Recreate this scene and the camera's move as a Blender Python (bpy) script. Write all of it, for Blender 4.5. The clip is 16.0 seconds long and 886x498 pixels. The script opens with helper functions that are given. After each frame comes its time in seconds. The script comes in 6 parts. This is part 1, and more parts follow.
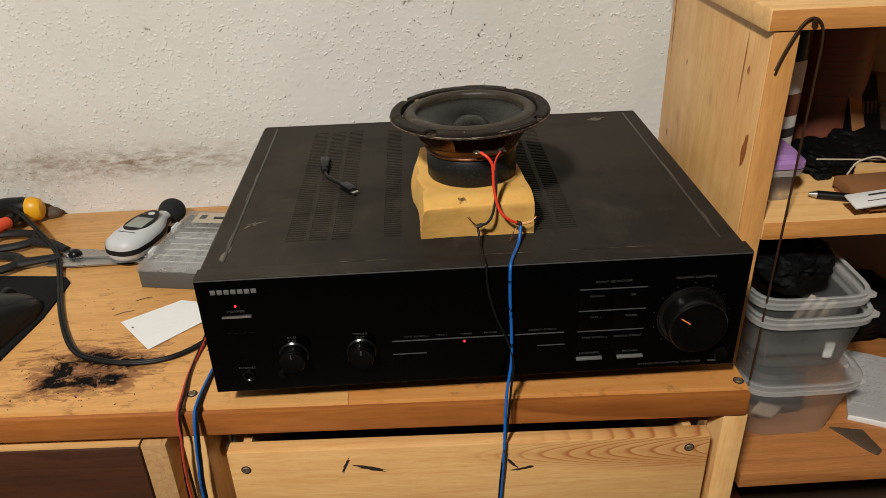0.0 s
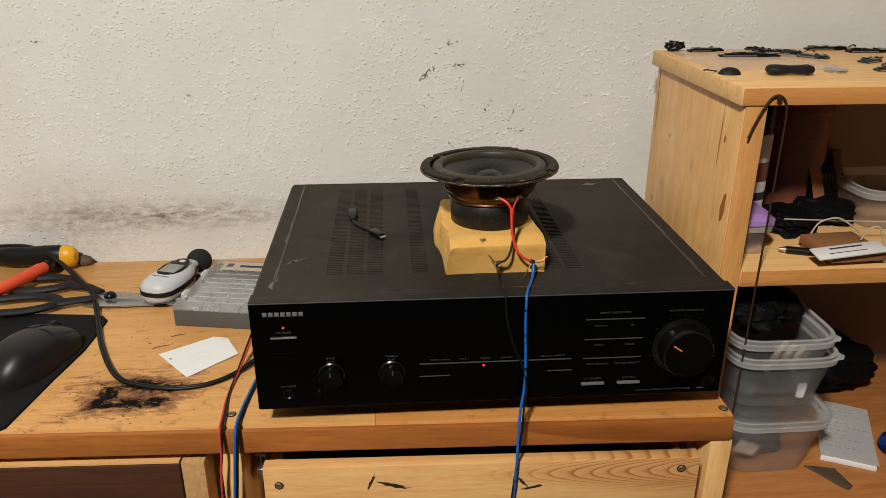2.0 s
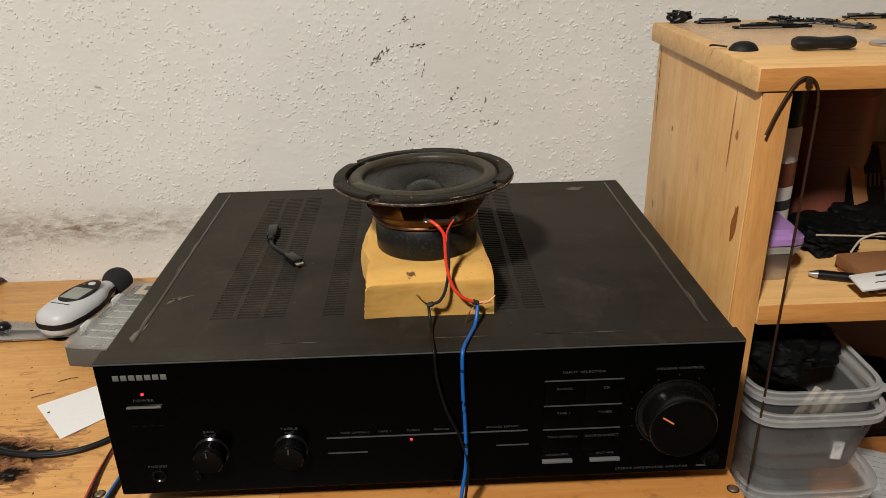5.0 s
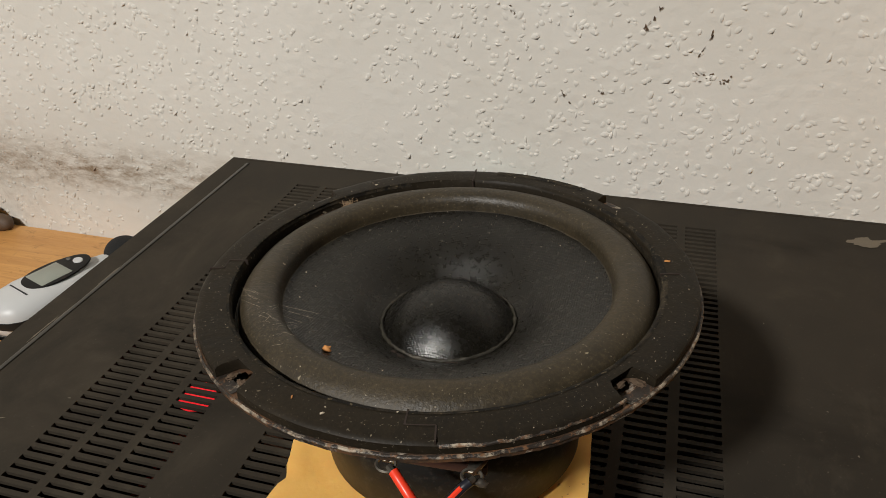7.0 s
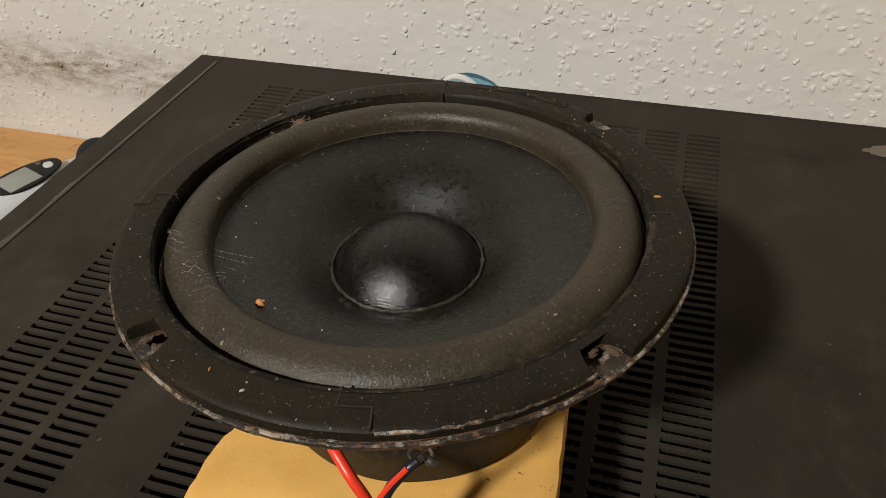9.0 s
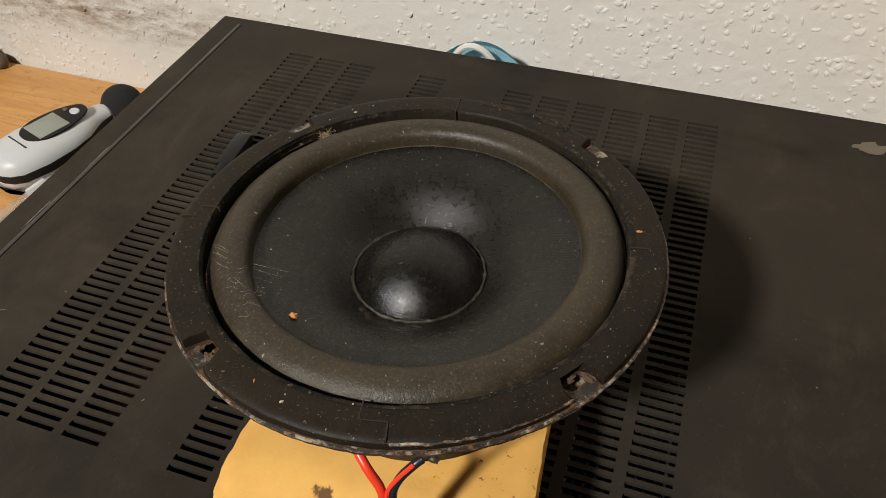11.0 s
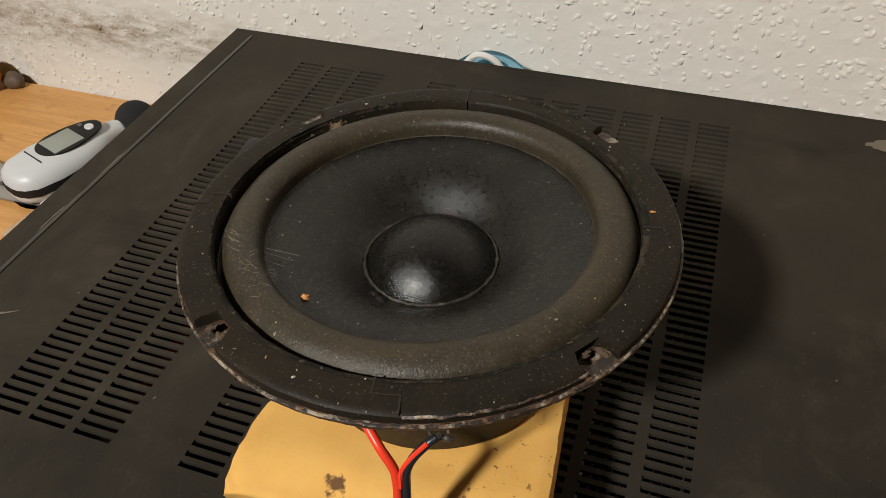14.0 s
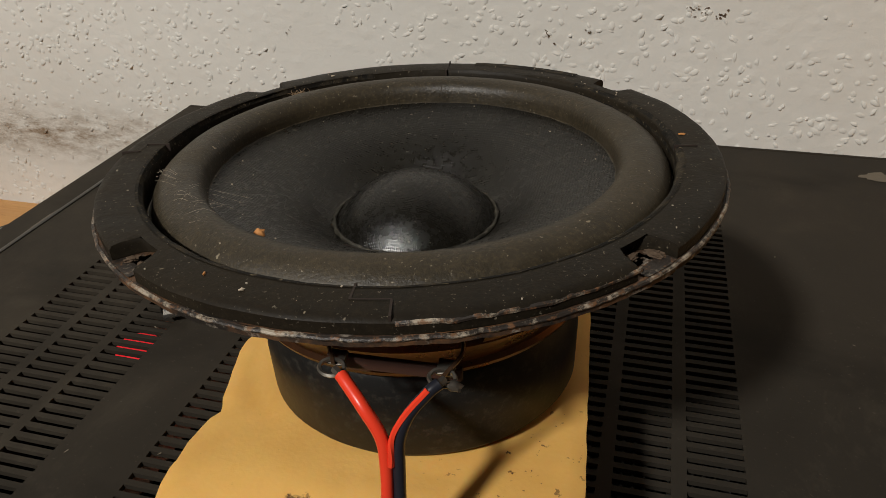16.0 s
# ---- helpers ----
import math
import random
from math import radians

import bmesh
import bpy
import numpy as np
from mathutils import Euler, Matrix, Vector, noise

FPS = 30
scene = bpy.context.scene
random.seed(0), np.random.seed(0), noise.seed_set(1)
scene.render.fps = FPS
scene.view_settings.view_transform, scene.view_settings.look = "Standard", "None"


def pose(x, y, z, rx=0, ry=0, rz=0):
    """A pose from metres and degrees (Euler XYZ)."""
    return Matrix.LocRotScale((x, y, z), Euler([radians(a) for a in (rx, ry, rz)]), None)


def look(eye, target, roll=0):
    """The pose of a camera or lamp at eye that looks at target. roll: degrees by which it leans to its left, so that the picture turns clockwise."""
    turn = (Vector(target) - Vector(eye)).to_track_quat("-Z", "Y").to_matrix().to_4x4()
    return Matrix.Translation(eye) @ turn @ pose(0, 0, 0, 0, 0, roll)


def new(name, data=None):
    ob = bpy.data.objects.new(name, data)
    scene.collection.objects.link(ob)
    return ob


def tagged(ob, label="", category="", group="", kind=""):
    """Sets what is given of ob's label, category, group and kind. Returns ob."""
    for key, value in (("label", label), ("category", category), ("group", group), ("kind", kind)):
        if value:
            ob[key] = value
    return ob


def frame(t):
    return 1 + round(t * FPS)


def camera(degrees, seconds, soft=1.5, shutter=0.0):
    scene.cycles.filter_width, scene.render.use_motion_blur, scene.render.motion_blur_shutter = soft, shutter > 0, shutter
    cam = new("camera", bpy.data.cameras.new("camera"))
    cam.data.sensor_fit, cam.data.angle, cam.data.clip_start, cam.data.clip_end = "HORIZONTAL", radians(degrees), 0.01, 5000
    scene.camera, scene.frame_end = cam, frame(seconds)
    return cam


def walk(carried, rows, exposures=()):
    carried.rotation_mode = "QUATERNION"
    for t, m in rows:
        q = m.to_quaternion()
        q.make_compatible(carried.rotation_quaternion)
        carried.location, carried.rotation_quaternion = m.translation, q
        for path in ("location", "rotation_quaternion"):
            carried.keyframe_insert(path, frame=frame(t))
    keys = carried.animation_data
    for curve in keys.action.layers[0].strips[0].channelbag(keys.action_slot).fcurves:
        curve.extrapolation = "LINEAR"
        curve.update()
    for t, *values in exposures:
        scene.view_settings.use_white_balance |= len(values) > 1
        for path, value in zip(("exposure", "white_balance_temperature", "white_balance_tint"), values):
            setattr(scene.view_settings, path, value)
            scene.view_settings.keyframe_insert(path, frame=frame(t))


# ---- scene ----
cam = camera(61.1, 16.0, soft=0.65)
METRES, EYE, TILT, LEAN, TURN = 8.0, 1.5, 0.0, 0.0, 0.0
PATH = [
    (0, (-0.041, -0.503, 1.177), (0.013, 1.243, 0.203), -2.1),
    (0.5, (-0.093, -0.575, 1.178), (-0.015, 1.22, 0.3), -1.4),
    (1, (-0.114, -0.597, 1.179), (-0.022, 1.228, 0.366), -0.9),
    (1.5, (-0.103, -0.602, 1.177), (0.012, 1.237, 0.399), -0.3),
    (2, (-0.093, -0.599, 1.175), (0.044, 1.244, 0.41), 0.1),
    (2.5, (-0.094, -0.597, 1.174), (0.058, 1.247, 0.414), 0.3),
    (3, (-0.096, -0.599, 1.174), (0.059, 1.243, 0.411), 0.2),
    (3.2, (-0.098, -0.599, 1.172), (0.063, 1.243, 0.411), 0.4),
    (5.3, (0.008, -0.352, 1.135), (0.009, 1.473, 0.317), -2.0),
    (5.5, (0.0, -0.29, 1.128), (-0.044, 1.529, 0.297), -2.5),
    (6, (-0.008, -0.187, 1.116), (-0.217, 1.599, 0.241), -2.8),
    (6.5, (0.0405, -0.105, 1.099), (-0.3626, 1.609, 0.158), -2.5),
    (7, (0.0555, -0.061, 1.0835), (-0.4545, 1.5745, 0.0515), -1.9),
    (7.5, (0.048, -0.036, 1.066), (-0.451, 1.551, -0.044), -1.5),
    (8, (0.054, -0.036, 1.058), (-0.434, 1.517, -0.105), -1.7),
    (8.5, (0.058, -0.03, 1.065), (-0.429, 1.484, -0.147), -2.4),
    (10.8, (0.059, -0.031, 1.114), (-0.399, 1.299, -0.308), -0.9),
    (11, (0.06, -0.033, 1.114), (-0.403, 1.298, -0.305), -1.0),
    (11.5, (0.061, -0.04, 1.114), (-0.405, 1.287, -0.307), -1.1),
    (12, (0.062, -0.041, 1.116), (-0.408, 1.286, -0.304), -1.3),
    (12.5, (0.064, -0.042, 1.116), (-0.409, 1.289, -0.299), -1.4),
    (13, (0.065, -0.042, 1.116), (-0.415, 1.294, -0.293), -1.7),
    (13.5, (0.064, -0.041, 1.116), (-0.421, 1.299, -0.288), -1.8),
    (14, (0.062, -0.04, 1.105), (-0.444, 1.327, -0.265), -2.3),
    (14.5, (0.053, -0.041, 1.085), (-0.465, 1.396, -0.205), -2.5),
    (15, (0.049, -0.041, 1.064), (-0.474, 1.475, -0.13), -2.5),
    (15.5, (0.053, -0.042, 1.05), (-0.449, 1.543, -0.061), -2.4),
    (16, (0.053, -0.043, 1.04), (-0.414, 1.603, 0.003), -1.7),
]
walk(cam, [(t, look(eye, target, roll)) for t, eye, target, roll in PATH],
     [(0, 0.06), (3, 0.10), (5.5, 0.10), (6.5, 0.08), (8.0, 0.0), (8.5, 0.02), (11.0, 0.27), (13.5, 0.26), (14.5, 0.04), (15.0, -0.10), (15.5, -0.15), (16.0, -0.20)])
# ---- world, lamp, exposure ----
world = bpy.data.worlds.new("world")
scene.world = world
world.use_nodes = True
world.node_tree.nodes["Background"].inputs[0].default_value = (1.0, 0.93, 0.85, 1)
world.node_tree.nodes["Background"].inputs[1].default_value = 0.01
lamp = bpy.data.lights.new("ceiling_light", "AREA")
lamp.shape, lamp.size, lamp.energy, lamp.color = "DISK", 0.2, 62.0, (1.0, 0.965, 0.91)
new("ceiling_light", lamp).matrix_world = look((-0.64, -1.42, 2.42), (-0.40, -0.8, 0.0))
scene.view_settings.exposure = 0.0

DESK, TOP, WALL = 0.745, 0.879, 0.427        # heights of desk and amplifier top, plane of the wall
CAB_X, CAB_Y, CAB_Z, SHELF, LOW = 0.255, 0.105, 1.043, 0.848, 0.58


# ---- mesh helpers ----
HOME = {}


def thing(name, at, label, category, group="", kind=""):
    ob = new(name)
    ob.empty_display_size = 0.02
    ob.location = at
    HOME[ob] = Vector(at)
    return tagged(ob, label, category, group, kind)


def finish(name, bm, material, smooth=False):
    bmesh.ops.recalc_face_normals(bm, faces=bm.faces)
    me = bpy.data.meshes.new(name)
    bm.to_mesh(me)
    bm.free()
    me.materials.append(material)
    if smooth:
        me.polygons.foreach_set("use_smooth", [True] * len(me.polygons))
        me.set_sharp_from_angle(angle=radians(38))
    return new(name, me)


def part(name, bm, material, parent, label="", smooth=True, kind=""):
    ob = finish(name, bm, material, smooth)
    ob.parent = parent
    ob.matrix_parent_inverse = Matrix.Translation(-HOME.get(parent, Vector()))
    return tagged(ob, label, kind=kind)


def solo(name, bm, material, label, category, group="", kind="", smooth=True):
    return tagged(finish(name, bm, material, smooth), label, category, group, kind)


def box(x0, x1, y0, y1, z0, z1, bevel=0.0, bm=None, m=None, segments=2):
    own = bmesh.new()
    bmesh.ops.create_cube(own, size=1)
    bmesh.ops.transform(own, matrix=Matrix.Translation(((x0 + x1) / 2, (y0 + y1) / 2, (z0 + z1) / 2)) @ Matrix.Diagonal((x1 - x0, y1 - y0, z1 - z0, 1)), verts=own.verts)
    if bevel:
        bmesh.ops.bevel(own, geom=own.edges[:], offset=bevel, segments=segments, affect="EDGES", profile=0.5)
    if m is not None:
        bmesh.ops.transform(own, matrix=m, verts=own.verts)
    return merge(bm, own)


def merge(bm, own):
    if bm is None:
        return own
    me = bpy.data.meshes.new("tmp")
    own.to_mesh(me)
    own.free()
    bm.from_mesh(me)
    bpy.data.meshes.remove(me)
    return bm


def lathe(profile, m=None, segments=64, bm=None, start=0.0, sweep=360.0, wobble=None):
    """Turns (radius, height) pairs about z; a whole turn is closed."""
    own = bmesh.new()
    whole = sweep >= 360
    count = segments if whole else segments + 1
    rings = []
    for i in range(count):
        a = radians(start + sweep * i / segments)
        ring = []
        for r, z in profile:
            if wobble:
                r, z = wobble(a, r, z)
            ring.append(own.verts.new((r * math.cos(a), r * math.sin(a), z)))
        rings.append(ring)
    for i in range(segments):
        a, b = rings[i], rings[(i + 1) % count]
        for j in range(len(profile) - 1):
            own.faces.new((a[j], b[j], b[j + 1], a[j + 1]))
    bmesh.ops.remove_doubles(own, verts=own.verts, dist=1e-6)
    if m is not None:
        bmesh.ops.transform(own, matrix=m, verts=own.verts)
    return merge(bm, own)


def spline(points, steps=8):
    pts = [Vector(p) for p in points]
    pts = [2 * pts[0] - pts[1]] + pts + [2 * pts[-1] - pts[-2]]
    out = []
    for i in range(1, len(pts) - 2):
        a, b, c, d = pts[i - 1:i + 3]
        for k in range(steps):
            t = k / steps
            out.append(0.5 * ((2 * b) + (c - a) * t + (2 * a - 5 * b + 4 * c - d) * t * t + (3 * b - a - 3 * c + d) * t ** 3))
    out.append(pts[-2])
    return out


def tube(points, radius, sides=8, steps=8, bm=None, flat=1.0, taper=None):
    """A cord along a smooth line through the points; flat squeezes its height."""
    own = bmesh.new()
    line = spline(points, steps)
    rings = []
    up = Vector((0, 0, 1))
    for i, p in enumerate(line):
        d = (line[min(i + 1, len(line) - 1)] - line[max(i - 1, 0)]).normalized()
        side = d.cross(up)
        side = side.normalized() if side.length > 0.05 else Vector((1, 0, 0))
        top = side.cross(d).normalized()
        r = radius if taper is None else radius * taper(i / (len(line) - 1))
        rings.append([own.verts.new(p + r * (math.cos(2 * math.pi * k / sides) * side + flat * math.sin(2 * math.pi * k / sides) * top)) for k in range(sides)])
    for a, b in zip(rings, rings[1:]):
        for k in range(sides):
            own.faces.new((a[k], a[(k + 1) % sides], b[(k + 1) % sides], b[k]))
    own.faces.new(rings[0])
    own.faces.new(rings[-1])
    return merge(bm, own)


def cylinder(r, z0, z1, m=None, segments=32, bevel=0.0, bm=None, r1=None):
    r1 = r if r1 is None else r1
    b = bevel
    return lathe([(0, z0), (r - b, z0), (r, z0 + b), (r1, z1 - b), (r1 - b, z1), (0, z1)], m, segments, bm)


def outline(points, z0, z1, bevel=0.0, m=None, bm=None):
    """A flat plate with the given outline."""
    own = bmesh.new()
    low = [own.verts.new((x, y, z0)) for x, y in points]
    high = [own.verts.new((x, y, z1)) for x, y in points]
    own.faces.new(low)
    lid = own.faces.new(high)
    n = len(points)
    for i in range(n):
        own.faces.new((low[i], low[(i + 1) % n], high[(i + 1) % n], high[i]))
    bmesh.ops.recalc_face_normals(own, faces=own.faces)
    if bevel:
        bmesh.ops.bevel(own, geom=list(lid.edges), offset=bevel, segments=2, affect="EDGES", profile=0.5)
    if m is not None:
        bmesh.ops.transform(own, matrix=m, verts=own.verts)
    return merge(bm, own)


def ball(m, u=20, v=12, bm=None):
    own = bmesh.new()
    bmesh.ops.create_uvsphere(own, u_segments=u, v_segments=v, radius=1, matrix=m)
    return merge(bm, own)


def lump(m, detail, amount, scale, seed, bm=None):
    """A crumpled body: a fine sphere pushed about by noise."""
    own = bmesh.new()
    bmesh.ops.create_icosphere(own, subdivisions=detail, radius=1)
    for v in own.verts:
        p = v.co * scale + Vector((seed, seed * 1.7, 0))
        v.co *= 1 + amount * (noise.noise(p) + 0.6 * noise.noise(p * 2.3) + 0.35 * abs(noise.noise(p * 5)))
    bmesh.ops.transform(own, matrix=m, verts=own.verts)
    return merge(bm, own)


def letters(text, size, m, material, parent, name="lettering", align="CENTER", depth=0.00008, stretch=1.0):
    curve = bpy.data.curves.new("letters", "FONT")
    curve.body, curve.size, curve.align_x, curve.align_y, curve.extrude = text, size, align, "CENTER", depth
    curve.resolution_u = 2
    curve.space_character = 1.15
    tmp = bpy.data.objects.new("letters", curve)
    me = bpy.data.meshes.new_from_object(tmp)
    bpy.data.objects.remove(tmp)
    me.transform(m @ Matrix.Diagonal((stretch, 1, 1, 1)))
    me.materials.append(material)
    ob = new(name, me)
    ob.parent = parent
    ob.matrix_parent_inverse = Matrix.Translation(-HOME.get(parent, Vector()))
    return ob


# ---- materials ----
class Nodes:
    def __init__(self, name):
        self.material = bpy.data.materials.new(name)
        self.material.use_nodes = True
        self.tree = self.material.node_tree
        self.shader = self.tree.nodes["Principled BSDF"]
        self.coords = None

    def put(self, socket, value):
        if isinstance(value, bpy.types.NodeSocket):
            self.tree.links.new(value, socket)
        elif hasattr(value, "__len__") and len(value) == 3 and socket.type == "RGBA":
            socket.default_value = (*value, 1)
        else:
            socket.default_value = value

    def node(self, kind, out=0, settings=None, **values):
        n = self.tree.nodes.new(kind)
        settings = settings or {}
        if "operation" in settings:
            n.operation = settings["operation"]
        if "use_clamp" in settings:
            n.use_clamp = settings["use_clamp"]
        if "feature" in settings:
            n.feature = settings["feature"]
        if "wave_type" in settings:
            n.wave_type, n.bands_direction = settings["wave_type"], settings["bands_direction"]
        for key, value in values.items():
            self.put(n.inputs[int(key[1:])] if key[0] == "_" and key[1:].isdigit() else n.inputs[key.replace("_", " ")], value)
        return n.outputs[out]

    def at(self):
        if self.coords is None:
            self.coords = self.node("ShaderNodeTexCoord", "Object")
        return self.coords

    def math(self, op, a, b=0.0, clamp=False):
        return self.node("ShaderNodeMath", 0, {"operation": op, "use_clamp": clamp}, _0=a, _1=b)

    def scaled(self, scale, shift=None, turn=(0, 0, 0)):
        values = {"Vector": self.at(), "Scale": scale, "Rotation": turn}
        if shift is not None:
            values["Location"] = shift
        return self.node("ShaderNodeMapping", 0, None, **values)

    def noise(self, scale, detail=4, rough=0.55, vector=None, distortion=0.0):
        return self.node("ShaderNodeTexNoise", 0, None, Vector=vector or self.at(), Scale=scale, Detail=detail, Roughness=rough, Distortion=distortion)

    def ramp(self, fac, *stops):
        n = self.tree.nodes.new("ShaderNodeValToRGB")
        while len(n.color_ramp.elements) < len(stops):
            n.color_ramp.elements.new(0.5)
        for e, (p, c) in zip(n.color_ramp.elements, stops):
            e.position = p
            e.color = (c, c, c, 1) if isinstance(c, (int, float)) else (*c, 1)
        self.put(n.inputs[0], fac)
        return n.outputs[0]

    def mix(self, fac, a, b, blend="MIX"):
        n = self.tree.nodes.new("ShaderNodeMix")
        n.data_type, n.blend_type = "RGBA", blend
        self.put(n.inputs[0], fac)
        self.put(n.inputs[6], a)
        self.put(n.inputs[7], b)
        return n.outputs[2]

    def bump(self, height, strength=0.3, distance=0.001, after=None):
        values = {"Height": height, "Strength": strength, "Distance": distance}
        if after is not None:
            values["Normal"] = after
        return self.node("ShaderNodeBump", 0, None, **values)

    def done(self, color, rough=0.5, metal=0.0, normal=None, **extra):
        s = self.shader.inputs
        self.put(s["Base Color"], color)
        self.put(s["Roughness"], rough)
        self.put(s["Metallic"], metal)
        if normal is not None:
            self.put(s["Normal"], normal)
        for key, value in extra.items():
            self.put(s[key.replace("_", " ")], value)
        return self.material


def wood(name, light, dark, grain="x", ring=1.0, rough=0.42, shade=None, stain=None, bands=0.45, fine=1.0):
    """Sawn softwood: long fibres, growth rings and a few darker flecks along the grain."""
    n = Nodes(name)
    long = {"x": (1.2, 16, 16), "y": (16, 1.2, 16), "z": (16, 16, 1.2)}[grain]
    rnd = n.node("ShaderNodeObjectInfo", "Random")
    shift = n.node("ShaderNodeVectorMath", 0, {"operation": "MULTIPLY"}, _0=rnd, _1=(3.1, 5.3, 7.7))
    base = n.node("ShaderNodeVectorMath", 0, {"operation": "ADD"}, _0=n.at(), _1=shift)
    vec = n.node("ShaderNodeMapping", 0, None, Vector=base, Scale=long)
    warp = n.noise(1.1 * ring, 3, 0.5, vec)
    rings = n.math("FRACT", n.math("MULTIPLY", warp, 9.0))
    rings = n.ramp(rings, (0.0, 0.0), (0.72, 0.35), (0.93, 1.0), (1.0, 0.0))
    fibre = n.noise(9.0 * fine, 6, 0.7, vec)
    color = n.mix(n.math("MULTIPLY", rings, bands), light, dark)
    color = n.mix(n.ramp(fibre, (0.35, 0.0), (0.75, 0.55)), color, dark)
    hair = n.noise(46.0 * fine, 4, 0.7, vec)
    color = n.mix(n.ramp(hair, (0.46, 0.0), (0.72, 0.5)), color, dark)
    blot = n.noise(5.0, 3, 0.6, base)
    color = n.mix(n.ramp(blot, (0.4, 0.0), (0.75, 0.3)), color, shade or dark)
    dirt = n.noise(60.0, 3, 0.6, vec)
    color = n.mix(n.ramp(dirt, (0.70, 0.0), (0.80, 0.55)), color, tuple(0.35 * c for c in dark))
    if stain:
        color = stain(n, color)
    return n.done(color, n.ramp(fibre, (0.2, rough - 0.08), (0.8, rough + 0.12)), 0.0, n.bump(fibre, 0.25, 0.0006))


def plastic(name, color, rough=0.4, grain=900.0, dust=0.0, metal=0.0, bump=0.08, vary=0.25, dust_color=(0.30, 0.26, 0.20), **extra):
    n = Nodes(name)
    wide = n.noise(14.0, 5, 0.6)
    small = n.noise(grain, 3, 0.6)
    c = n.mix(n.ramp(wide, (0.35, 0.0), (0.7, vary)), color, tuple(0.55 * v for v in color))
    if dust:
        specks = n.ramp(n.noise(420.0, 4, 0.75), (0.52, 0.0), (0.78, 1.0))
        c = n.mix(n.math("MULTIPLY", n.math("ADD", wide, 0.3), n.math("MULTIPLY", specks, dust)), c, dust_color)
    return n.done(c, n.ramp(wide, (0.3, max(0.03, rough - 0.07)), (0.7, min(1, rough + 0.1))), metal, n.bump(small, bump, 0.0005), **extra)


def near(n, x, y, rx, ry, axes=(0, 1), turn=0.0, soft=0.5):
    """A soft oval about (x, y) in metres: 1 inside, 0 outside."""
    sep = n.tree.nodes.new("ShaderNodeSeparateXYZ")
    n.put(sep.inputs[0], n.at())
    u, v = n.math("SUBTRACT", sep.outputs[axes[0]], x), n.math("SUBTRACT", sep.outputs[axes[1]], y)
    c, s = math.cos(radians(turn)), math.sin(radians(turn))
    a = n.math("ADD", n.math("MULTIPLY", u, c), n.math("MULTIPLY", v, s))
    b = n.math("SUBTRACT", n.math("MULTIPLY", v, c), n.math("MULTIPLY", u, s))
    a, b = n.math("DIVIDE", a, rx), n.math("DIVIDE", b, ry)
    d = n.math("SQRT", n.math("ADD", n.math("MULTIPLY", a, a), n.math("MULTIPLY", b, b)))
    return n.math("SUBTRACT", 1.0, n.math("DIVIDE", n.math("SUBTRACT", d, 1.0 - soft), 2 * soft, True), True)


def scorched(n, color):
    """The burnt patch on the desk: matt black heart, red-brown rays, pale ash."""
    # the top is two boards butted together: the right-hand one is redder
    sep = n.tree.nodes.new("ShaderNodeSeparateXYZ")
    n.put(sep.inputs[0], n.at())
    east = n.math("GREATER_THAN", sep.outputs[0], -0.113)
    streak = n.noise(14.0, 4, 0.6, n.scaled((1.0, 14, 14), (2, 0, 0)))
    color = n.mix(n.math("MULTIPLY", east, n.ramp(streak, (0.35, 0.45), (0.65, 0.85))), color, (0.54, 0.205, 0.045))
    joint = n.math("LESS_THAN", n.math("ABSOLUTE", n.math("ADD", sep.outputs[0], 0.113)), 0.0004)
    color = n.mix(n.math("MULTIPLY", joint, 0.6), color, (0.10, 0.035, 0.012))

    def ragged(mask, texture, amount, low, high):
        return n.ramp(n.math("ADD", mask, n.math("MULTIPLY", n.math("SUBTRACT", texture, 0.5), amount)), (low, 0.0), (high, 1.0))

    rays = n.noise(46.0, 8, 0.72, n.scaled((0.5, 1.6, 1), turn=(0, 0, 0.5)), 1.2)
    torn = n.noise(62.0, 8, 0.70, n.scaled((0.8, 1.25, 1), turn=(0, 0, 0.8)), 0.8)
    halo = near(n, -0.362, 0.072, 0.070, 0.048, turn=10, soft=0.9)
    color = n.mix(n.math("MULTIPLY", ragged(halo, rays, 3.2, 0.52, 0.88), 0.8), color, (0.19, 0.062, 0.022))
    core = n.math("MAXIMUM", near(n, -0.388, 0.065, 0.010, 0.022, turn=-12, soft=0.95), near(n, -0.335, 0.058, 0.013, 0.009, soft=0.95))
    core = n.math("MAXIMUM", core, n.math("MULTIPLY", near(n, -0.352, 0.088, 0.038, 0.012, turn=-8, soft=0.95), 0.95))
    core = n.math("MAXIMUM", core, n.math("MULTIPLY", near(n, -0.364, 0.056, 0.030, 0.013, soft=0.95), 0.75))
    smoke = ragged(core, torn, 2.2, 0.14, 0.60)
    color = n.mix(n.math("MULTIPLY", smoke, 0.75), color, (0.060, 0.026, 0.016))
    black = ragged(core, torn, 2.6, 0.52, 0.72)
    color = n.mix(black, color, (0.005, 0.004, 0.0035))
    ash = n.math("MULTIPLY", near(n, -0.356, 0.068, 0.034, 0.022, soft=0.7), n.ramp(n.noise(120.0, 5, 0.7), (0.58, 0.0), (0.66, 1.0)))
    color = n.mix(n.math("MULTIPLY", ash, 0.7), color, (0.34, 0.25, 0.19))
    ticks = n.ramp(n.noise(60.0, 6, 0.75, n.scaled((0.5, 1.8, 1), (3, 1, 0))), (0.655, 0.0), (0.71, 0.65))
    n.put(n.shader.inputs["Specular IOR Level"], n.math("SUBTRACT", 0.5, n.math("MULTIPLY", smoke, 0.46)))
    return n.mix(ticks, color, (0.20, 0.085, 0.030))


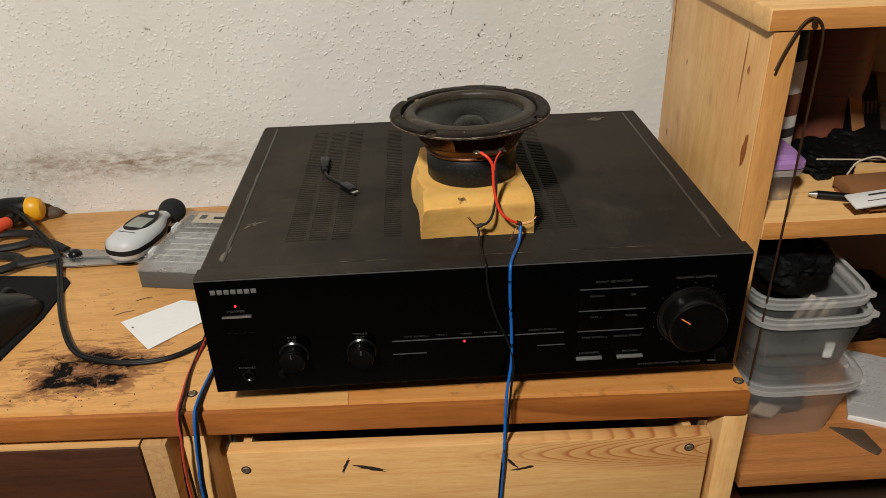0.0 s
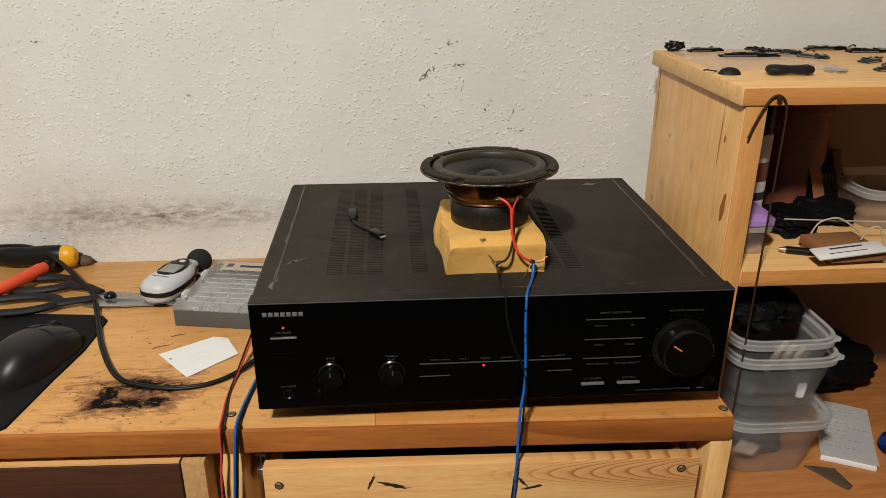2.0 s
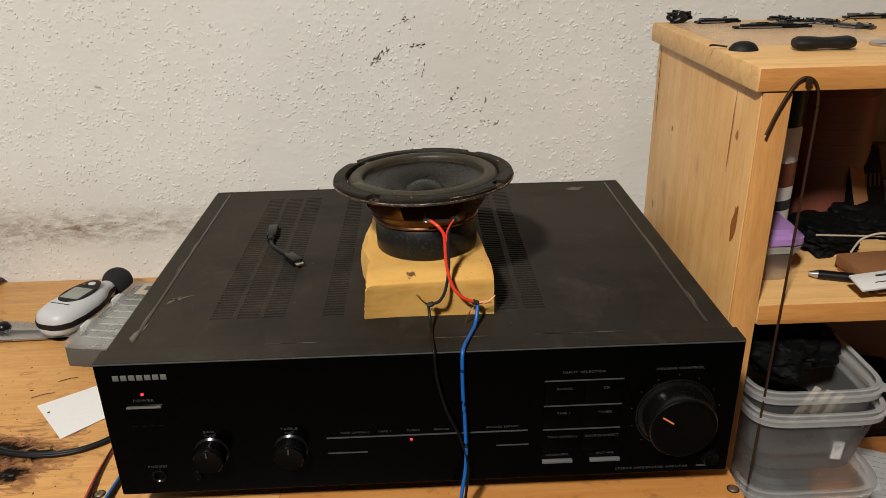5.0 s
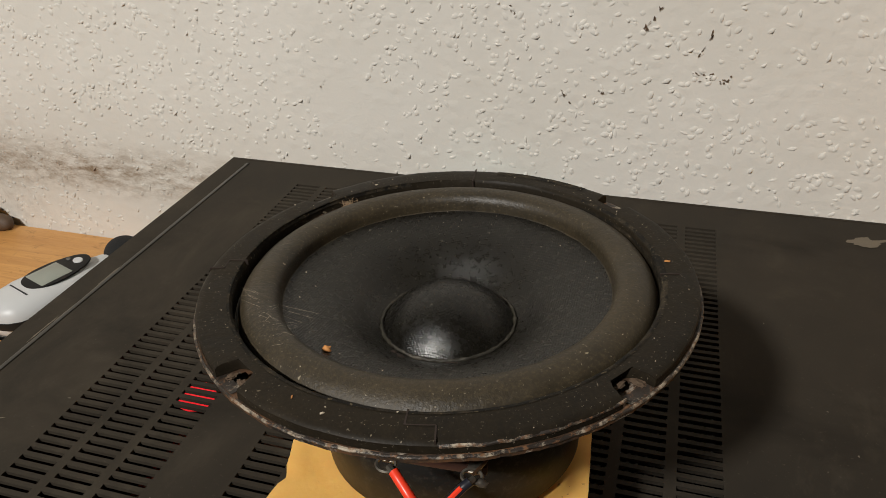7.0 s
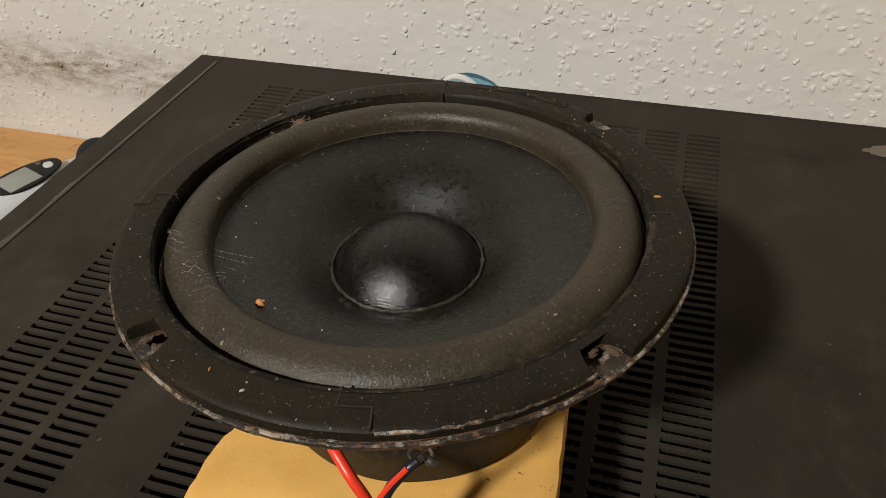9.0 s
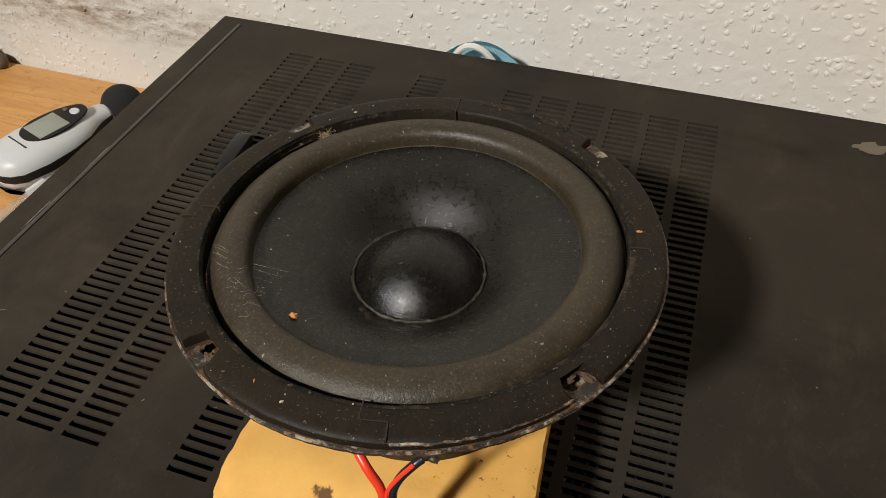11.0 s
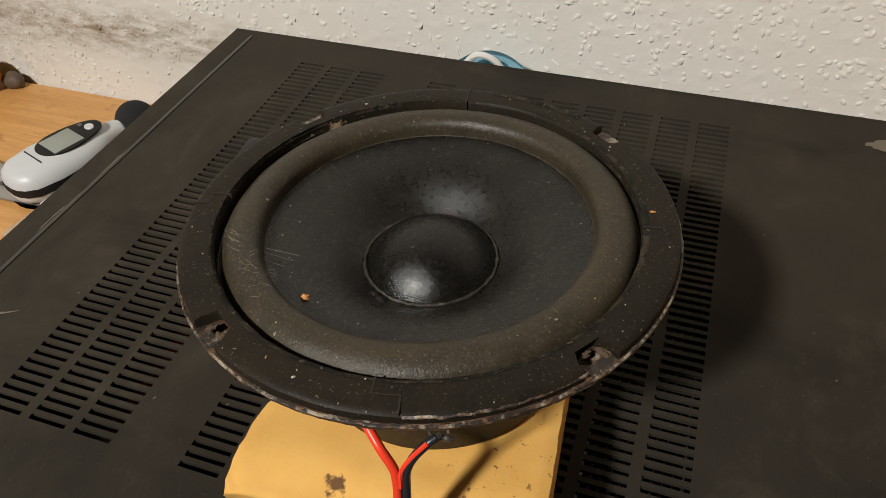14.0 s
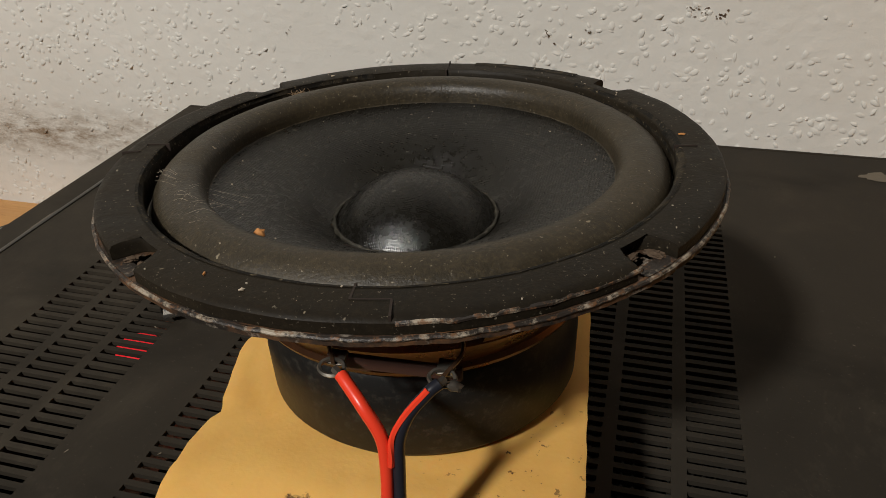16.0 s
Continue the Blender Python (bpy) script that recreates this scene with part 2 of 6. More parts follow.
def arched(n, color):
    """Nested arches of late wood where the board was cut flat through the heart."""
    sep = n.tree.nodes.new("ShaderNodeSeparateXYZ")
    n.put(sep.inputs[0], n.at())
    dz = n.math("SUBTRACT", sep.outputs[2], 0.6955)
    bend = n.math("MULTIPLY", n.math("MULTIPLY", dz, dz), 290.0)
    wob = n.math("MULTIPLY", n.math("SUBTRACT", n.noise(22.0, 3, 0.5), 0.5), 0.022)
    f = n.math("ADD", n.math("SUBTRACT", sep.outputs[0], bend), wob)
    lines = n.ramp(n.math("FRACT", n.math("MULTIPLY", f, 52.0)), (0.0, 0.15), (0.60, 0.35), (0.86, 1.0), (1.0, 0.15))
    zone = n.math("MULTIPLY", n.math("DIVIDE", n.math("SUBTRACT", f, -0.03), 0.10, True), 1.0)
    flame = n.ramp(n.noise(9.0, 4, 0.6, n.scaled((1.2, 14, 14), (0.4, 0, 2))), (0.56, 0.0), (0.70, 0.55))
    color = n.mix(flame, color, (0.60, 0.24, 0.07))
    return n.mix(n.math("MULTIPLY", lines, zone), color, (0.38, 0.125, 0.032))


def knotted(n, color):
    """Long warm flames, cloudy sap patches and a few small knots in the board."""
    flame = n.ramp(n.noise(10.0, 4, 0.6, n.scaled((14, 14, 1.5), (0.7, 0.2, 0.3)), 0.5), (0.52, 0.0), (0.68, 0.55))
    color = n.mix(flame, color, (0.60, 0.27, 0.075))
    sap = n.ramp(n.noise(12.0, 4, 0.6), (0.5, 0.0), (0.72, 0.5))
    color = n.mix(sap, color, (0.90, 0.60, 0.27))
    for y, z, r in ((0.215, 0.935, 0.004), (0.300, 0.885, 0.004)):
        color = n.mix(n.math("MULTIPLY", near(n, y, z, r, 1.9 * r, (1, 2), soft=0.9), 0.5), color, (0.36, 0.15, 0.05))
    return color


M_DESK = wood("desk pine, oiled", (0.71, 0.383, 0.124), (0.47, 0.215, 0.060), "x", 0.7, 0.40, stain=scorched)
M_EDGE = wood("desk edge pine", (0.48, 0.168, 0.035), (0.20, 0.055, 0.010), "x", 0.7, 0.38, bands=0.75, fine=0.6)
M_PINE = wood("cabinet pine", (0.80, 0.475, 0.185), (0.55, 0.265, 0.078), "z", 0.38, 0.42, bands=0.28, fine=0.55, stain=knotted)
M_PINE_LIP = wood("cabinet edge pine", (0.72, 0.36, 0.115), (0.46, 0.19, 0.050), "z", 0.6, 0.42, bands=0.3)
M_BOARDEDGE = wood("board edge pine", (0.70, 0.325, 0.090), (0.42, 0.155, 0.036), "x", 0.6, 0.42, bands=0.6)
M_REDPINE = wood("reddish shelf pine", (0.50, 0.205, 0.060), (0.27, 0.090, 0.022), "x", 0.9, 0.45)
M_PINE_X = wood("cabinet pine boards", (0.86, 0.540, 0.225), (0.60, 0.310, 0.095), "x", 0.9, 0.45)
M_DRAWER = wood("pale pine", (0.80, 0.50, 0.20), (0.55, 0.25, 0.075), "x", 0.55, 0.45, bands=0.35, stain=arched)
M_END = wood("pine end grain", (0.60, 0.37, 0.16), (0.38, 0.19, 0.07), "y", 2.4, 0.6, bands=0.8)
M_DARKWOOD = wood("dark stained board", (0.080, 0.026, 0.009), (0.030, 0.009, 0.004), "x", 0.8, 0.5)
# shade inside desk and cabinet is put into this colour; dull scraps share it
M_SHADOWWOOD = wood("brown board darkened for shade", (0.11, 0.068, 0.04), (0.055, 0.034, 0.02), "x", 0.8, 0.6)
M_SPLINTER = plastic("dark torn knots", (0.022, 0.012, 0.007), 0.7)


def wall_paint():
    """White woodchip paper with a rubbed, dirty band above the desk."""
    n = Nodes("white woodchip paper")
    grit = n.noise(210.0, 5, 0.65)
    chips = n.node("ShaderNodeTexVoronoi", "Distance", {"feature": "SMOOTH_F1"}, Vector=n.scaled((70, 70, 95), turn=(0.3, 0.6, 0.2)), Scale=1.0, Smoothness=0.4)
    color = n.mix(n.ramp(n.noise(7.0, 4, 0.6), (0.35, 0.0), (0.7, 0.5)), (0.75, 0.725, 0.67), (0.66, 0.625, 0.555))
    band = n.math("MULTIPLY", near(n, -0.42, 0.812, 0.17, 0.017, (0, 2), soft=0.8), n.ramp(n.noise(70.0, 8, 0.8, n.scaled((0.5, 1, 1.4))), (0.42, 0.0), (0.62, 1.0)))
    color = n.mix(n.math("MULTIPLY", band, 0.95), color, (0.19, 0.115, 0.050))
    rub = n.math("MULTIPLY", near(n, -0.54, 0.80, 0.055, 0.05, (0, 2), soft=0.8), n.ramp(n.noise(80.0, 8, 0.8), (0.44, 0.0), (0.64, 1.0)))
    color = n.mix(n.math("MULTIPLY", rub, 0.45), color, (0.20, 0.14, 0.085))
    grey = n.math("MULTIPLY", near(n, -0.47, 0.80, 0.20, 0.055, (0, 2), soft=0.9), 0.24)
    color = n.mix(grey, color, (0.33, 0.28, 0.22))
    speck = n.ramp(n.noise(95.0, 3, 0.8), (0.735, 0.0), (0.79, 0.6))
    color = n.mix(speck, color, (0.25, 0.19, 0.12))
    relief = n.bump(grit, 0.35, 0.0012)
    relief = n.bump(n.ramp(chips, (0.0, 1.0), (0.45, 0.0)), 0.16, 0.002, relief)
    return n.done(color, 0.9, 0.0, relief)


M_WALL = wall_paint()
M_SCUFF = plastic("brown scuffs", (0.13, 0.088, 0.058), 0.9)
M_ROOM = plastic("dark paint for unseen room", (0.12, 0.112, 0.10), 0.9)
M_FLOOR = wood("floor boards", (0.10, 0.06, 0.035), (0.06, 0.035, 0.02), "y", 0.8, 0.5)


def cover_paint():
    """Dark lid paint with cloudy brown dust beside the slots, thickened where more light falls, fingermarks and lint.
    """
    n = Nodes("dusty dark amplifier paint")
    wide = n.noise(5.0, 6, 0.62)
    cloud = n.noise(26.0, 7, 0.7, n.scaled((1, 0.6, 1), turn=(0, 0, 0.4)), 0.4)
    fine = n.noise(800.0, 3, 0.6)
    color = n.mix(n.ramp(wide, (0.3, 0.0), (0.72, 1.0)), (0.0225, 0.0196, 0.0158), (0.0385, 0.0328, 0.0255))
    # dust plus painted-in light: paler on the left, weaker patch back right
    dust = n.math("MULTIPLY", n.math("MAXIMUM", near(n, -0.185, 0.16, 0.085, 0.21, soft=0.9), n.math("MULTIPLY", near(n, 0.12, 0.29, 0.10, 0.08, soft=0.95), 0.6)), n.ramp(cloud, (0.36, 0.1), (0.66, 1.0)))
    color = n.mix(n.math("MULTIPLY", dust, 0.5), color, (0.080, 0.065, 0.047))
    smear = n.ramp(cloud, (0.54, 0.0), (0.70, 0.65))
    color = n.mix(smear, color, (0.056, 0.048, 0.036))
    clean = n.ramp(n.noise(11.0, 5, 0.65, n.scaled((0.6, 1.2, 1), (4, 2, 0))), (0.52, 0.0), (0.68, 0.6))
    color = n.mix(clean, color, (0.0140, 0.0122, 0.0100))
    grit = n.ramp(n.noise(700.0, 2, 0.7), (0.66, 0.0), (0.74, 0.5))
    color = n.mix(grit, color, (0.065, 0.055, 0.042))
    speck = n.ramp(n.noise(330.0, 3, 0.8), (0.72, 0.0), (0.78, 0.6))
    color = n.mix(speck, color, (0.17, 0.15, 0.12))
    return n.done(color, n.ramp(cloud, (0.3, 0.40), (0.75, 0.58)), 0.0, n.bump(fine, 0.06, 0.0003), Specular_IOR_Level=0.03)


M_COVER = cover_paint()
M_RIDGE = plastic("worn ridge paint", (0.045, 0.041, 0.034), 0.38, 500, vary=0.6)
M_SCRATCH = plastic("rubbed bare paint", (0.15, 0.125, 0.09), 0.7, 500, bump=0.3)
M_PANEL = plastic("gloss black panel", (0.0010, 0.0010, 0.0010), 0.12, 1200, bump=0.01, vary=0.1, Specular_IOR_Level=0.11)
M_KNOB = plastic("black knob", (0.0016, 0.0016, 0.0016), 0.14, 1200, bump=0.01, Specular_IOR_Level=0.28)
# paler than the knob face: dust, with the lit side painted in too
M_KNOBSIDE = plastic("dusty lit knob side", (0.0034, 0.0034, 0.0032), 0.24, 700, dust=0.22, bump=0.05, vary=0.9, dust_color=(0.05, 0.048, 0.044), Specular_IOR_Level=0.5)
M_SILVER = plastic("silver trim", (0.55, 0.53, 0.50), 0.35, 900, metal=0.85)
M_PRINT = plastic("grey print", (0.13, 0.127, 0.12), 0.6)
M_PRINT_DIM = plastic("dim print", (0.055, 0.054, 0.051), 0.6)
M_LINE = plastic("grey trim line", (0.070, 0.069, 0.066), 0.4)
M_RUBBER = plastic("black rubber", (0.0065, 0.0062, 0.006), 0.6, 700, Specular_IOR_Level=0.35)
M_BLACK = plastic("black plastic", (0.0048, 0.0048, 0.0048), 0.36, 700, Specular_IOR_Level=0.3)


def glow(name, color, strength):
    n = Nodes(name)
    return n.done(color, 0.4, 0.0, Emission_Color=color, Emission_Strength=strength)


M_LED = glow("red indicator", (1.0, 0.02, 0.03), 3.5)
M_LED_IN = glow("red pilot lamp", (1.0, 0.02, 0.03), 0.8)
M_POINTER = plastic("orange pointer", (0.85, 0.25, 0.08), 0.5)


def dusty(name, base, rough, dust, dust_color=(0.16, 0.135, 0.095), specks=0.6, weave=0.0, gloss=0.3, grain=0.3, relief_depth=0.0002):
    """Black rubber or cloth under uneven dust, with fine grain and pale flecks."""
    n = Nodes(name)
    wide = n.noise(34.0, 7, 0.72, None, 0.4)
    color = n.mix(n.ramp(wide, (0.35, 0.1 * dust), (0.75, dust)), base, dust_color)
    powder = n.ramp(n.noise(950.0, 4, 0.8), (0.48, 0.0), (0.70, grain))
    color = n.mix(powder, color, dust_color)
    grains = n.ramp(n.noise(1300.0, 2, 0.7), (0.66, 0.0), (0.72, specks))
    color = n.mix(grains, color, (0.20, 0.17, 0.125))
    flakes = n.ramp(n.noise(420.0, 2, 0.6), (0.73, 0.0), (0.76, specks))
    color = n.mix(flakes, color, (0.30, 0.25, 0.17))
    relief = n.bump(n.noise(1500.0, 3, 0.6), 0.3, relief_depth, n.bump(wide, 0.3, 0.0003 if weave else 0.0012))
    if weave:
        w1 = n.node("ShaderNodeTexWave", 1, {"wave_type": "BANDS", "bands_direction": "X"}, Vector=n.at(), Scale=weave, Distortion=1.2, Detail=1.0)
        w2 = n.node("ShaderNodeTexWave", 1, {"wave_type": "BANDS", "bands_direction": "Y"}, Vector=n.at(), Scale=weave, Distortion=1.2, Detail=1.0)
        loose = n.ramp(n.noise(520.0, 3, 0.8), (0.38, 0.0), (0.66, 1.0))
        relief = n.bump(n.math("MULTIPLY", n.math("MULTIPLY", w1, w2), loose), 0.9, 0.00012, n.bump(n.noise(1900.0, 2, 0.6), 0.9, 0.00020, relief))
    return n.done(color, n.ramp(wide, (0.3, rough), (0.75, min(1.0, rough + (0.12 if weave else 0.3)))), 0.0, relief, Specular_IOR_Level=gloss)


def woven(name, base, threads, rough, gloss, depth):
    """Doped black cloth: crossed threads that catch the lamp as fine glints, with a few pale flecks."""
    n = Nodes(name)
    wide = n.noise(40.0, 6, 0.7)
    color = n.mix(n.ramp(wide, (0.40, 0.0), (0.72, 0.35)), base, (0.030, 0.027, 0.019))
    flecks = n.ramp(n.noise(900.0, 2, 0.7), (0.685, 0.0), (0.73, 0.55))
    color = n.mix(flecks, color, (0.16, 0.145, 0.115))
    w1 = n.node("ShaderNodeTexWave", 1, {"wave_type": "BANDS", "bands_direction": "X"}, Vector=n.at(), Scale=threads, Distortion=1.0, Detail=1.0)
    w2 = n.node("ShaderNodeTexWave", 1, {"wave_type": "BANDS", "bands_direction": "Y"}, Vector=n.at(), Scale=threads, Distortion=1.0, Detail=1.0)
    beads = n.node("ShaderNodeTexVoronoi", "Distance", None, Vector=n.at(), Scale=1500.0, Randomness=1.0)
    height = n.math("ADD", n.math("MULTIPLY", n.math("MULTIPLY", w1, w2), 0.7), n.math("MULTIPLY", beads, 0.7))
    relief = n.bump(height, 1.0, depth, n.bump(n.noise(260.0, 4, 0.7), 0.5, 0.00025))
    return n.done(color, n.ramp(n.noise(600.0, 3, 0.7), (0.35, rough), (0.7, rough + 0.22)), 0.0, relief, Specular_IOR_Level=gloss)


def dust_line():
    """Rubber with a broken line of tan dust."""
    n = Nodes("tan dust on rubber")
    a, b = n.noise(170.0, 6, 0.75), n.noise(900.0, 3, 0.7)
    color = n.mix(n.ramp(a, (0.46, 0.0), (0.66, 0.8)), (0.0085, 0.0072, 0.0053), (0.060, 0.046, 0.028))
    color = n.mix(n.ramp(b, (0.60, 0.0), (0.70, 0.8)), color, (0.19, 0.15, 0.09))
    return n.done(color, 0.75, 0.0, n.bump(b, 0.5, 0.0004), Specular_IOR_Level=0.2)


M_GASKET = dusty("dusty rubber gasket", (0.0086, 0.0069, 0.0047), 0.42, 0.34, (0.056, 0.041, 0.023), 0.7, gloss=0.14, grain=0.20)
M_DUSTLINE = dust_line()
M_SURROUND = dusty("dusty rubber surround", (0.0150, 0.0120, 0.0072), 0.36, 0.36, (0.110, 0.080, 0.041), 0.9, gloss=0.40, grain=0.42, relief_depth=0.0005)
M_CONE = woven("black woven cone", (0.0066, 0.0056, 0.0040), 480.0, 0.22, 0.44, 0.00008)
M_DOME = woven("black doped dome", (0.0036, 0.0031, 0.0023), 720.0, 0.18, 0.42, 0.00005)
M_BEAD = plastic("old glue bead", (0.020, 0.017, 0.010), 0.6, 700, dust=0.5, bump=0.4, vary=0.9)
M_MAGNET = plastic("black magnet sleeve", (0.009, 0.0088, 0.0084), 0.42, 500, dust=0.15, Specular_IOR_Level=0.3)


def rusty(name, metal_color, share):
    n = Nodes(name)
    a = n.noise(95.0, 6, 0.75)
    b = n.noise(240.0, 5, 0.7)
    color = n.mix(n.ramp(a, (0.42, 0.0), (0.58, share)), metal_color, (0.16, 0.070, 0.024))
    color = n.mix(n.ramp(b, (0.56, 0.0), (0.66, 0.9)), color, (0.42, 0.36, 0.29))
    return n.done(color, 0.55, n.ramp(a, (0.4, 0.7), (0.6, 0.05)), n.bump(b, 0.5, 0.0006))


M_RIM = rusty("dark chipped steel rim", (0.045, 0.038, 0.032), 0.75)


def bare_edge():
    """Rubbed edge of the rim: pale bare metal broken by black paint and rust."""
    n = Nodes("rubbed bare edge")
    a = n.noise(130.0, 7, 0.8)
    b = n.noise(420.0, 4, 0.75)
    color = n.mix(n.ramp(a, (0.50, 0.0), (0.60, 1.0)), (0.024, 0.018, 0.014), (0.36, 0.30, 0.225))
    color = n.mix(n.ramp(b, (0.52, 0.0), (0.62, 0.8)), color, (0.19, 0.090, 0.040))
    return n.done(color, 0.5, 0.0, n.bump(b, 0.5, 0.0005))


M_BARE = bare_edge()
def lacquer():
    """Thin dark brown lacquer over steel, worn unevenly."""
    n = Nodes("dark brown lacquered steel")
    a = n.noise(60.0, 5, 0.7)
    color = n.mix(n.ramp(a, (0.35, 0.0), (0.68, 1.0)), (0.17, 0.070, 0.028), (0.050, 0.024, 0.013))
    return n.done(color, n.ramp(a, (0.3, 0.22), (0.7, 0.40)), 0.8, n.bump(n.noise(300.0, 4, 0.7), 0.25, 0.0004))


M_BASKET = lacquer()
M_SPIDER = plastic("orange spider cloth", (0.50, 0.20, 0.035), 0.8, 600, bump=0.4)
M_COPPER = plastic("bare copper strand", (0.45, 0.20, 0.10), 0.35, 800, metal=0.9)
M_TIN = plastic("tinned terminal", (0.20, 0.18, 0.15), 0.35, 800, metal=0.8, vary=0.6)
M_BROWNBOARD = plastic("brown fibre board", (0.16, 0.075, 0.040), 0.7)
M_STRIP = plastic("dark red-brown fibre strip", (0.060, 0.026, 0.017), 0.6)


def foam_skin():
    n = Nodes("yellow foam")
    pores = n.node("ShaderNodeTexVoronoi", "Distance", None, Vector=n.at(), Scale=850.0)
    color = n.mix(n.ramp(n.noise(24.0, 5, 0.65), (0.35, 0.0), (0.72, 0.75)), (0.76, 0.445, 0.118), (0.60, 0.295, 0.058))
    color = n.mix(n.ramp(n.noise(520.0, 3, 0.7), (0.70, 0.0), (0.76, 0.55)), color, (0.12, 0.06, 0.02))
    hole = n.math("MAXIMUM", near(n, -0.007, 0.050, 0.0038, 0.0030, soft=0.6), near(n, 0.036, 0.052, 0.0040, 0.0050, soft=0.9))
    hole = n.math("MULTIPLY", hole, near(n, -0.015, 0.918, 0.03, 0.006, (0, 2), soft=0.4))
    torn = n.math("ADD", n.math("MULTIPLY", hole, 0.45), n.math("MULTIPLY", n.noise(330.0, 4, 0.75), 0.6))
    hole = n.ramp(torn, (0.44, 0.0), (0.52, 0.92))
    color = n.mix(hole, color, (0.085, 0.030, 0.010))
    pits = n.math("MULTIPLY", near(n, 0.036, 0.070, 0.016, 0.030, soft=0.8), n.ramp(n.noise(360.0, 3, 0.7), (0.655, 0.0), (0.69, 0.9)))
    color = n.mix(pits, color, (0.075, 0.026, 0.008))
    return n.done(color, 0.85, 0.0, n.bump(n.noise(900.0, 3, 0.7), 0.10, 0.0003, n.bump(pores, 0.10, 0.0002)), Subsurface_Weight=0.25, Subsurface_Radius=(0.006, 0.003, 0.001), Subsurface_Scale=0.5)


M_FOAM = foam_skin()
M_CRUMB = plastic("orange crumb", (0.55, 0.24, 0.07), 0.8)
M_FLUFF = plastic("dust fluff", (0.30, 0.205, 0.12), 0.9)
M_RESIDUE = plastic("old brown glue", (0.10, 0.064, 0.038), 0.8, 400, bump=0.4, vary=0.8)
M_RED = plastic("red insulation", (0.86, 0.055, 0.022), 0.36, 500)
M_RED_DULL = plastic("red cord", (0.52, 0.055, 0.030), 0.45, 500)
M_BLUE = plastic("blue insulation", (0.008, 0.120, 0.44), 0.36, 500)
M_CORD = plastic("black cord", (0.0048, 0.0046, 0.0044), 0.42, 500, Specular_IOR_Level=0.28)
M_NAVY = plastic("dark insulation", (0.016, 0.017, 0.024), 0.36, 500)
M_TAPE = plastic("heat shrink", (0.020, 0.016, 0.014), 0.5, 500)
M_WHITE = plastic("white card", (0.72, 0.70, 0.66), 0.7, 300, vary=0.12)
M_PAPER = plastic("white paper", (0.78, 0.77, 0.74), 0.8, 200, bump=0.12, vary=0.10)
M_INK = plastic("black ink", (0.03, 0.03, 0.035), 0.7)
M_INK_PALE = plastic("pale ink", (0.42, 0.42, 0.42), 0.7)
M_METER = plastic("light grey casing", (0.56, 0.57, 0.57), 0.38, 700, vary=0.15)
M_LCD = plastic("grey display", (0.27, 0.29, 0.25), 0.15, 500)
M_FOAMBALL = plastic("black foam windshield", (0.012, 0.012, 0.012), 0.95, 900, bump=0.9)
M_CASE = plastic("grey plastic base", (0.088, 0.085, 0.078), 0.5, 500)
M_BACK = plastic("grey brown back board", (0.25, 0.185, 0.13), 0.8, 200)
M_SCREW = plastic("dull brass screw", (0.22, 0.165, 0.10), 0.45, 500, metal=0.6)
M_STEEL = plastic("brushed steel", (0.52, 0.51, 0.49), 0.3, 500, metal=0.95, vary=0.4)
M_ZINC = plastic("zinc steel", (0.30, 0.31, 0.32), 0.35, 300, metal=0.9, vary=0.5)
M_YELLOW = plastic("yellow grip", (0.82, 0.40, 0.012), 0.4, 500)
M_REDGRIP = plastic("red grip", (0.72, 0.075, 0.02), 0.4, 500)
M_PAD = plastic("black cloth pad", (0.0065, 0.0065, 0.007), 0.9, 1500, bump=0.5, Specular_IOR_Level=0.2)
M_MOUSE = plastic("black mouse shell", (0.009, 0.009, 0.009), 0.40, 1500, bump=0.1, Specular_IOR_Level=0.4)
M_PURPLE = plastic("purple lid", (0.40, 0.22, 0.50), 0.45, 400)
M_PAINTRED = plastic("dark red tin", (0.17, 0.050, 0.029), 0.4, 400, vary=0.5)
M_LABEL = plastic("cream label", (0.50, 0.42, 0.32), 0.6, 400, vary=0.3)
M_BAG = plastic("black bag", (0.0022, 0.0022, 0.0024), 0.65, 300, bump=0.3, Specular_IOR_Level=0.14)
M_CARTON = plastic("brown card", (0.30, 0.13, 0.045), 0.8, 300)
M_MASK = plastic("pale blue cloth", (0.36, 0.62, 0.72), 0.9, 900, bump=0.4)
M_TEAL = plastic("dark teal plastic", (0.045, 0.075, 0.08), 0.5, 400)
M_BLUEFOIL = plastic("blue metal foil", (0.010, 0.075, 0.42), 0.22, 200, metal=0.8)
M_PCB = plastic("grey green electronics", (0.032, 0.034, 0.032), 0.4, 400, vary=0.7)
M_RESIN = plastic("green board", (0.020, 0.045, 0.018), 0.5, 300)
M_BRONZE = plastic("bronze wire", (0.10, 0.055, 0.03), 0.35, 400, metal=0.7)


def clear(name, color, rough, weight, alpha=1.0):
    n = Nodes(name)
    cloud = n.noise(30.0, 4, 0.6)
    return n.done(color, n.ramp(cloud, (0.3, rough), (0.7, rough + 0.15)), 0.0, n.bump(cloud, 0.1, 0.001), Transmission_Weight=weight, IOR=1.12, Alpha=alpha)


M_TUB = clear("cloudy polythene", (0.62, 0.62, 0.60), 0.25, 0.75, 0.36)
M_RIMPLASTIC = clear("cloudy polythene rim", (0.74, 0.73, 0.70), 0.28, 0.4, 0.62)
M_LID = clear("clear lid", (0.64, 0.63, 0.59), 0.2, 0.6, 0.50)
M_SHEET = clear("clear plastic sheet", (0.85, 0.86, 0.86), 0.1, 0.6, 0.45)


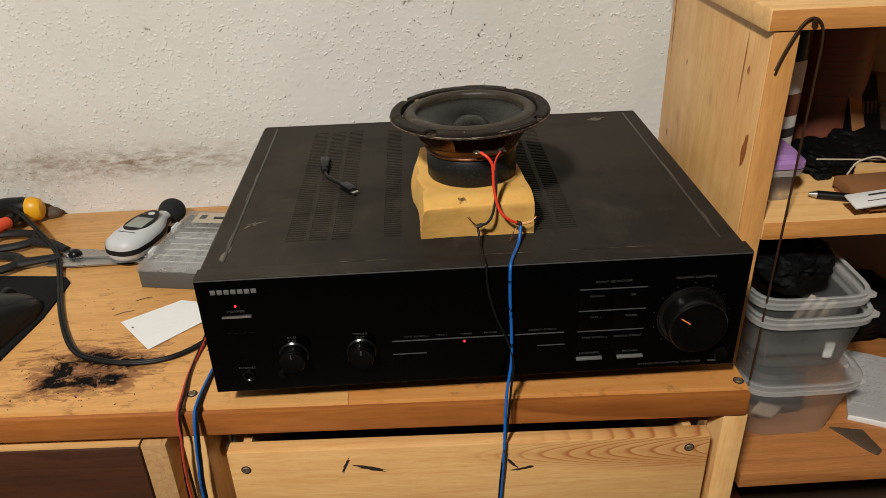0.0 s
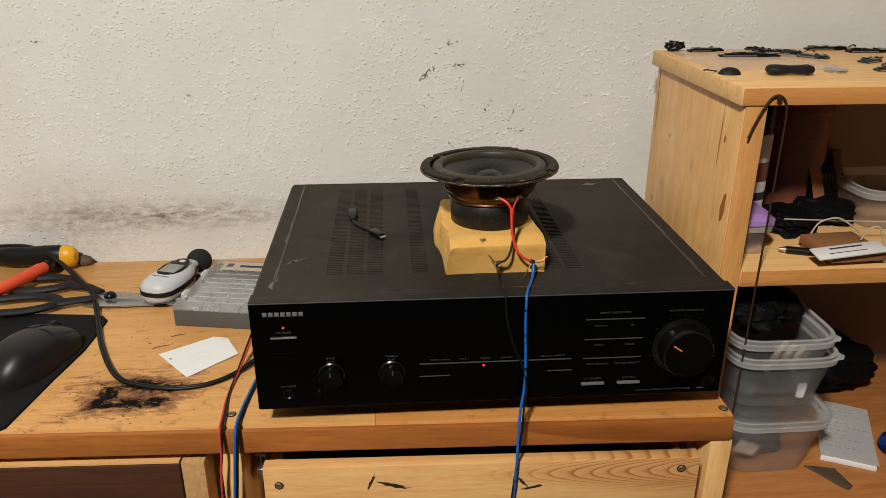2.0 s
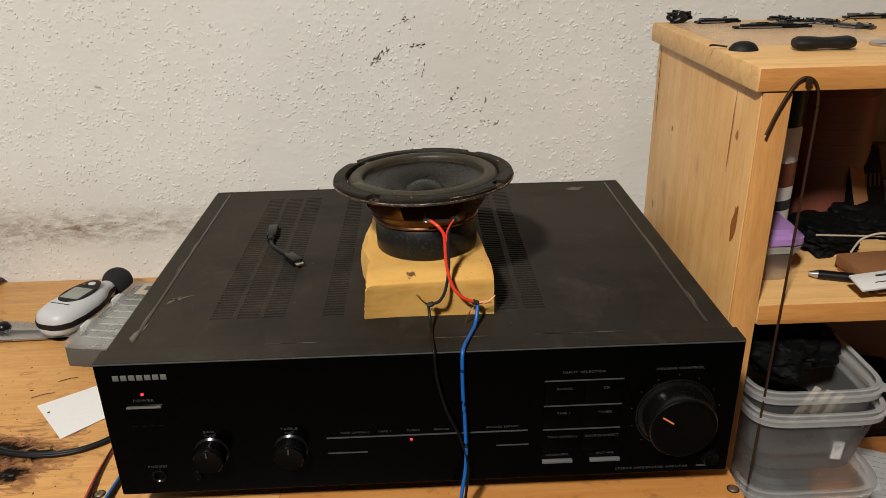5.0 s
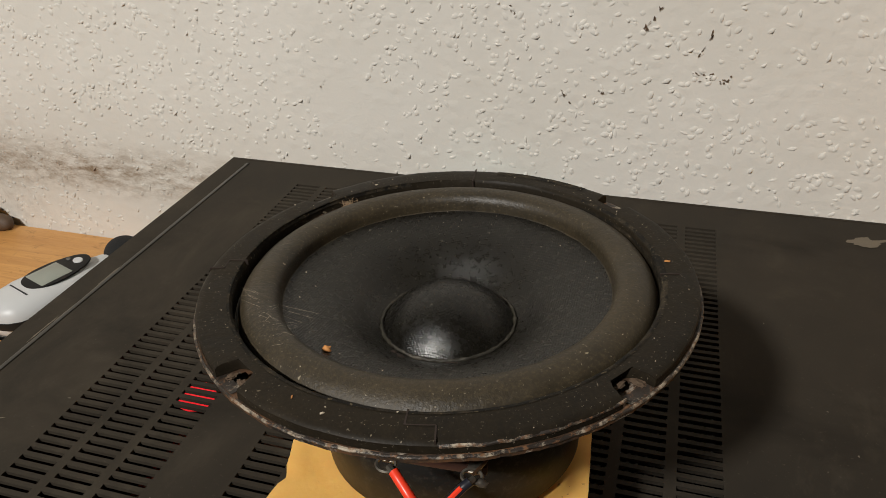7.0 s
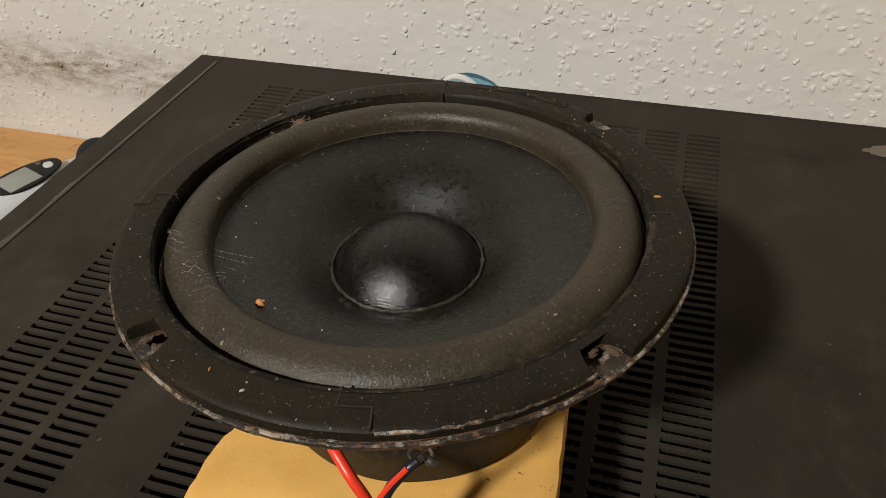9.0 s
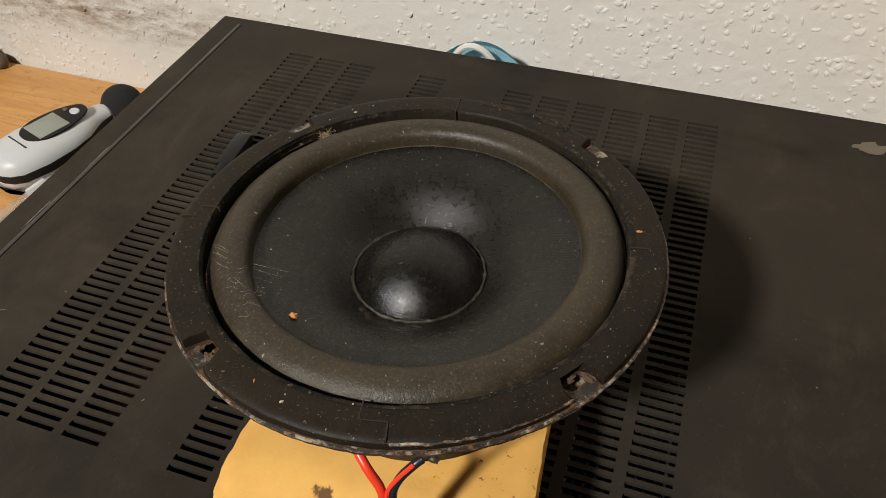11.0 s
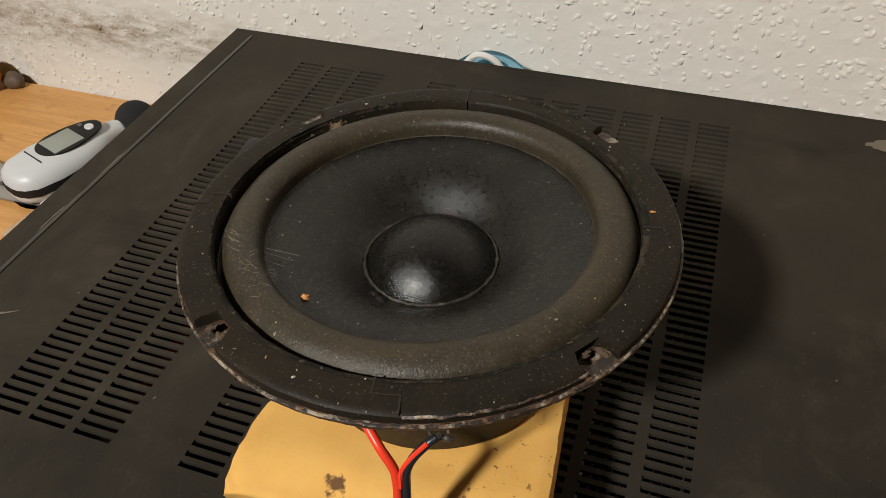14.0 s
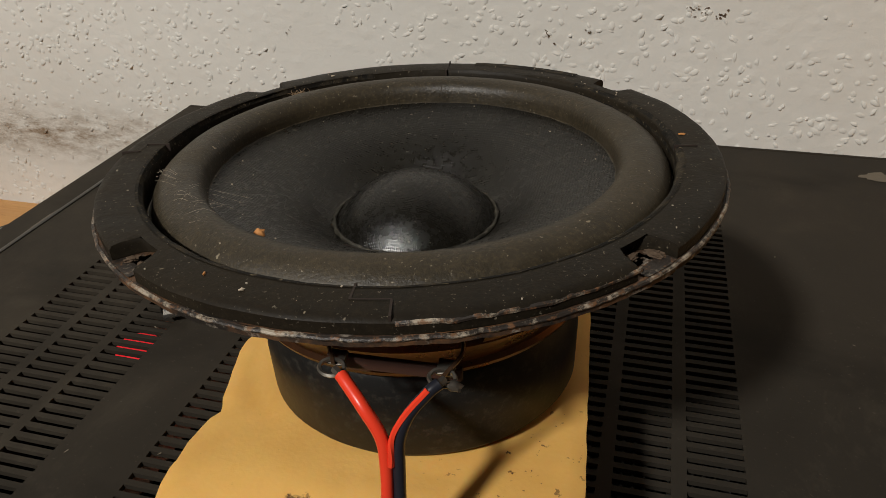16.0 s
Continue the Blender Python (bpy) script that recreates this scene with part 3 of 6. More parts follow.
# ---- setting ----
def wall_north():
    ob = solo("wall_north", box(-1.9, 2.3, WALL, WALL + 0.12, 0, 2.5), M_WALL, "white woodchip wall with a dirty rubbed band", "wall", kind="structure", smooth=False)
    rng = random.Random(5)
    verts, faces = [], []
    for _ in range(15000):
        x, z = rng.uniform(-0.85, 0.42), rng.uniform(0.74, 1.42)
        if noise.noise((x * 9, z * 9, 3)) < -0.25 + rng.uniform(-0.3, 0.3):
            continue
        a = rng.gauss(0, 1.1)
        l, w, h = rng.uniform(0.0013, 0.0036), rng.uniform(0.0008, 0.0019), rng.uniform(0.0008, 0.0021)
        c, s = math.cos(a), math.sin(a)
        k = len(verts)
        bend = rng.uniform(-0.5, 0.5) * w
        for u, v in ((-l, 0), (-0.4 * l, w + bend), (0.5 * l, w + bend), (l, 0), (0.4 * l, -w + bend), (-0.5 * l, -w + bend)):
            verts.append((x + u * c - v * s, WALL - 0.00005, z + u * s + v * c))
        verts.append((x + rng.uniform(-0.3, 0.3) * l * c, WALL - h, z + rng.uniform(-0.3, 0.3) * l * s))
        faces += [(k + i, k + (i + 1) % 6, k + 6) for i in range(6)]
    me = bpy.data.meshes.new("woodchips")
    me.from_pydata(verts, [], faces)
    me.materials.append(M_WALL)
    me.polygons.foreach_set("use_smooth", [True] * len(me.polygons))
    chips = tagged(new("woodchips", me), "raised woodchips under white paint", kind="stuff")
    chips.parent = ob
    # scuffs: place, turn, length, width, number of flecks
    marks = ((-0.004, 1.046, 10, 0.016, 0.005, 16), (0.003, 1.017, 15, 0.018, 0.006, 22), (-0.039, 1.006, 48, 0.028, 0.007, 26), (0.010, 0.990, 78, 0.022, 0.0015, 5),
             (0.044, 0.962, 55, 0.018, 0.004, 14), (0.080, 0.952, 62, 0.026, 0.0013, 7), (0.077, 0.928, 8, 0.014, 0.005, 12), (0.092, 0.926, 15, 0.010, 0.005, 10),
             (-0.005, 0.906, -50, 0.018, 0.0012, 5), (-0.034, 0.976, -38, 0.014, 0.0012, 4), (-0.045, 0.965, -60, 0.010, 0.003, 6), (0.185, 0.974, 2, 0.010, 0.003, 8),
             (-0.356, 0.979, -62, 0.012, 0.004, 9), (-0.538, 1.051, -8, 0.018, 0.003, 8), (-0.24, 1.061, 70, 0.009, 0.002, 4), (-0.185, 0.905, 80, 0.008, 0.003, 5), (0.02, 0.915, 40, 0.01, 0.003, 4))
    for x, z, turn, length, width, count in marks:
        bm = bmesh.new()
        c, s = math.cos(radians(turn)), math.sin(radians(turn))
        for _ in range(int(0.7 * count) + 1):
            u, v = rng.uniform(-0.5, 0.5) * length, rng.gauss(0, 0.30) * width
            ll, ww, ta = rng.uniform(0.10, 0.26) * length, rng.uniform(0.0002, 0.0007), radians(turn) + rng.gauss(0, 0.35)
            px, pz = x + u * c - v * s, z + u * s + v * c
            ring = []
            for k in range(7):
                q = 2 * math.pi * k / 7
                e = rng.uniform(0.6, 1.1)
                du, dv = ll * 0.5 * e * math.cos(q), ww * e * math.sin(q)
                ring.append(bm.verts.new((px + du * math.cos(ta) - dv * math.sin(ta), WALL - 0.0009, pz + du * math.sin(ta) + dv * math.cos(ta))))
            bm.faces.new(ring)
        mark = finish("scuff_mark", bm, M_SCUFF)
        mark.parent = ob
    return ob


wall_north()
# unseen room shell added round the desk, dark to cut reflections and fill
for name, size in (("wall_south", (-1.9, 2.3, -3.1, -3.0, 0, 2.5)), ("wall_west", (-2.0, -1.9, -3.0, WALL + 0.12, 0, 2.5)), ("wall_east", (2.3, 2.4, -3.0, WALL + 0.12, 0, 2.5))):
    solo(name, box(*size), M_ROOM, "plain dark wall out of view, limits bounce light", "wall", kind="structure", smooth=False)
solo("floor", box(-2.0, 2.4, -3.1, WALL + 0.12, -0.1, 0), M_FLOOR, "dark brown wooden floor out of view", "floor", kind="structure", smooth=False)
solo("ceiling", box(-2.0, 2.4, -3.1, WALL + 0.12, 2.5, 2.6), M_ROOM, "plain dark ceiling out of view, limits bounce light", "ceiling", kind="structure", smooth=False)


# ---- desk ----
def front(x):
    """The desk's front edge runs a little askew to the amplifier."""
    return -0.006 - 0.030 * (x - 0.238)


SKEW = Matrix.Translation((0.238, -0.006, 0)) @ Matrix.Rotation(math.atan(-0.030), 4, "Z")     # along the front edge, from its right end


def screw(name, parent, at, turn, r=0.0042):
    m = Matrix.Translation(at) @ turn
    head = part(name, lathe([(r, 0), (r, 0.0006), (r * 0.8, 0.0012), (r * 0.35, 0.0011), (r * 0.3, 0.0002), (0, 0.0001)], m, 20), M_SCREW, parent)
    part("recess", lathe([(r * 1.3, 0.0), (r * 1.3, 0.0003), (r, 0.0003)], m, 20), M_SPLINTER, head)
    return head


def desk():
    d = thing("desk", (-0.3, 0.2, 0), "honey-coloured pine workbench desk with a burnt patch", "desk")
    bm = bmesh.new()
    pts = [(-1.3, front(-1.3) + 0.004), (0.238, -0.002), (0.238, WALL - 0.002), (-1.3, WALL - 0.002)]
    outline(pts, DESK - 0.0292, DESK, 0.004, None, bm)
    top = part("tabletop", bm, M_DESK, d)
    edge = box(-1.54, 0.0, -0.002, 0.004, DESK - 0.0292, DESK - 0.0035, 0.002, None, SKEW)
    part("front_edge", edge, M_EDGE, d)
    screw("screw", d, (0.231, 0.006, DESK), Matrix(), 0.0036)
    screw("screw", d, (-0.253, 0.030, DESK), Matrix(), 0.0036)
    flat = SKEW @ Matrix.Translation((0, 0, 0))
    part("right_leg_panel", box(-0.020, 0.002, 0.0, 0.40, 0.0, DESK - 0.0296, 0.0012, None, flat), M_PINE, d)
    part("divider_panel", box(-0.502, -0.482, 0.0, 0.38, 0.0, DESK - 0.0296, 0.0012, None, flat), M_PINE, d)
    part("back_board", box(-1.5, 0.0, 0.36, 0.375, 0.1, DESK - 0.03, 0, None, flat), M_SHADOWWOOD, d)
    part("left_leg_panel", box(-1.50, -1.478, 0.0, 0.38, 0.0, DESK - 0.0296, 0.0012, None, flat), M_PINE, d)
    return d


desk()


def drawer(x0, x1, label, face, z1=0.704, z0=0.575, pulled=0.0):
    """x runs along the desk's front edge, from its right end."""
    d = thing("drawer", SKEW @ Vector(((x0 + x1) / 2, 0.01, z0)), label, "drawer", "drawers under the desk")
    f = part("drawer_front", box(x0, x1, -0.001 - pulled, 0.0135 - pulled, z0, z1, 0.0012, None, SKEW), face, d)
    for x in (x0 + 0.004, x1 - 0.012):
        part("drawer_side", box(x, x + 0.008, 0.014 - pulled, 0.33, z0 + 0.01, z1 - 0.02, 0.0008, None, SKEW), M_DRAWER, d)
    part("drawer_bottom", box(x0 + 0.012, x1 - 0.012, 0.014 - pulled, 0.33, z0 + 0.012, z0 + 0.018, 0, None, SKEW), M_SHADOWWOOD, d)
    return d, f


right, face = drawer(-0.4585, -0.036, "pale pine drawer with dark knots below the desk", M_DRAWER, 0.710, 0.575, 0.0175)
turn = SKEW.to_3x3().to_4x4() @ Matrix.Rotation(radians(90), 4, "X")
for x, z in ((-0.444, 0.690), (-0.054, 0.6975)):
    screw("screw", right, SKEW @ Vector((x, -0.0185, z)), turn, 0.0034)


def knots(parent):
    rng = random.Random(8)
    for x, z, turn_, l in ((-0.356, 0.691, 68, 0.022), (-0.335, 0.687, -14, 0.032), (-0.209, 0.686, -48, 0.020), (-0.199, 0.680, 12, 0.024)):
        bm = bmesh.new()
        c, s = math.cos(radians(turn_)), math.sin(radians(turn_))
        ring = []
        for k in range(22):
            q = 2 * math.pi * k / 22
            e = rng.uniform(0.55, 1.2)
            u, v = l / 2 * e * math.cos(q), l * 0.075 * e * math.sin(q)
            ring.append(bm.verts.new(SKEW @ Vector((x + u * c - v * s, -0.0188, z + u * s + v * c))))
        bm.faces.new(ring)
        part("knot_crack", bm, M_SPLINTER, parent)


knots(face)
left, face = drawer(-1.20, -0.542, "dark-stained drawer front below the desk", M_DARKWOOD, 0.704)
part("edge_strip", box(-1.20, -0.542, 0.0005, 0.017, 0.7045, 0.7065, 0, None, SKEW), M_DRAWER, left)
part("end_block", box(-0.5405, -0.518, 0.0, 0.03, 0.575, 0.706, 0.001, None, SKEW), M_END, left)


def slide(x, z):
    s = thing("drawer_slide", SKEW @ Vector((x, 0.02, z)), "zinc-plated drawer slide beside the drawer", "drawer slide", "drawer slides")
    m = SKEW @ Matrix.Translation((x, 0.030, z))
    part("rail", box(-0.001, 0.001, 0, 0.3, -0.020, 0.020, 0.0006, None, m), M_ZINC, s)
    part("lip", box(-0.006, 0.006, 0, 0.3, 0.016, 0.0185, 0.0008, None, m), M_ZINC, s)
    part("catch", box(-0.005, 0.005, -0.004, 0.02, -0.016, 0.004, 0.002, None, m @ Matrix.Rotation(0.3, 4, "X")), M_STEEL, s)
    part("rivet", cylinder(0.003, 0, 0.002, m @ Matrix.Translation((0.001, 0.01, 0.008)) @ Matrix.Rotation(radians(90), 4, "X"), 14, 0.0005), M_STEEL, s)


for x, z in ((-0.509, 0.672), (-0.471, 0.672), (-0.026, 0.685)):
    slide(x, z)


# ---- tall pine cabinet beside the desk ----
def cabinet():
    c = thing("shelf_cabinet", (0.7, 0.24, 0), "open pine shelf cabinet beside the desk", "cabinet")
    back = 0.357
    part("top_board", box(CAB_X - 0.006, 1.15, CAB_Y, back + 0.010, CAB_Z - 0.0185, CAB_Z, 0.0015), M_PINE_X, c)
    part("edging", box(CAB_X - 0.0045, 1.149, CAB_Y - 0.0012, CAB_Y - 0.0001, CAB_Z - 0.0178, CAB_Z - 0.0012, 0.0004), M_BOARDEDGE, c)
    side = part("side_panel", box(CAB_X, CAB_X + 0.023, CAB_Y + 0.003, back, 0, CAB_Z - 0.0188, 0.0015), M_PINE, c)
    part("edging", box(CAB_X + 0.0005, CAB_X + 0.0225, CAB_Y + 0.0005, CAB_Y + 0.0029, 0, CAB_Z - 0.0190, 0.0008), M_PINE_LIP, c)
    part("side_panel", box(1.12, 1.143, CAB_Y + 0.003, back, 0, CAB_Z - 0.0188, 0.0015), M_PINE, c)
    part("shelf", box(CAB_X + 0.0232, 1.1198, CAB_Y + 0.001, back, SHELF - 0.019, SHELF, 0.0015), M_PINE_X, c)
    part("edging", box(CAB_X + 0.0240, 1.119, CAB_Y - 0.0004, CAB_Y + 0.0009, SHELF - 0.0184, SHELF - 0.0010, 0.0004), M_BOARDEDGE, c)
    part("lower_shelf", box(CAB_X + 0.0235, 1.119, 0.052, back, LOW - 0.020, LOW, 0.0015), M_REDPINE, c)
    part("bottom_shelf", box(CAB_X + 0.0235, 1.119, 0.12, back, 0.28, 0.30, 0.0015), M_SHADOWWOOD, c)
    part("back_panel", box(CAB_X + 0.0235, 1.119, back - 0.006, back - 0.001, 0.05, CAB_Z - 0.02, 0), M_BACK, c)
    # cracks, knot and torn patch on the side facing the desk
    rng = random.Random(3)
    for y, z, l, w, tilt in ((0.345, 0.99, 0.10, 0.0016, 2), (0.150, 0.985, 0.07, 0.0022, -2), (0.139, 0.984, 0.008, 0.0045, 0), (0.29, 0.95, 0.006, 0.003, 0), (0.327, 0.857, 0.010, 0.004, 15), (0.122, 0.915, 0.032, 0.010, -8)):
        bm = bmesh.new()
        ring = []
        for k in range(18):
            q = 2 * math.pi * k / 18
            e = rng.uniform(0.7, 1.15)
            u, v = l / 2 * e * math.sin(q), w / 2 * e * math.cos(q)
            t = radians(tilt)
            ring.append(bm.verts.new((CAB_X - 0.0006, y + v * math.cos(t) + u * math.sin(t), z + u * math.cos(t) - v * math.sin(t))))
        bm.faces.new(ring)
        part("crack", bm, M_SPLINTER if y > 0.34 else M_EDGE, side)
    return c


cabinet()


# ---- amplifier ----
def amplifier():
    a = thing("amplifier", (0, 0.17, DESK), "black hi-fi amplifier with a slotted dusty lid", "amplifier")
    w, d, low = 0.22, 0.345, 0.769
    # lid with slots right through it
    starts = [-0.156, -0.1365, -0.117, -0.0735] + [-0.022 + 0.0197 * k for k in range(6)]
    pitch, slot, y0, count, wide = 0.00422, 0.0022, 0.0572, 62, 0.0155
    bm = bmesh.new()

    def quad(*p):
        bm.faces.new([bm.verts.new(q) for q in p])

    lines = sorted([-w + 0.003, w - 0.003] + [x for s in starts for x in (s, s + wide)])
    thick = 0.0016
    for x0, x1 in zip(lines, lines[1:]):
        holes = any(abs(x0 - s) < 1e-6 for s in starts)
        ys = [0.018]
        if holes:
            for k in range(count):
                ys += [y0 + k * pitch, y0 + k * pitch + slot]
        ys.append(d - 0.002)
        for k in range(0, len(ys), 2):
            quad((x0, ys[k], TOP), (x1, ys[k], TOP), (x1, ys[k + 1], TOP), (x0, ys[k + 1], TOP))
        for k in range(1, len(ys) - 1, 2):
            p, q, b = ys[k], ys[k + 1], TOP - thick
            quad((x0, p, TOP), (x0, p, b), (x1, p, b), (x1, p, TOP))
            quad((x0, q, TOP), (x1, q, TOP), (x1, q, b), (x0, q, b))
            quad((x0, p, TOP), (x0, q, TOP), (x0, q, b), (x0, p, b))
            quad((x1, p, TOP), (x1, p, b), (x1, q, b), (x1, q, TOP))
    for s in (-1, 1):
        x = s * w
        quad((x, 0.018, TOP - 0.003), (x, d - 0.002, TOP - 0.003), (s * (w - 0.003), d - 0.002, TOP), (s * (w - 0.003), 0.018, TOP))
        quad((x, 0.018, low), (x, d - 0.002, low), (x, d - 0.002, TOP - 0.003), (x, 0.018, TOP - 0.003))
    quad((-w, d - 0.002, low), (w, d - 0.002, low), (w, d - 0.002, TOP - 0.003), (-w, d - 0.002, TOP - 0.003))
    quad((-w + 0.003, d - 0.002, TOP), (w - 0.003, d - 0.002, TOP), (w, d - 0.002, TOP - 0.003), (-w, d - 0.002, TOP - 0.003))
    bmesh.ops.remove_doubles(bm, verts=bm.verts, dist=1e-6)
    lid = part("lid", bm, M_COVER, a, "dark grey painted steel lid with rows of slots", smooth=False)
    for x in (-0.2022, 0.2022):
        part("pressed_ridge", box(x - 0.0011, x + 0.0011, 0.027, 0.338, TOP, TOP + 0.0006, 0.0004), M_RIDGE, lid)
    part("back_lip", box(-w + 0.003, w - 0.003, d - 0.0025, d, TOP - 0.004, TOP + 0.0003, 0.0005), M_COVER, lid)
    rng = random.Random(2)

    def rub(x, y, l, ww, turn_, n=20):
        b = bmesh.new()
        c, s = math.cos(radians(turn_)), math.sin(radians(turn_))
        ring = []
        for k in range(n):
            q = 2 * math.pi * k / n
            e = rng.uniform(0.5, 1.15)
            u, v = l / 2 * e * math.cos(q), ww / 2 * e * math.sin(q)
            ring.append(b.verts.new((x + u * c - v * s, y + u * s + v * c, TOP + 0.0003)))
        b.faces.new(ring)
        part("scratch", b, M_SCRATCH, lid)

    rub(0.166, 0.321, 0.022, 0.010, 15)
    rub(-0.2035, 0.040, 0.030, 0.0045, 78)
    rub(-0.192, 0.090, 0.016, 0.0022, 55)
    rub(-0.186, 0.094, 0.020, 0.0018, 30)
    rub(-0.190, 0.092, 0.010, 0.003, -20)
    for k in range(9):
        rub(-0.2035 + rng.uniform(-0.001, 0.001), rng.uniform(0.05, 0.33), rng.uniform(0.02, 0.05), 0.0011, 90)
    for k in range(4):
        rub(0.2035 + rng.uniform(-0.001, 0.001), rng.uniform(0.03, 0.2), rng.uniform(0.01, 0.04), 0.0009, 90)
    for k in range(26):
        rub(rng.uniform(-0.19, 0.2), rng.uniform(0.02, 0.33), rng.uniform(0.0008, 0.0022), 0.0006, rng.uniform(0, 180), 7)
    for k in range(7):
        x = rng.uniform(-0.1, 0.19)
        rub(x, 0.0185, rng.uniform(0.02, 0.05), 0.0008, 0, 10)
    # inside
    inner = part("circuit_board", box(-0.19, 0.19, 0.05, 0.33, low + 0.012, low + 0.014), M_RESIN, a)
    for k in range(24):
        x = 0.02 + 0.0045 * k * 0.8
        part("heatsink_fin", box(x, x + 0.001, 0.10, 0.30, low + 0.015, low + 0.085), M_ZINC if k % 5 == 0 else M_BLACK, inner)
    for x, y, r, h in ((-0.08, 0.27, 0.012, 0.06), (-0.06, 0.22, 0.012, 0.06), (-0.13, 0.25, 0.005, 0.035), (-0.11, 0.09, 0.006, 0.04), (-0.15, 0.12, 0.004, 0.03)):
        part("capacitor", cylinder(r, low + 0.014, low + 0.014 + h, Matrix.Translation((x, y, 0)), 16, 0.001), M_CASE, inner)
    part("transformer", box(-0.15, -0.09, 0.17, 0.235, low + 0.014, low + 0.072, 0.003), M_BROWNBOARD, inner)
    part("wiring_board", box(-0.15, -0.11, 0.07, 0.16, low + 0.05, low + 0.052), M_BROWNBOARD, inner)
    part("pilot_lamp", ball(Matrix.Translation((-0.131, 0.153, 0.853)) @ Matrix.Diagonal((0.009, 0.009, 0.004, 1)), 12, 8), M_LED_IN, inner)
    part("bottom_plate", box(-w + 0.001, w - 0.001, 0.018, d - 0.003, low, low + 0.002), M_BLACK, a)
    for x in (-0.18, 0.18):
        for y in (0.075, 0.30):
            part("foot", cylinder(0.020, DESK, low, Matrix.Translation((x, y, 0)), 28, 0.002), M_RUBBER, a)
    # front
    panel = part("front_panel", box(-w, w, 0.0, 0.0178, low, TOP - 0.0004, 0.0012, segments=3), M_PANEL, a, "gloss black front panel")
    part("top_trim", box(-w, w, 0.0006, 0.0179, TOP - 0.0003, TOP + 0.0004, 0.0003), M_COVER, a)
    # pale strip paints the highlight along the panel's top edge
    part("front_bead", box(-w, w, -0.0001, 0.0008, TOP - 0.0012, TOP - 0.0002, 0.0003), M_LINE, a)
    up = Matrix.Rotation(radians(90), 4, "X")

    def on(x, z, y=0.0):
        return Matrix.Translation((x, y, z)) @ up

    for k in range(7):
        x = -0.2085 + 0.0053 * k
        bm = box(x, x + 0.0042, -0.0004, 0.0, 0.8658, 0.8700, 0.0003)
        part("badge_shape", bm, M_PRINT, panel)
    part("indicator", cylinder(0.0009, 0, 0.0006, on(-0.191, 0.8545), 12), M_LED, panel)
    part("indicator", cylinder(0.0009, 0, 0.0006, on(-0.0105, 0.8085), 12), M_LED, panel)
    part("power_button", box(-0.203, -0.1795, -0.002, 0, 0.8440, 0.8453, 0.0003), M_SILVER, panel)
    lines = ((-0.070, 0.072, 0.8122, 0.0008), (-0.070, -0.042, 0.7990, 0.0006), (0.050, 0.073, 0.8000, 0.0006), (0.083, 0.138, 0.8525, 0.0007), (0.083, 0.138, 0.8318, 0.0007), (0.083, 0.138, 0.8117, 0.0007))
    for x0, x1, z, h in lines:
        part("trim_line", box(x0, x1, -0.0007, 0, z - h / 2, z + h / 2), M_LINE, panel)
    for z in (0.842, 0.8218, 0.8017):
        for x in (0.083, 0.111):
            part("selector_button", box(x, x + 0.0268, -0.0012, 0, z - 0.0085, z + 0.0090, 0.0006), M_PANEL, panel)
    for x in (0.083, 0.1175):
        part("push_button", box(x, x + 0.022, -0.003, 0, 0.7836, 0.7860, 0.0005), M_PRINT, panel)

    def knob(x, z, r, deep, mark=None, name="knob"):
        k = part(name, lathe([(r * 1.12, 0), (r * 1.12, 0.0010), (r, 0.0022), (r, deep - 0.0022), (r * 0.95, deep - 0.0006)], on(x, z), 56), M_KNOBSIDE, panel)
        part("face", lathe([(r * 0.955, deep - 0.0007), (r * 0.90, deep), (r * 0.82, deep - 0.0003), (0, deep - 0.0005)], on(x, z), 56), M_KNOB, k)
        for q in range(0, 360, 12):                     # fine grip ribs
            part("rib", box(-0.0003, 0.0003, r - 0.0002, r + 0.0003, 0.0030, deep - 0.0030, 0, None, on(x, z) @ Matrix.Rotation(radians(q), 4, "Z")), M_KNOB, k) if r > 0.006 and r < 0.02 else None
        if mark:
            ang, material = mark
            m = on(x, z, -deep) @ Matrix.Rotation(radians(ang), 4, "Z")
            part("pointer", box(-0.0005, 0.0005, r * 0.40, r * 0.78, -0.0002, 0.0005, 0, None, m), material, k)
        return k

    knob(-0.151, 0.805, 0.0108, 0.013, (2, M_PRINT_DIM), "bass_knob")
    knob(-0.0955, 0.805, 0.0108, 0.013, (-4, M_PRINT_DIM), "treble_knob")
    knob(0.1765, 0.822, 0.0240, 0.020, (55, M_POINTER), "volume_knob")
    knob(0.2045, 0.785, 0.0058, 0.008, None, "balance_knob")
    knob(-0.163, 0.786, 0.0030, 0.004, None, "small_button")
    part("volume_ring", lathe([(0.0268, 0.0001), (0.0268, 0.0012), (0.0276, 0.0016), (0.0284, 0.0012), (0.0284, 0.0001)], on(0.1765, 0.822), 72), M_KNOBSIDE, panel)
    for k in range(11):
        q = radians(-135 + 27 * k + 90)
        part("scale_dot", cylinder(0.0004, 0, 0.0003, on(0.1765 + 0.0315 * math.cos(q), 0.822 + 0.0315 * math.sin(q)), 8), M_PRINT_DIM, panel)
    part("headphone_socket", lathe([(0.0052, 0), (0.0052, 0.0012), (0.0042, 0.0016), (0.0034, 0.0008), (0.0032, -0.0060), (0, -0.0062)], on(-0.191, 0.7855), 28), M_KNOBSIDE, panel)
    # silver crescent paints the glint low inside the socket
    part("socket_contact", lathe([(0.0016, -0.0030), (0.0031, -0.0026)], on(-0.191, 0.7855), 12, None, 215, 110), M_SILVER, panel)

    def say(text, x, z, size, material=M_PRINT_DIM, stretch=1.25):
        letters(text, size, Matrix.Translation((x, -0.0003, z)) @ up, material, panel, stretch=stretch)

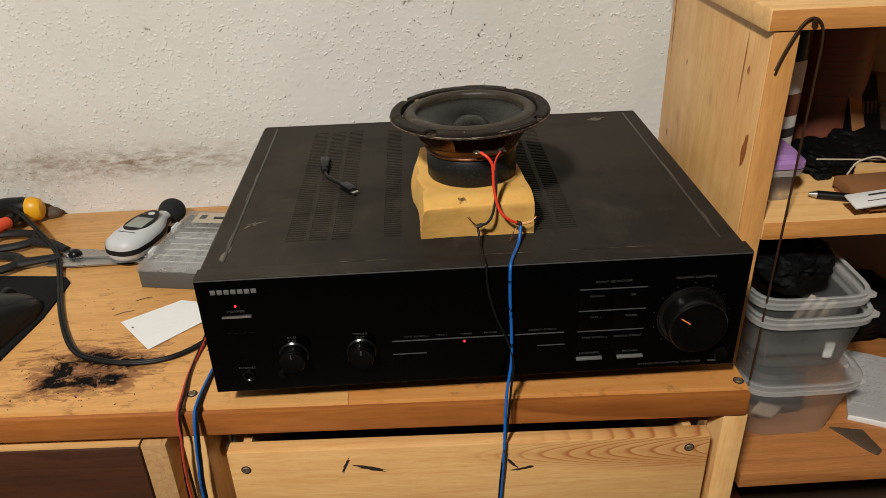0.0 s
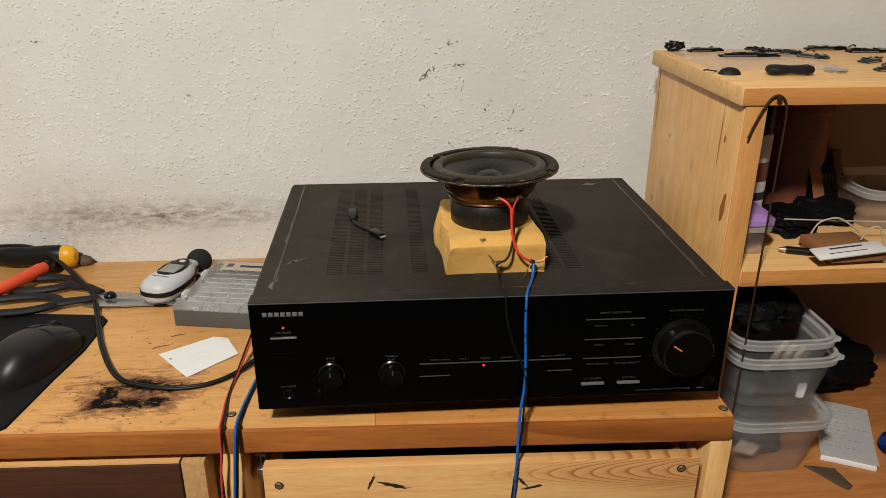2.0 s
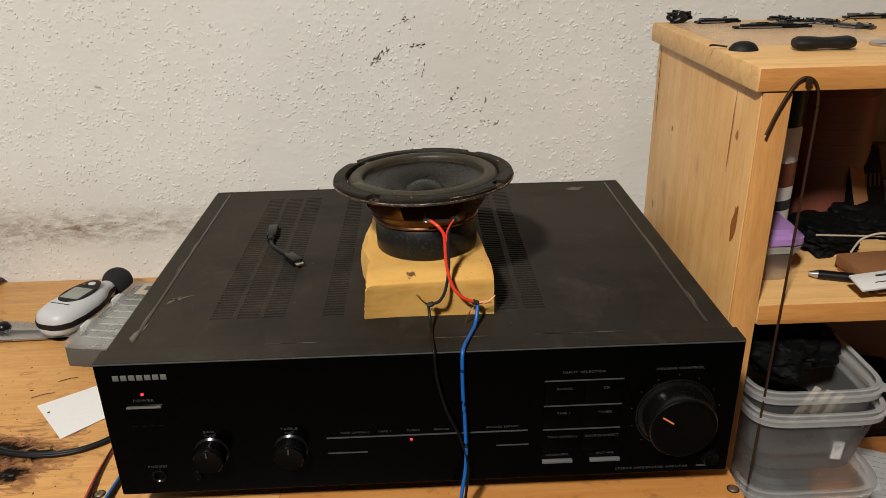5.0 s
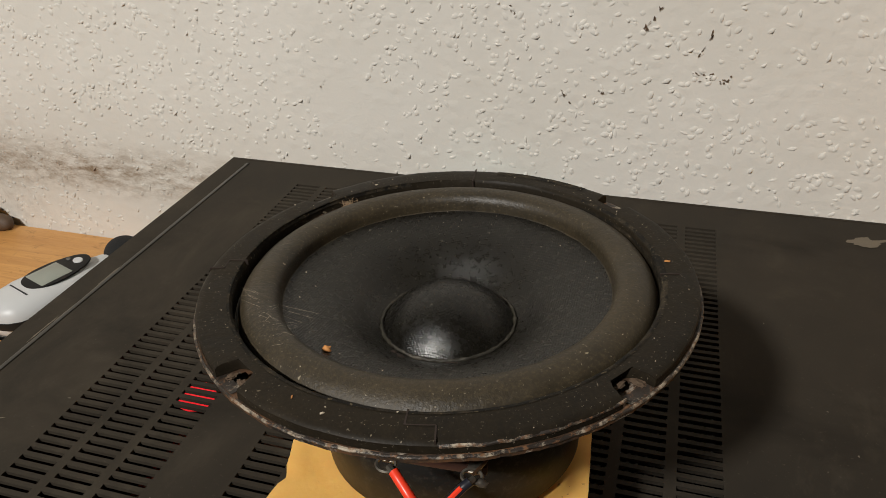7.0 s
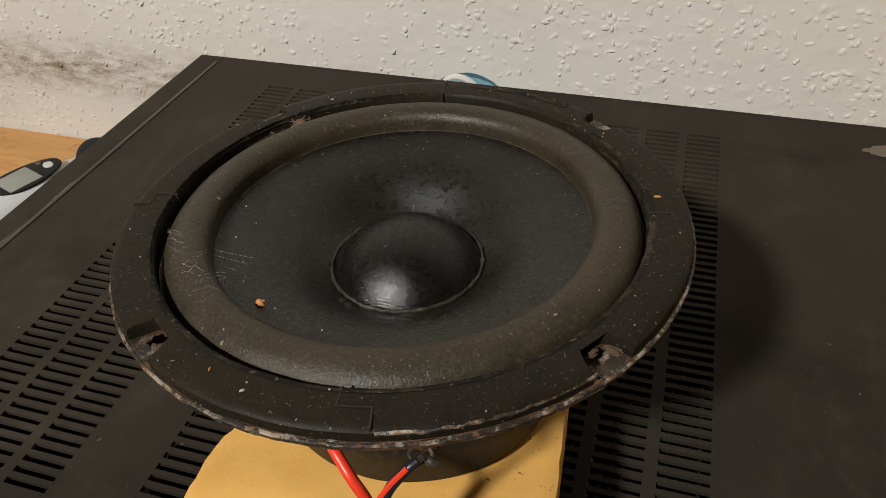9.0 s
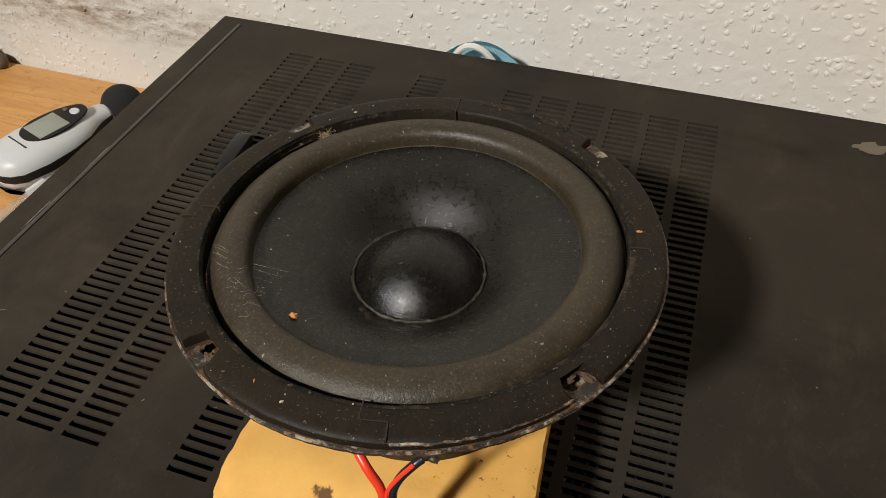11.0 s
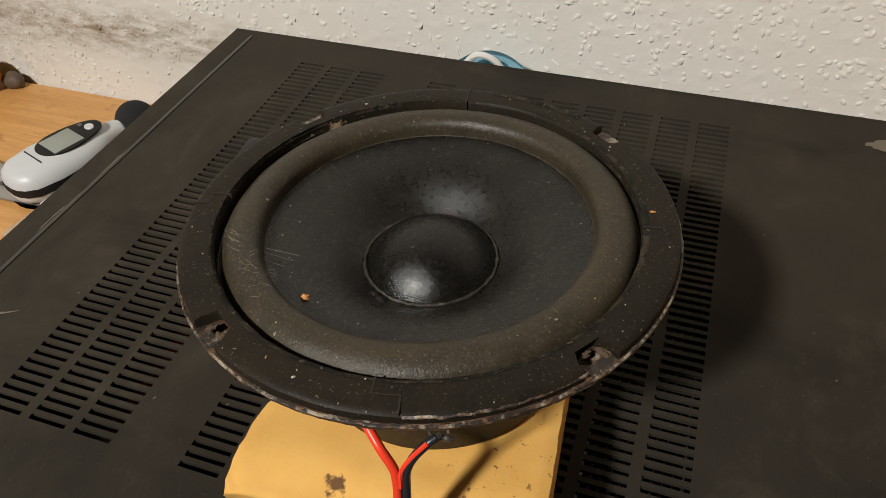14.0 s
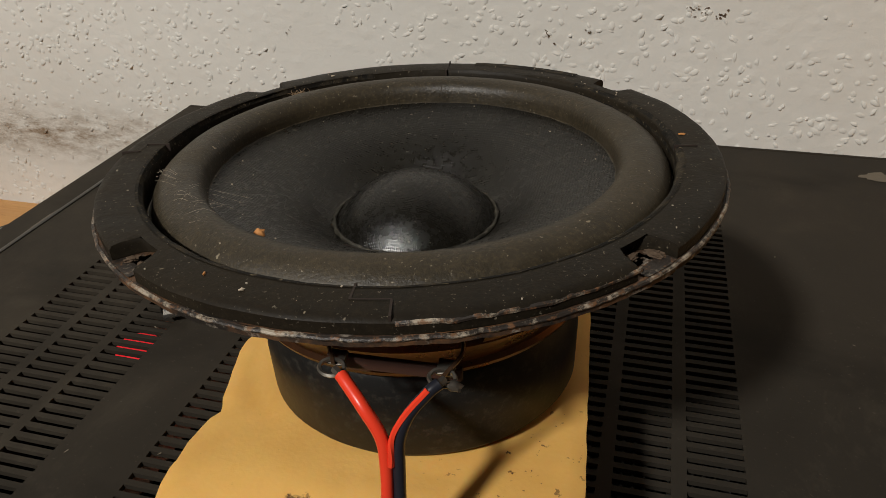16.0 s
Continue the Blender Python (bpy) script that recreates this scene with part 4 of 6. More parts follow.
    say("POWER", -0.191, 0.8495, 0.0030)
    for x, text in ((-0.151, "BASS"), (-0.0955, "TREBLE")):
        say(text, x, 0.8215, 0.0026)
        say("FLAT", x, 0.8182, 0.0022)
    for k in range(4):
        part("small_print", box(-0.202 + 0.006 * k, -0.1985 + 0.006 * k, -0.0003, 0, 0.8284, 0.8290), M_KNOBSIDE, panel)
    say("PHONES", -0.191, 0.7935, 0.0026)
    for text, x in (("TAPE 2(MONI.)", -0.050), ("TAPE 1", -0.029), ("TUNER", -0.009), ("PHONO", 0.011), ("SOURCE DIRECT", 0.054)):
        say(text, x, 0.8160, 0.0022)
    say("INPUT SELECTOR", 0.110, 0.8590, 0.0027)
    say("VOLUME CONTROL", 0.1765, 0.8590, 0.0027)
    for text, x, z in (("PHONO", 0.097, 0.8465), ("CD", 0.126, 0.8465), ("TAPE 1", 0.097, 0.8262), ("TUNER", 0.126, 0.8262), ("TAPE 2(MONI.)", 0.097, 0.8061), ("SOURCE DIRECT", 0.125, 0.8061)):
        letters(text, 0.0026, Matrix.Translation((x, -0.0016, z)) @ up, M_PRINT_DIM, panel, stretch=1.1)
    say("LOUDNESS", 0.094, 0.7895, 0.0024)
    say("MUTING", 0.1285, 0.7895, 0.0024)
    say("STEREO INTEGRATED AMPLIFIER", 0.164, 0.7745, 0.0025, M_PRINT_DIM, 1.3)
    part("small_print", box(0.197, 0.2075, -0.0003, 0, 0.7738, 0.7752), M_PRINT_DIM, panel)
    return a


amplifier()


# ---- loudspeaker on its foam block ----
SPEAKER = Matrix.Translation((0.0044, 0.1048, 0.9729)) @ Matrix.Rotation(-0.0240, 4, "Y") @ Matrix.Rotation(-0.0205, 4, "X")


def loudspeaker():
    s = thing("loudspeaker", (0.0037, 0.105, 0.917), "round black woofer lying face up on yellow foam", "loudspeaker")
    rng = random.Random(11)
    holes = (51, 146, 237.5, 325)
    rh, rn = 0.0641, 0.0047
    outer, inner = 0.0667, 0.0571

    def local(r, ang, z):
        return SPEAKER @ Vector((r * math.cos(radians(ang)), r * math.sin(radians(ang)), z))

    def edge(a, r):
        for h in holes:
            da = (a - radians(h) + math.pi) % (2 * math.pi) - math.pi
            x = rh * math.sin(abs(da))
            if x < rn and math.cos(da) > 0:
                r = min(r, rh * math.cos(da) - math.sqrt(rn * rn - x * x))
        return r

    def worn(a, r, z):
        if r > 0.0615:
            r = min(r, edge(a, outer) - (outer - min(r, outer))) if r > 0.065 else edge(a, r)
            r += 0.00016 * noise.noise((a * 9, z * 200, 1))
        elif r < 0.0580:
            r += 0.00018 * noise.noise((a * 22, 3, z * 90)) + 0.00022 * max(0.0, noise.noise((a * 4, 9, 0))) + 0.0009 * max(0.0, math.cos(a - radians(150)))
        return r, z + 0.00018 * noise.noise((math.cos(a) * 5, math.sin(a) * 5, r * 60)) + 0.00005 * noise.noise((math.cos(a) * 40, math.sin(a) * 40, r * 500))

    g = part("gasket", lathe([(inner + 0.0002, -0.0066), (inner, -0.0010), (inner + 0.0003, -0.0004), (inner + 0.0010, 0.0), (0.0592, 0.0001), (0.0610, 0.00005), (0.0630, 0.0), (0.0648, -0.0001), (outer - 0.0006, -0.0003), (outer, -0.0009), (outer, -0.0030), (inner + 0.0002, -0.0032)], SPEAKER, 480, None, wobble=worn), M_GASKET, s, "dusty black rubber gasket")
    for ang, r0, r1 in ((97.0, inner, outer), (-81.6, inner + 0.0002, 0.0619), (-75.6, 0.0619, outer - 0.0002), (9.0, inner, 0.0620), (-168, 0.0625, outer), (-172, inner, 0.0625)):
        m = SPEAKER @ Matrix.Rotation(radians(ang), 4, "Z")
        part("seam", box(r0, r1, -0.00020, 0.00020, -0.0014, 0.00022, 0, None, m), M_SPLINTER, g)
    part("seam", box(inner - 0.0001, inner + 0.0004, -0.00025, 0.00025, -0.0055, 0.0, 0, None, SPEAKER @ Matrix.Rotation(radians(97.0), 4, "Z")), M_SPLINTER, g)
    part("seam", lathe([(0.0617, 0.00022), (0.0620, 0.00022)], SPEAKER, 12, None, -81.6, 6.0), M_SPLINTER, g)
    part("seam", lathe([(0.0624, 0.00022), (0.0627, 0.00022)], SPEAKER, 12, None, -172, 4.0), M_SPLINTER, g)
    # grey dust caught along the gasket's inner edge
    part("dust_line", lathe([(inner - 0.0001, -0.0012), (inner + 0.0002, -0.0004), (inner + 0.0010, 0.0001), (inner + 0.0016, 0.00018)], SPEAKER, 240, None, 118, 262, wobble=worn), M_DUSTLINE, g)
    part("dust_line", lathe([(inner - 0.0001, -0.0030), (inner + 0.0003, -0.0004), (inner + 0.0012, 0.0002)], SPEAKER, 120, None, -42, 100, wobble=worn), M_DUSTLINE, g)
    part("dust_line", lathe([(0.0630, 0.0001), (0.0655, 0.00012)], SPEAKER, 60, None, 62, 28, wobble=worn), M_DUSTLINE, g)
    flange = bmesh.new()
    n, rows = 720, [0.0580, 0.0590, 0.0598, 0.0606, 0.0614, 0.0622, 0.0630, 0.0638, 0.0646, 0.0656, 0.0669]
    grid = [[flange.verts.new((r * math.cos(2 * math.pi * i / n), r * math.sin(2 * math.pi * i / n), -0.0031)) for r in rows] for i in range(n)]
    spots = [Vector((0.0626 * math.cos(radians(h)), 0.0626 * math.sin(radians(h)))) for h in holes]
    for i in range(n):
        for j in range(len(rows) - 1):
            q = (grid[i][j], grid[(i + 1) % n][j], grid[(i + 1) % n][j + 1], grid[i][j + 1])
            c = sum((v.co.to_2d() for v in q), Vector((0, 0))) / 4
            if all((c - p).length > 0.0025 for p in spots):
                flange.faces.new(q)
    bmesh.ops.transform(flange, matrix=SPEAKER, verts=flange.verts)

    def chipped(a, r, z):
        k = noise.noise((a * 14, 0, 2)) + 0.7 * noise.noise((a * 40, z * 300, 5)) + 0.5 * noise.noise((a * 110, z * 500, 8))
        return r + 0.00019 * k, z + 0.00017 * noise.noise((a * 25, r * 10, 9))

    lathe([(0.0669, -0.0031), (0.0674, -0.0034), (0.0674, -0.0047), (0.0660, -0.0053), (0.0580, -0.0053)], SPEAKER, 600, flange, wobble=chipped)
    rim = part("rim", flange, M_RIM, s, "chipped rusty steel rim")
    part("rubbed_edge", lathe([(0.0671, -0.0030), (0.0675, -0.0031), (0.0677, -0.0034), (0.0676, -0.0037)], SPEAKER, 600, None, wobble=chipped), M_BARE, rim)
    for h, wide in ((325, 7), (237.5, 5), (146, 8), (51, 8)):
        part("rubbed_edge", lathe([(0.0640, -0.0030), (0.0652, -0.00285), (0.0670, -0.00285)], SPEAKER, 24, None, h - wide * 0.45, wide, wobble=chipped), M_BARE, rim)
    part("rubbed_edge", lathe([(outer - 0.0002, -0.0007), (outer + 0.0002, -0.0010), (outer + 0.0002, -0.0014)], SPEAKER, 90, None, 285, 36, wobble=chipped), M_BARE, rim)
    # frayed glue left in the screw notches
    for h, da, r, sx, sy in ((325, 3.0, 0.0633, 0.0016, 0.0010), (325, -1.0, 0.0612, 0.0007, 0.0018), (237.5, 2.0, 0.0632, 0.0009, 0.0020), (237.5, -2.0, 0.0640, 0.0014, 0.0008), (146, 1.0, 0.0636, 0.0008, 0.0026), (51, 2.0, 0.0634, 0.0009, 0.0024)):
        m = SPEAKER @ Matrix.Rotation(radians(h + da), 4, "Z") @ Matrix.Translation((r, 0, -0.0028)) @ Matrix.Diagonal((sx, sy, 0.0004, 1))
        part("glue_residue", lump(m, 3, 0.7, 2.6, h + r * 1e4), M_RESIDUE, g)
    # half-round surround, its foot deep in the groove beside the gasket
    roll = [(0.0578, -0.0068), (0.0570, -0.0066)]
    for k in range(17):
        q = math.pi * k / 16
        roll.append((0.0509 + 0.0057 * math.cos(q), -0.0050 - 0.0009 * math.cos(q) + 0.0053 * math.sin(q) ** 0.80))
    roll += [(0.0451, -0.0051), (0.0446, -0.0055)]
    part("surround", lathe(roll, SPEAKER, 200, None, wobble=lambda a, r, z: (r + 0.00012 * noise.noise((a * 12, r * 200, 4)), z + 0.00012 * noise.noise((a * 9, r * 300, 7)))), M_SURROUND, s, "dusty half-round rubber surround")
    cone = part("cone", lathe([(0.0453, -0.0052), (0.0440, -0.0054), (0.0420, -0.0058), (0.0400, -0.0063), (0.0380, -0.0069), (0.0360, -0.0075), (0.0340, -0.0082), (0.0320, -0.0090), (0.0300, -0.0100), (0.0280, -0.0111), (0.0265, -0.0121), (0.0250, -0.0132), (0.0235, -0.0144), (0.0220, -0.0156), (0.0205, -0.0167), (0.0190, -0.0177), (0.0170, -0.0188)], SPEAKER, 200), M_CONE, s, "black woven cone")
    # uneven bead of old glue round the dust cap, and the two wire patches in front of it
    bead = [(0.0190 + 0.0005 * math.cos(radians(q)), -0.0172 + 0.0006 * math.sin(radians(q))) for q in range(-40, 221, 26)]
    part("glue_bead", lathe(bead, SPEAKER, 200, None, wobble=lambda a, r, z: (r + 0.00035 * noise.noise((a * 9, 1, r * 900)), z + 0.00030 * noise.noise((a * 14, 5, r * 700)))), M_BEAD, cone)
    for ang, r, l, w in ((-108, 0.0222, 0.0034, 0.0013), (-116, 0.0212, 0.0020, 0.0012), (-72, 0.0214, 0.0024, 0.0010)):
        m = SPEAKER @ Matrix.Rotation(radians(ang), 4, "Z") @ Matrix.Translation((r, 0, -0.0172 + 0.80 * (r - 0.0200))) @ Matrix.Rotation(0.66, 4, "Y").inverted() @ Matrix.Rotation(0.7, 4, "Z") @ Matrix.Diagonal((l, w, 0.0004, 1))
        part("wire_patch", lump(m, 3, 0.35, 2.2, ang), M_SPLINTER, cone)
    cap_r, cap_h, base_z = 0.0184, 0.0098, -0.0170
    ball_r = (cap_r ** 2 + cap_h ** 2) / (2 * cap_h)
    dome = []
    for k in range(15):
        q = math.asin(cap_r / ball_r) * (1 - k / 14)
        dome.append((ball_r * math.sin(q), base_z + cap_h - ball_r * (1 - math.cos(q))))
    part("dust_cap", lathe(dome, SPEAKER, 140, None, wobble=lambda a, r, z: (r, z + 0.00010 * noise.noise((r * 160 * math.cos(a), r * 160 * math.sin(a), 2)))), M_DOME, s, "glossy black domed dust cap")
    # pressed basket: rounded wall with four windows, cup and motor below
    wall = [(0.0560, -0.0054), (0.0520, -0.0062), (0.0505, -0.0100)]
    part("basket_collar", lathe(wall + [(0.0495, -0.0100), (0.0510, -0.0066)], SPEAKER, 160), M_BASKET, s, "dark lacquered steel basket")
    for k in range(4):
        part("basket_arm", lathe([(0.0506, -0.0098), (0.0490, -0.0150), (0.0466, -0.0200), (0.0440, -0.0238), (0.0430, -0.0232), (0.0456, -0.0195), (0.0480, -0.0146), (0.0496, -0.0098)], SPEAKER, 24, None, 90 * k - 147, 37), M_BASKET, s)
    part("basket_cup", lathe([(0.0440, -0.0220), (0.0443, -0.0238), (0.0425, -0.0268), (0.0404, -0.0292), (0.0398, -0.0306), (0.0404, -0.0318), (0.0398, -0.0330), (0.0372, -0.0334), (0.0372, -0.0300), (0.0428, -0.0225)], SPEAKER, 140), M_BASKET, s)
    spider = [(0.0425 - 0.0022 * k, -0.0238 + (0.0012 if k % 2 else 0.0)) for k in range(11)]
    part("spider", lathe(spider, SPEAKER, 96), M_SPIDER, s, "orange corrugated spider")
    part("voice_coil", lathe([(0.0180, -0.0180), (0.0180, -0.0300)], SPEAKER, 48), M_COPPER, s)
    part("cone_back", lathe([(0.0450, -0.0085), (0.0325, -0.0150), (0.0182, -0.0222)], SPEAKER, 96), M_RUBBER, s)
    part("magnet", lathe([(0.0, -0.0335), (0.0350, -0.0335), (0.0374, -0.0341), (0.0384, -0.0354), (0.0387, -0.0450), (0.0385, -0.0555), (0.0375, -0.0569), (0.0, -0.0572)], SPEAKER, 120, None, wobble=lambda a, r, z: (r + 0.00012 * noise.noise((a * 5, z * 150, 6)), z)), M_MAGNET, s, "black sleeved magnet")
    # terminals
    strip = part("terminal_strip", box(-0.0125, 0.0125, -0.0007, 0.0007, -0.0014, 0.0014, 0.0004, None, Matrix.Translation((0.0153, 0.0555, 0.9520)) @ Matrix.Rotation(0.03, 4, "Y") @ Matrix.Rotation(0.08, 4, "Z")), M_STRIP, s)
    for x, y, z in ((0.0058, 0.0497, 0.9546), (0.0255, 0.0510, 0.9550)):
        m = Matrix.Translation((x, y, z)) @ Matrix.Rotation(0.35, 4, "X")
        ring = [m @ Vector((0.0023 * math.cos(radians(q)), 0.0017 * math.sin(radians(q)), 0)) for q in range(0, 331, 30)]
        part("solder_tag", tube(ring, 0.00042, 5, 2), M_TIN, strip)
        part("solder_blob", lump(m @ Matrix.Translation((0.0022, -0.0010, -0.0004)) @ Matrix.Diagonal((0.0014, 0.0010, 0.0009, 1)), 2, 0.35, 2.0, x * 100), M_TIN, strip)
        part("tag_foot", box(-0.0016, 0.0016, 0.0010, 0.0042, -0.0014, -0.0006, 0.0002, None, m), M_TIN, strip)
    part("lead_wire", tube([(0.0255, 0.0515, 0.9548), (0.0285, 0.0540, 0.9590), (0.0260, 0.0590, 0.9610), (0.0220, 0.0680, 0.9600)], 0.0004, 6, 5), M_BRONZE, s)
    part("lead_wire", tube([(0.0058, 0.0505, 0.9548), (0.0040, 0.0540, 0.9585), (0.0060, 0.0600, 0.9605), (0.0100, 0.0690, 0.9600)], 0.0004, 6, 5), M_BRONZE, s)
    # crumbs, fluff, dust specks
    part("crumb", lump(Matrix.Translation(local(0.0402, -121.5, -0.0058)) @ Matrix.Diagonal((0.0011, 0.0008, 0.0009, 1)), 2, 0.5, 2.5, 4), M_CRUMB, s)
    for r, ang, l, w, turn_, mat in ((0.0600, 15.0, 0.0008, 0.0004, 0.2, M_CRUMB), (0.0615, -106.3, 0.0005, 0.0002, 1.9, M_CRUMB), (0.0628, -98.0, 0.0005, 0.0003, 0.9, M_LABEL), (0.0608, 129.0, 0.0005, 0.0003, 0.4, M_LABEL)):
        m = Matrix.Translation(local(r, ang, 0.0003)) @ Matrix.Rotation(turn_, 4, "Z") @ Matrix.Diagonal((l, w, 0.0002, 1))
        part("crumb", lump(m, 2, 0.5, 2.5, ang), mat, s)
    bm = bmesh.new()
    for k in range(70):
        p = Vector((0, 0, 0))
        pts = []
        for j in range(4):
            p = p + Vector((rng.gauss(0, 0.0010), rng.gauss(0, 0.0008), abs(rng.gauss(0, 0.0005))))
            pts.append(local(0.0556, 141, -0.0028) + p)
        tube(pts, 0.00007, 3, 2, bm)
    part("fluff", bm, M_FLUFF, s, kind="stuff")
    bm = bmesh.new()
    for k in range(5):
        a0 = -150 + rng.gauss(0, 4.0)
        pts = [local(0.0550, a0 - 3 + rng.gauss(0, 1), -0.0002), local(0.0520, a0 + rng.gauss(0, 1.5), 0.0010), local(0.0470, a0 + rng.gauss(3, 1.5), -0.002), local(0.041 + rng.gauss(0, 0.002), a0 + rng.gauss(8, 2), -0.0056)]
        if k > 2:
            pts = pts[:3]
        tube(pts, 0.000022, 3, 5, bm)
    for k in range(14):
        a0, r0 = -132 + rng.gauss(0, 7), 0.049 + rng.gauss(0, 0.0025)
        z0 = -0.0057 + 0.0060 * max(0.0, 1 - ((r0 - 0.0506) / 0.0055) ** 2) ** 0.5
        tube([local(r0, a0, z0), local(r0 - 0.0015, a0 + rng.gauss(0, 2), z0 + 0.0007), local(r0 - 0.003, a0 + rng.gauss(2, 2), z0)], 0.00002, 3, 3, bm)
    part("hair", bm, M_LABEL, s, kind="stuff")
    bm = bmesh.new()
    for k in range(520):
        r, a0 = rng.uniform(0.022, 0.0660), rng.uniform(0, 360)
        if r > inner + 0.0008:
            z = 0.0001
            if edge(radians(a0), outer) < r + 0.0004:
                continue
        elif r > 0.0452:
            z = -0.0057 + 0.0058 * max(0.0, 1 - ((r - 0.0506) / 0.0053) ** 2) ** 0.45
        else:
            z = -0.0053 - 0.0125 * (max(0.0, 0.0450 - r) / 0.0250) ** 1.6
        q = 0.00003 + 0.00015 * rng.random() ** 4
        box(-q, q, -q, q, -q, q, 0, bm, Matrix.Translation(local(r, a0, z)) @ Matrix.Rotation(a0, 4, "Z"))
    part("dust_specks", bm, M_LABEL, s, kind="stuff")
    return s


loudspeaker()


def foam():
    bm = bmesh.new()
    bmesh.ops.create_cube(bm, size=2)
    bmesh.ops.subdivide_edges(bm, edges=bm.edges[:], cuts=44, use_grid_fill=True)
    z0, z1, back = TOP + 0.0002, 0.9157, 0.1660
    for v in bm.verts:
        u, w, h = (v.co.x + 1) / 2, (v.co.y + 1) / 2, (v.co.z + 1) / 2
        # knife-cut block, askew: top edge of the front leans out, the right side runs in towards the back
        fore = (0.0375 + 0.0095 * u) * h + (0.0480 + 0.0035 * u) * (1 - h) + 0.0015 * math.sin(3.0 * u + 1.0)
        y = fore + (back - fore) * w
        left = -0.0385 - 0.0035 * (1 - h)
        left -= 0.0040 * math.exp(-((y - 0.095) / 0.012) ** 2) * h + 0.0078 * math.exp(-((y - 0.130) / 0.022) ** 2) * math.sin(math.pi * (0.25 + 0.6 * h))
        left += 0.0022 * math.exp(-((y - 0.071) / 0.004) ** 2) * h
        left += 0.0060 * max(0.0, (0.0420 - y) / 0.006) * h
        left += 0.0006 * noise.noise((y * 160, h * 4, 4)) + 0.0006 * noise.noise((y * 420, h * 16, 8))
        right = 0.0520 - 0.075 * max(0.0, y - 0.05) + 0.0010 * (1 - h)
        t = max(0.0, (h - 0.65) / 0.35)                  # soft upper arris of the front
        y += 0.0045 * (1 - math.sqrt(max(0.0, 1 - t * t))) * (1 - w) ** 3
        x = left + (right - left) * u
        z = z0 + (z1 - z0) * h
        # slightly rounded upper arrises, softest along the front
        top, fr, si = max(0.0, (h - 0.60) / 0.40), max(0.0, 1 - w / 0.11), max(0.0, 1 - min(u, 1 - u) / 0.045)
        z -= top ** 2 * (0.0044 * fr ** 2 + 0.0009 * si ** 2)
        skin = 1.0 if 0.01 < h else 0.0
        x += skin * 0.0003 * noise.noise((x * 220, y * 220, z * 220))
        y += skin * (0.0004 * noise.noise((x * 35 + 7, y * 40, z * 50)) + 0.00022 * noise.noise((x * 260, y * 200, z * 260)))
        if h > 0.9 and (x - 0.0037) ** 2 + (y - 0.105) ** 2 > 0.041 ** 2:
            z += 0.0006 * noise.noise((x * 55, y * 55, 2)) + 0.0002 * noise.noise((x * 240, y * 240, 5)) - 0.0004
            z -= 0.0016 * math.exp(-((x + 0.0075) ** 2 + (y - 0.0505) ** 2) / 0.0022 ** 2)
        v.co = (x, y, z)
    return solo("foam_block", bm, M_FOAM, "torn yellow foam block under the loudspeaker", "foam block")


foam()


# ---- leads ----
def speaker_lead():
    s = thing("speaker_lead", (0.02, 0.043, 0.885), "red and dark twin lead soldered to the loudspeaker", "cable")
    part("red_core", tube([(0.0082, 0.0480, 0.9548), (0.0101, 0.0465, 0.9540), (0.0136, 0.0440, 0.9518), (0.0168, 0.0428, 0.9470), (0.0176, 0.0420, 0.9410), (0.0178, 0.0408, 0.9330), (0.0186, 0.0396, 0.9230), (0.0215, 0.0375, 0.9110), (0.0258, 0.0362, 0.9040), (0.0315, 0.0368, 0.8990), (0.0365, 0.0385, 0.8960)], 0.00120, 12), M_RED, s)
    dark = part("dark_core", tube([(0.0256, 0.0488, 0.9556), (0.0240, 0.0472, 0.9546), (0.0214, 0.0447, 0.9516), (0.0199, 0.0432, 0.9470), (0.0198, 0.0424, 0.9410), (0.0199, 0.0413, 0.9330), (0.0198, 0.0400, 0.9230), (0.0182, 0.0384, 0.9110), (0.0158, 0.0370, 0.9030), (0.0122, 0.0370, 0.8978), (0.0080, 0.0385, 0.8955)], 0.00112, 12), M_NAVY, s)
    part("red_web", tube([(0.0242, 0.0468, 0.9556), (0.0210, 0.0440, 0.9520), (0.0189, 0.0424, 0.9475), (0.0187, 0.0414, 0.9420)], 0.0006, 6), M_RED, dark)
    for pts in (((0.0066, 0.0490, 0.9550), (0.0086, 0.0477, 0.9546)), ((0.0262, 0.0500, 0.9556), (0.0254, 0.0486, 0.9555))):
        part("bare_end", tube(pts, 0.0008, 6, 2), M_TIN, s)
    for pts, r in ((((0.0365, 0.0385, 0.8960), (0.040, 0.0387, 0.8945)), 0.0021), (((0.0080, 0.0385, 0.8955), (0.0045, 0.0390, 0.8940)), 0.0020)):
        part("joint", tube(pts, r, 8, 3), M_TAPE, s)
    rng = random.Random(4)
    for x, y, z, dx, dz in ((0.039, 0.039, 0.8945, 0.014, 0.006), (0.037, 0.038, 0.892, -0.006, -0.012), (0.005, 0.039, 0.8945, -0.008, 0.009), (0.040, 0.0385, 0.8945, 0.009, 0.001)):
        bm = bmesh.new()
        for k in range(3):
            tube([(x, y, z), (x + dx * 0.5, y - 0.001 * k, z + dz * 0.4 + rng.uniform(-0.001, 0.001)), (x + dx * rng.uniform(0.85, 1.1), y - 0.001, z + dz)], 0.00022, 4, 4, bm)
        part("bare_strands", bm, M_COPPER, s)


speaker_lead()


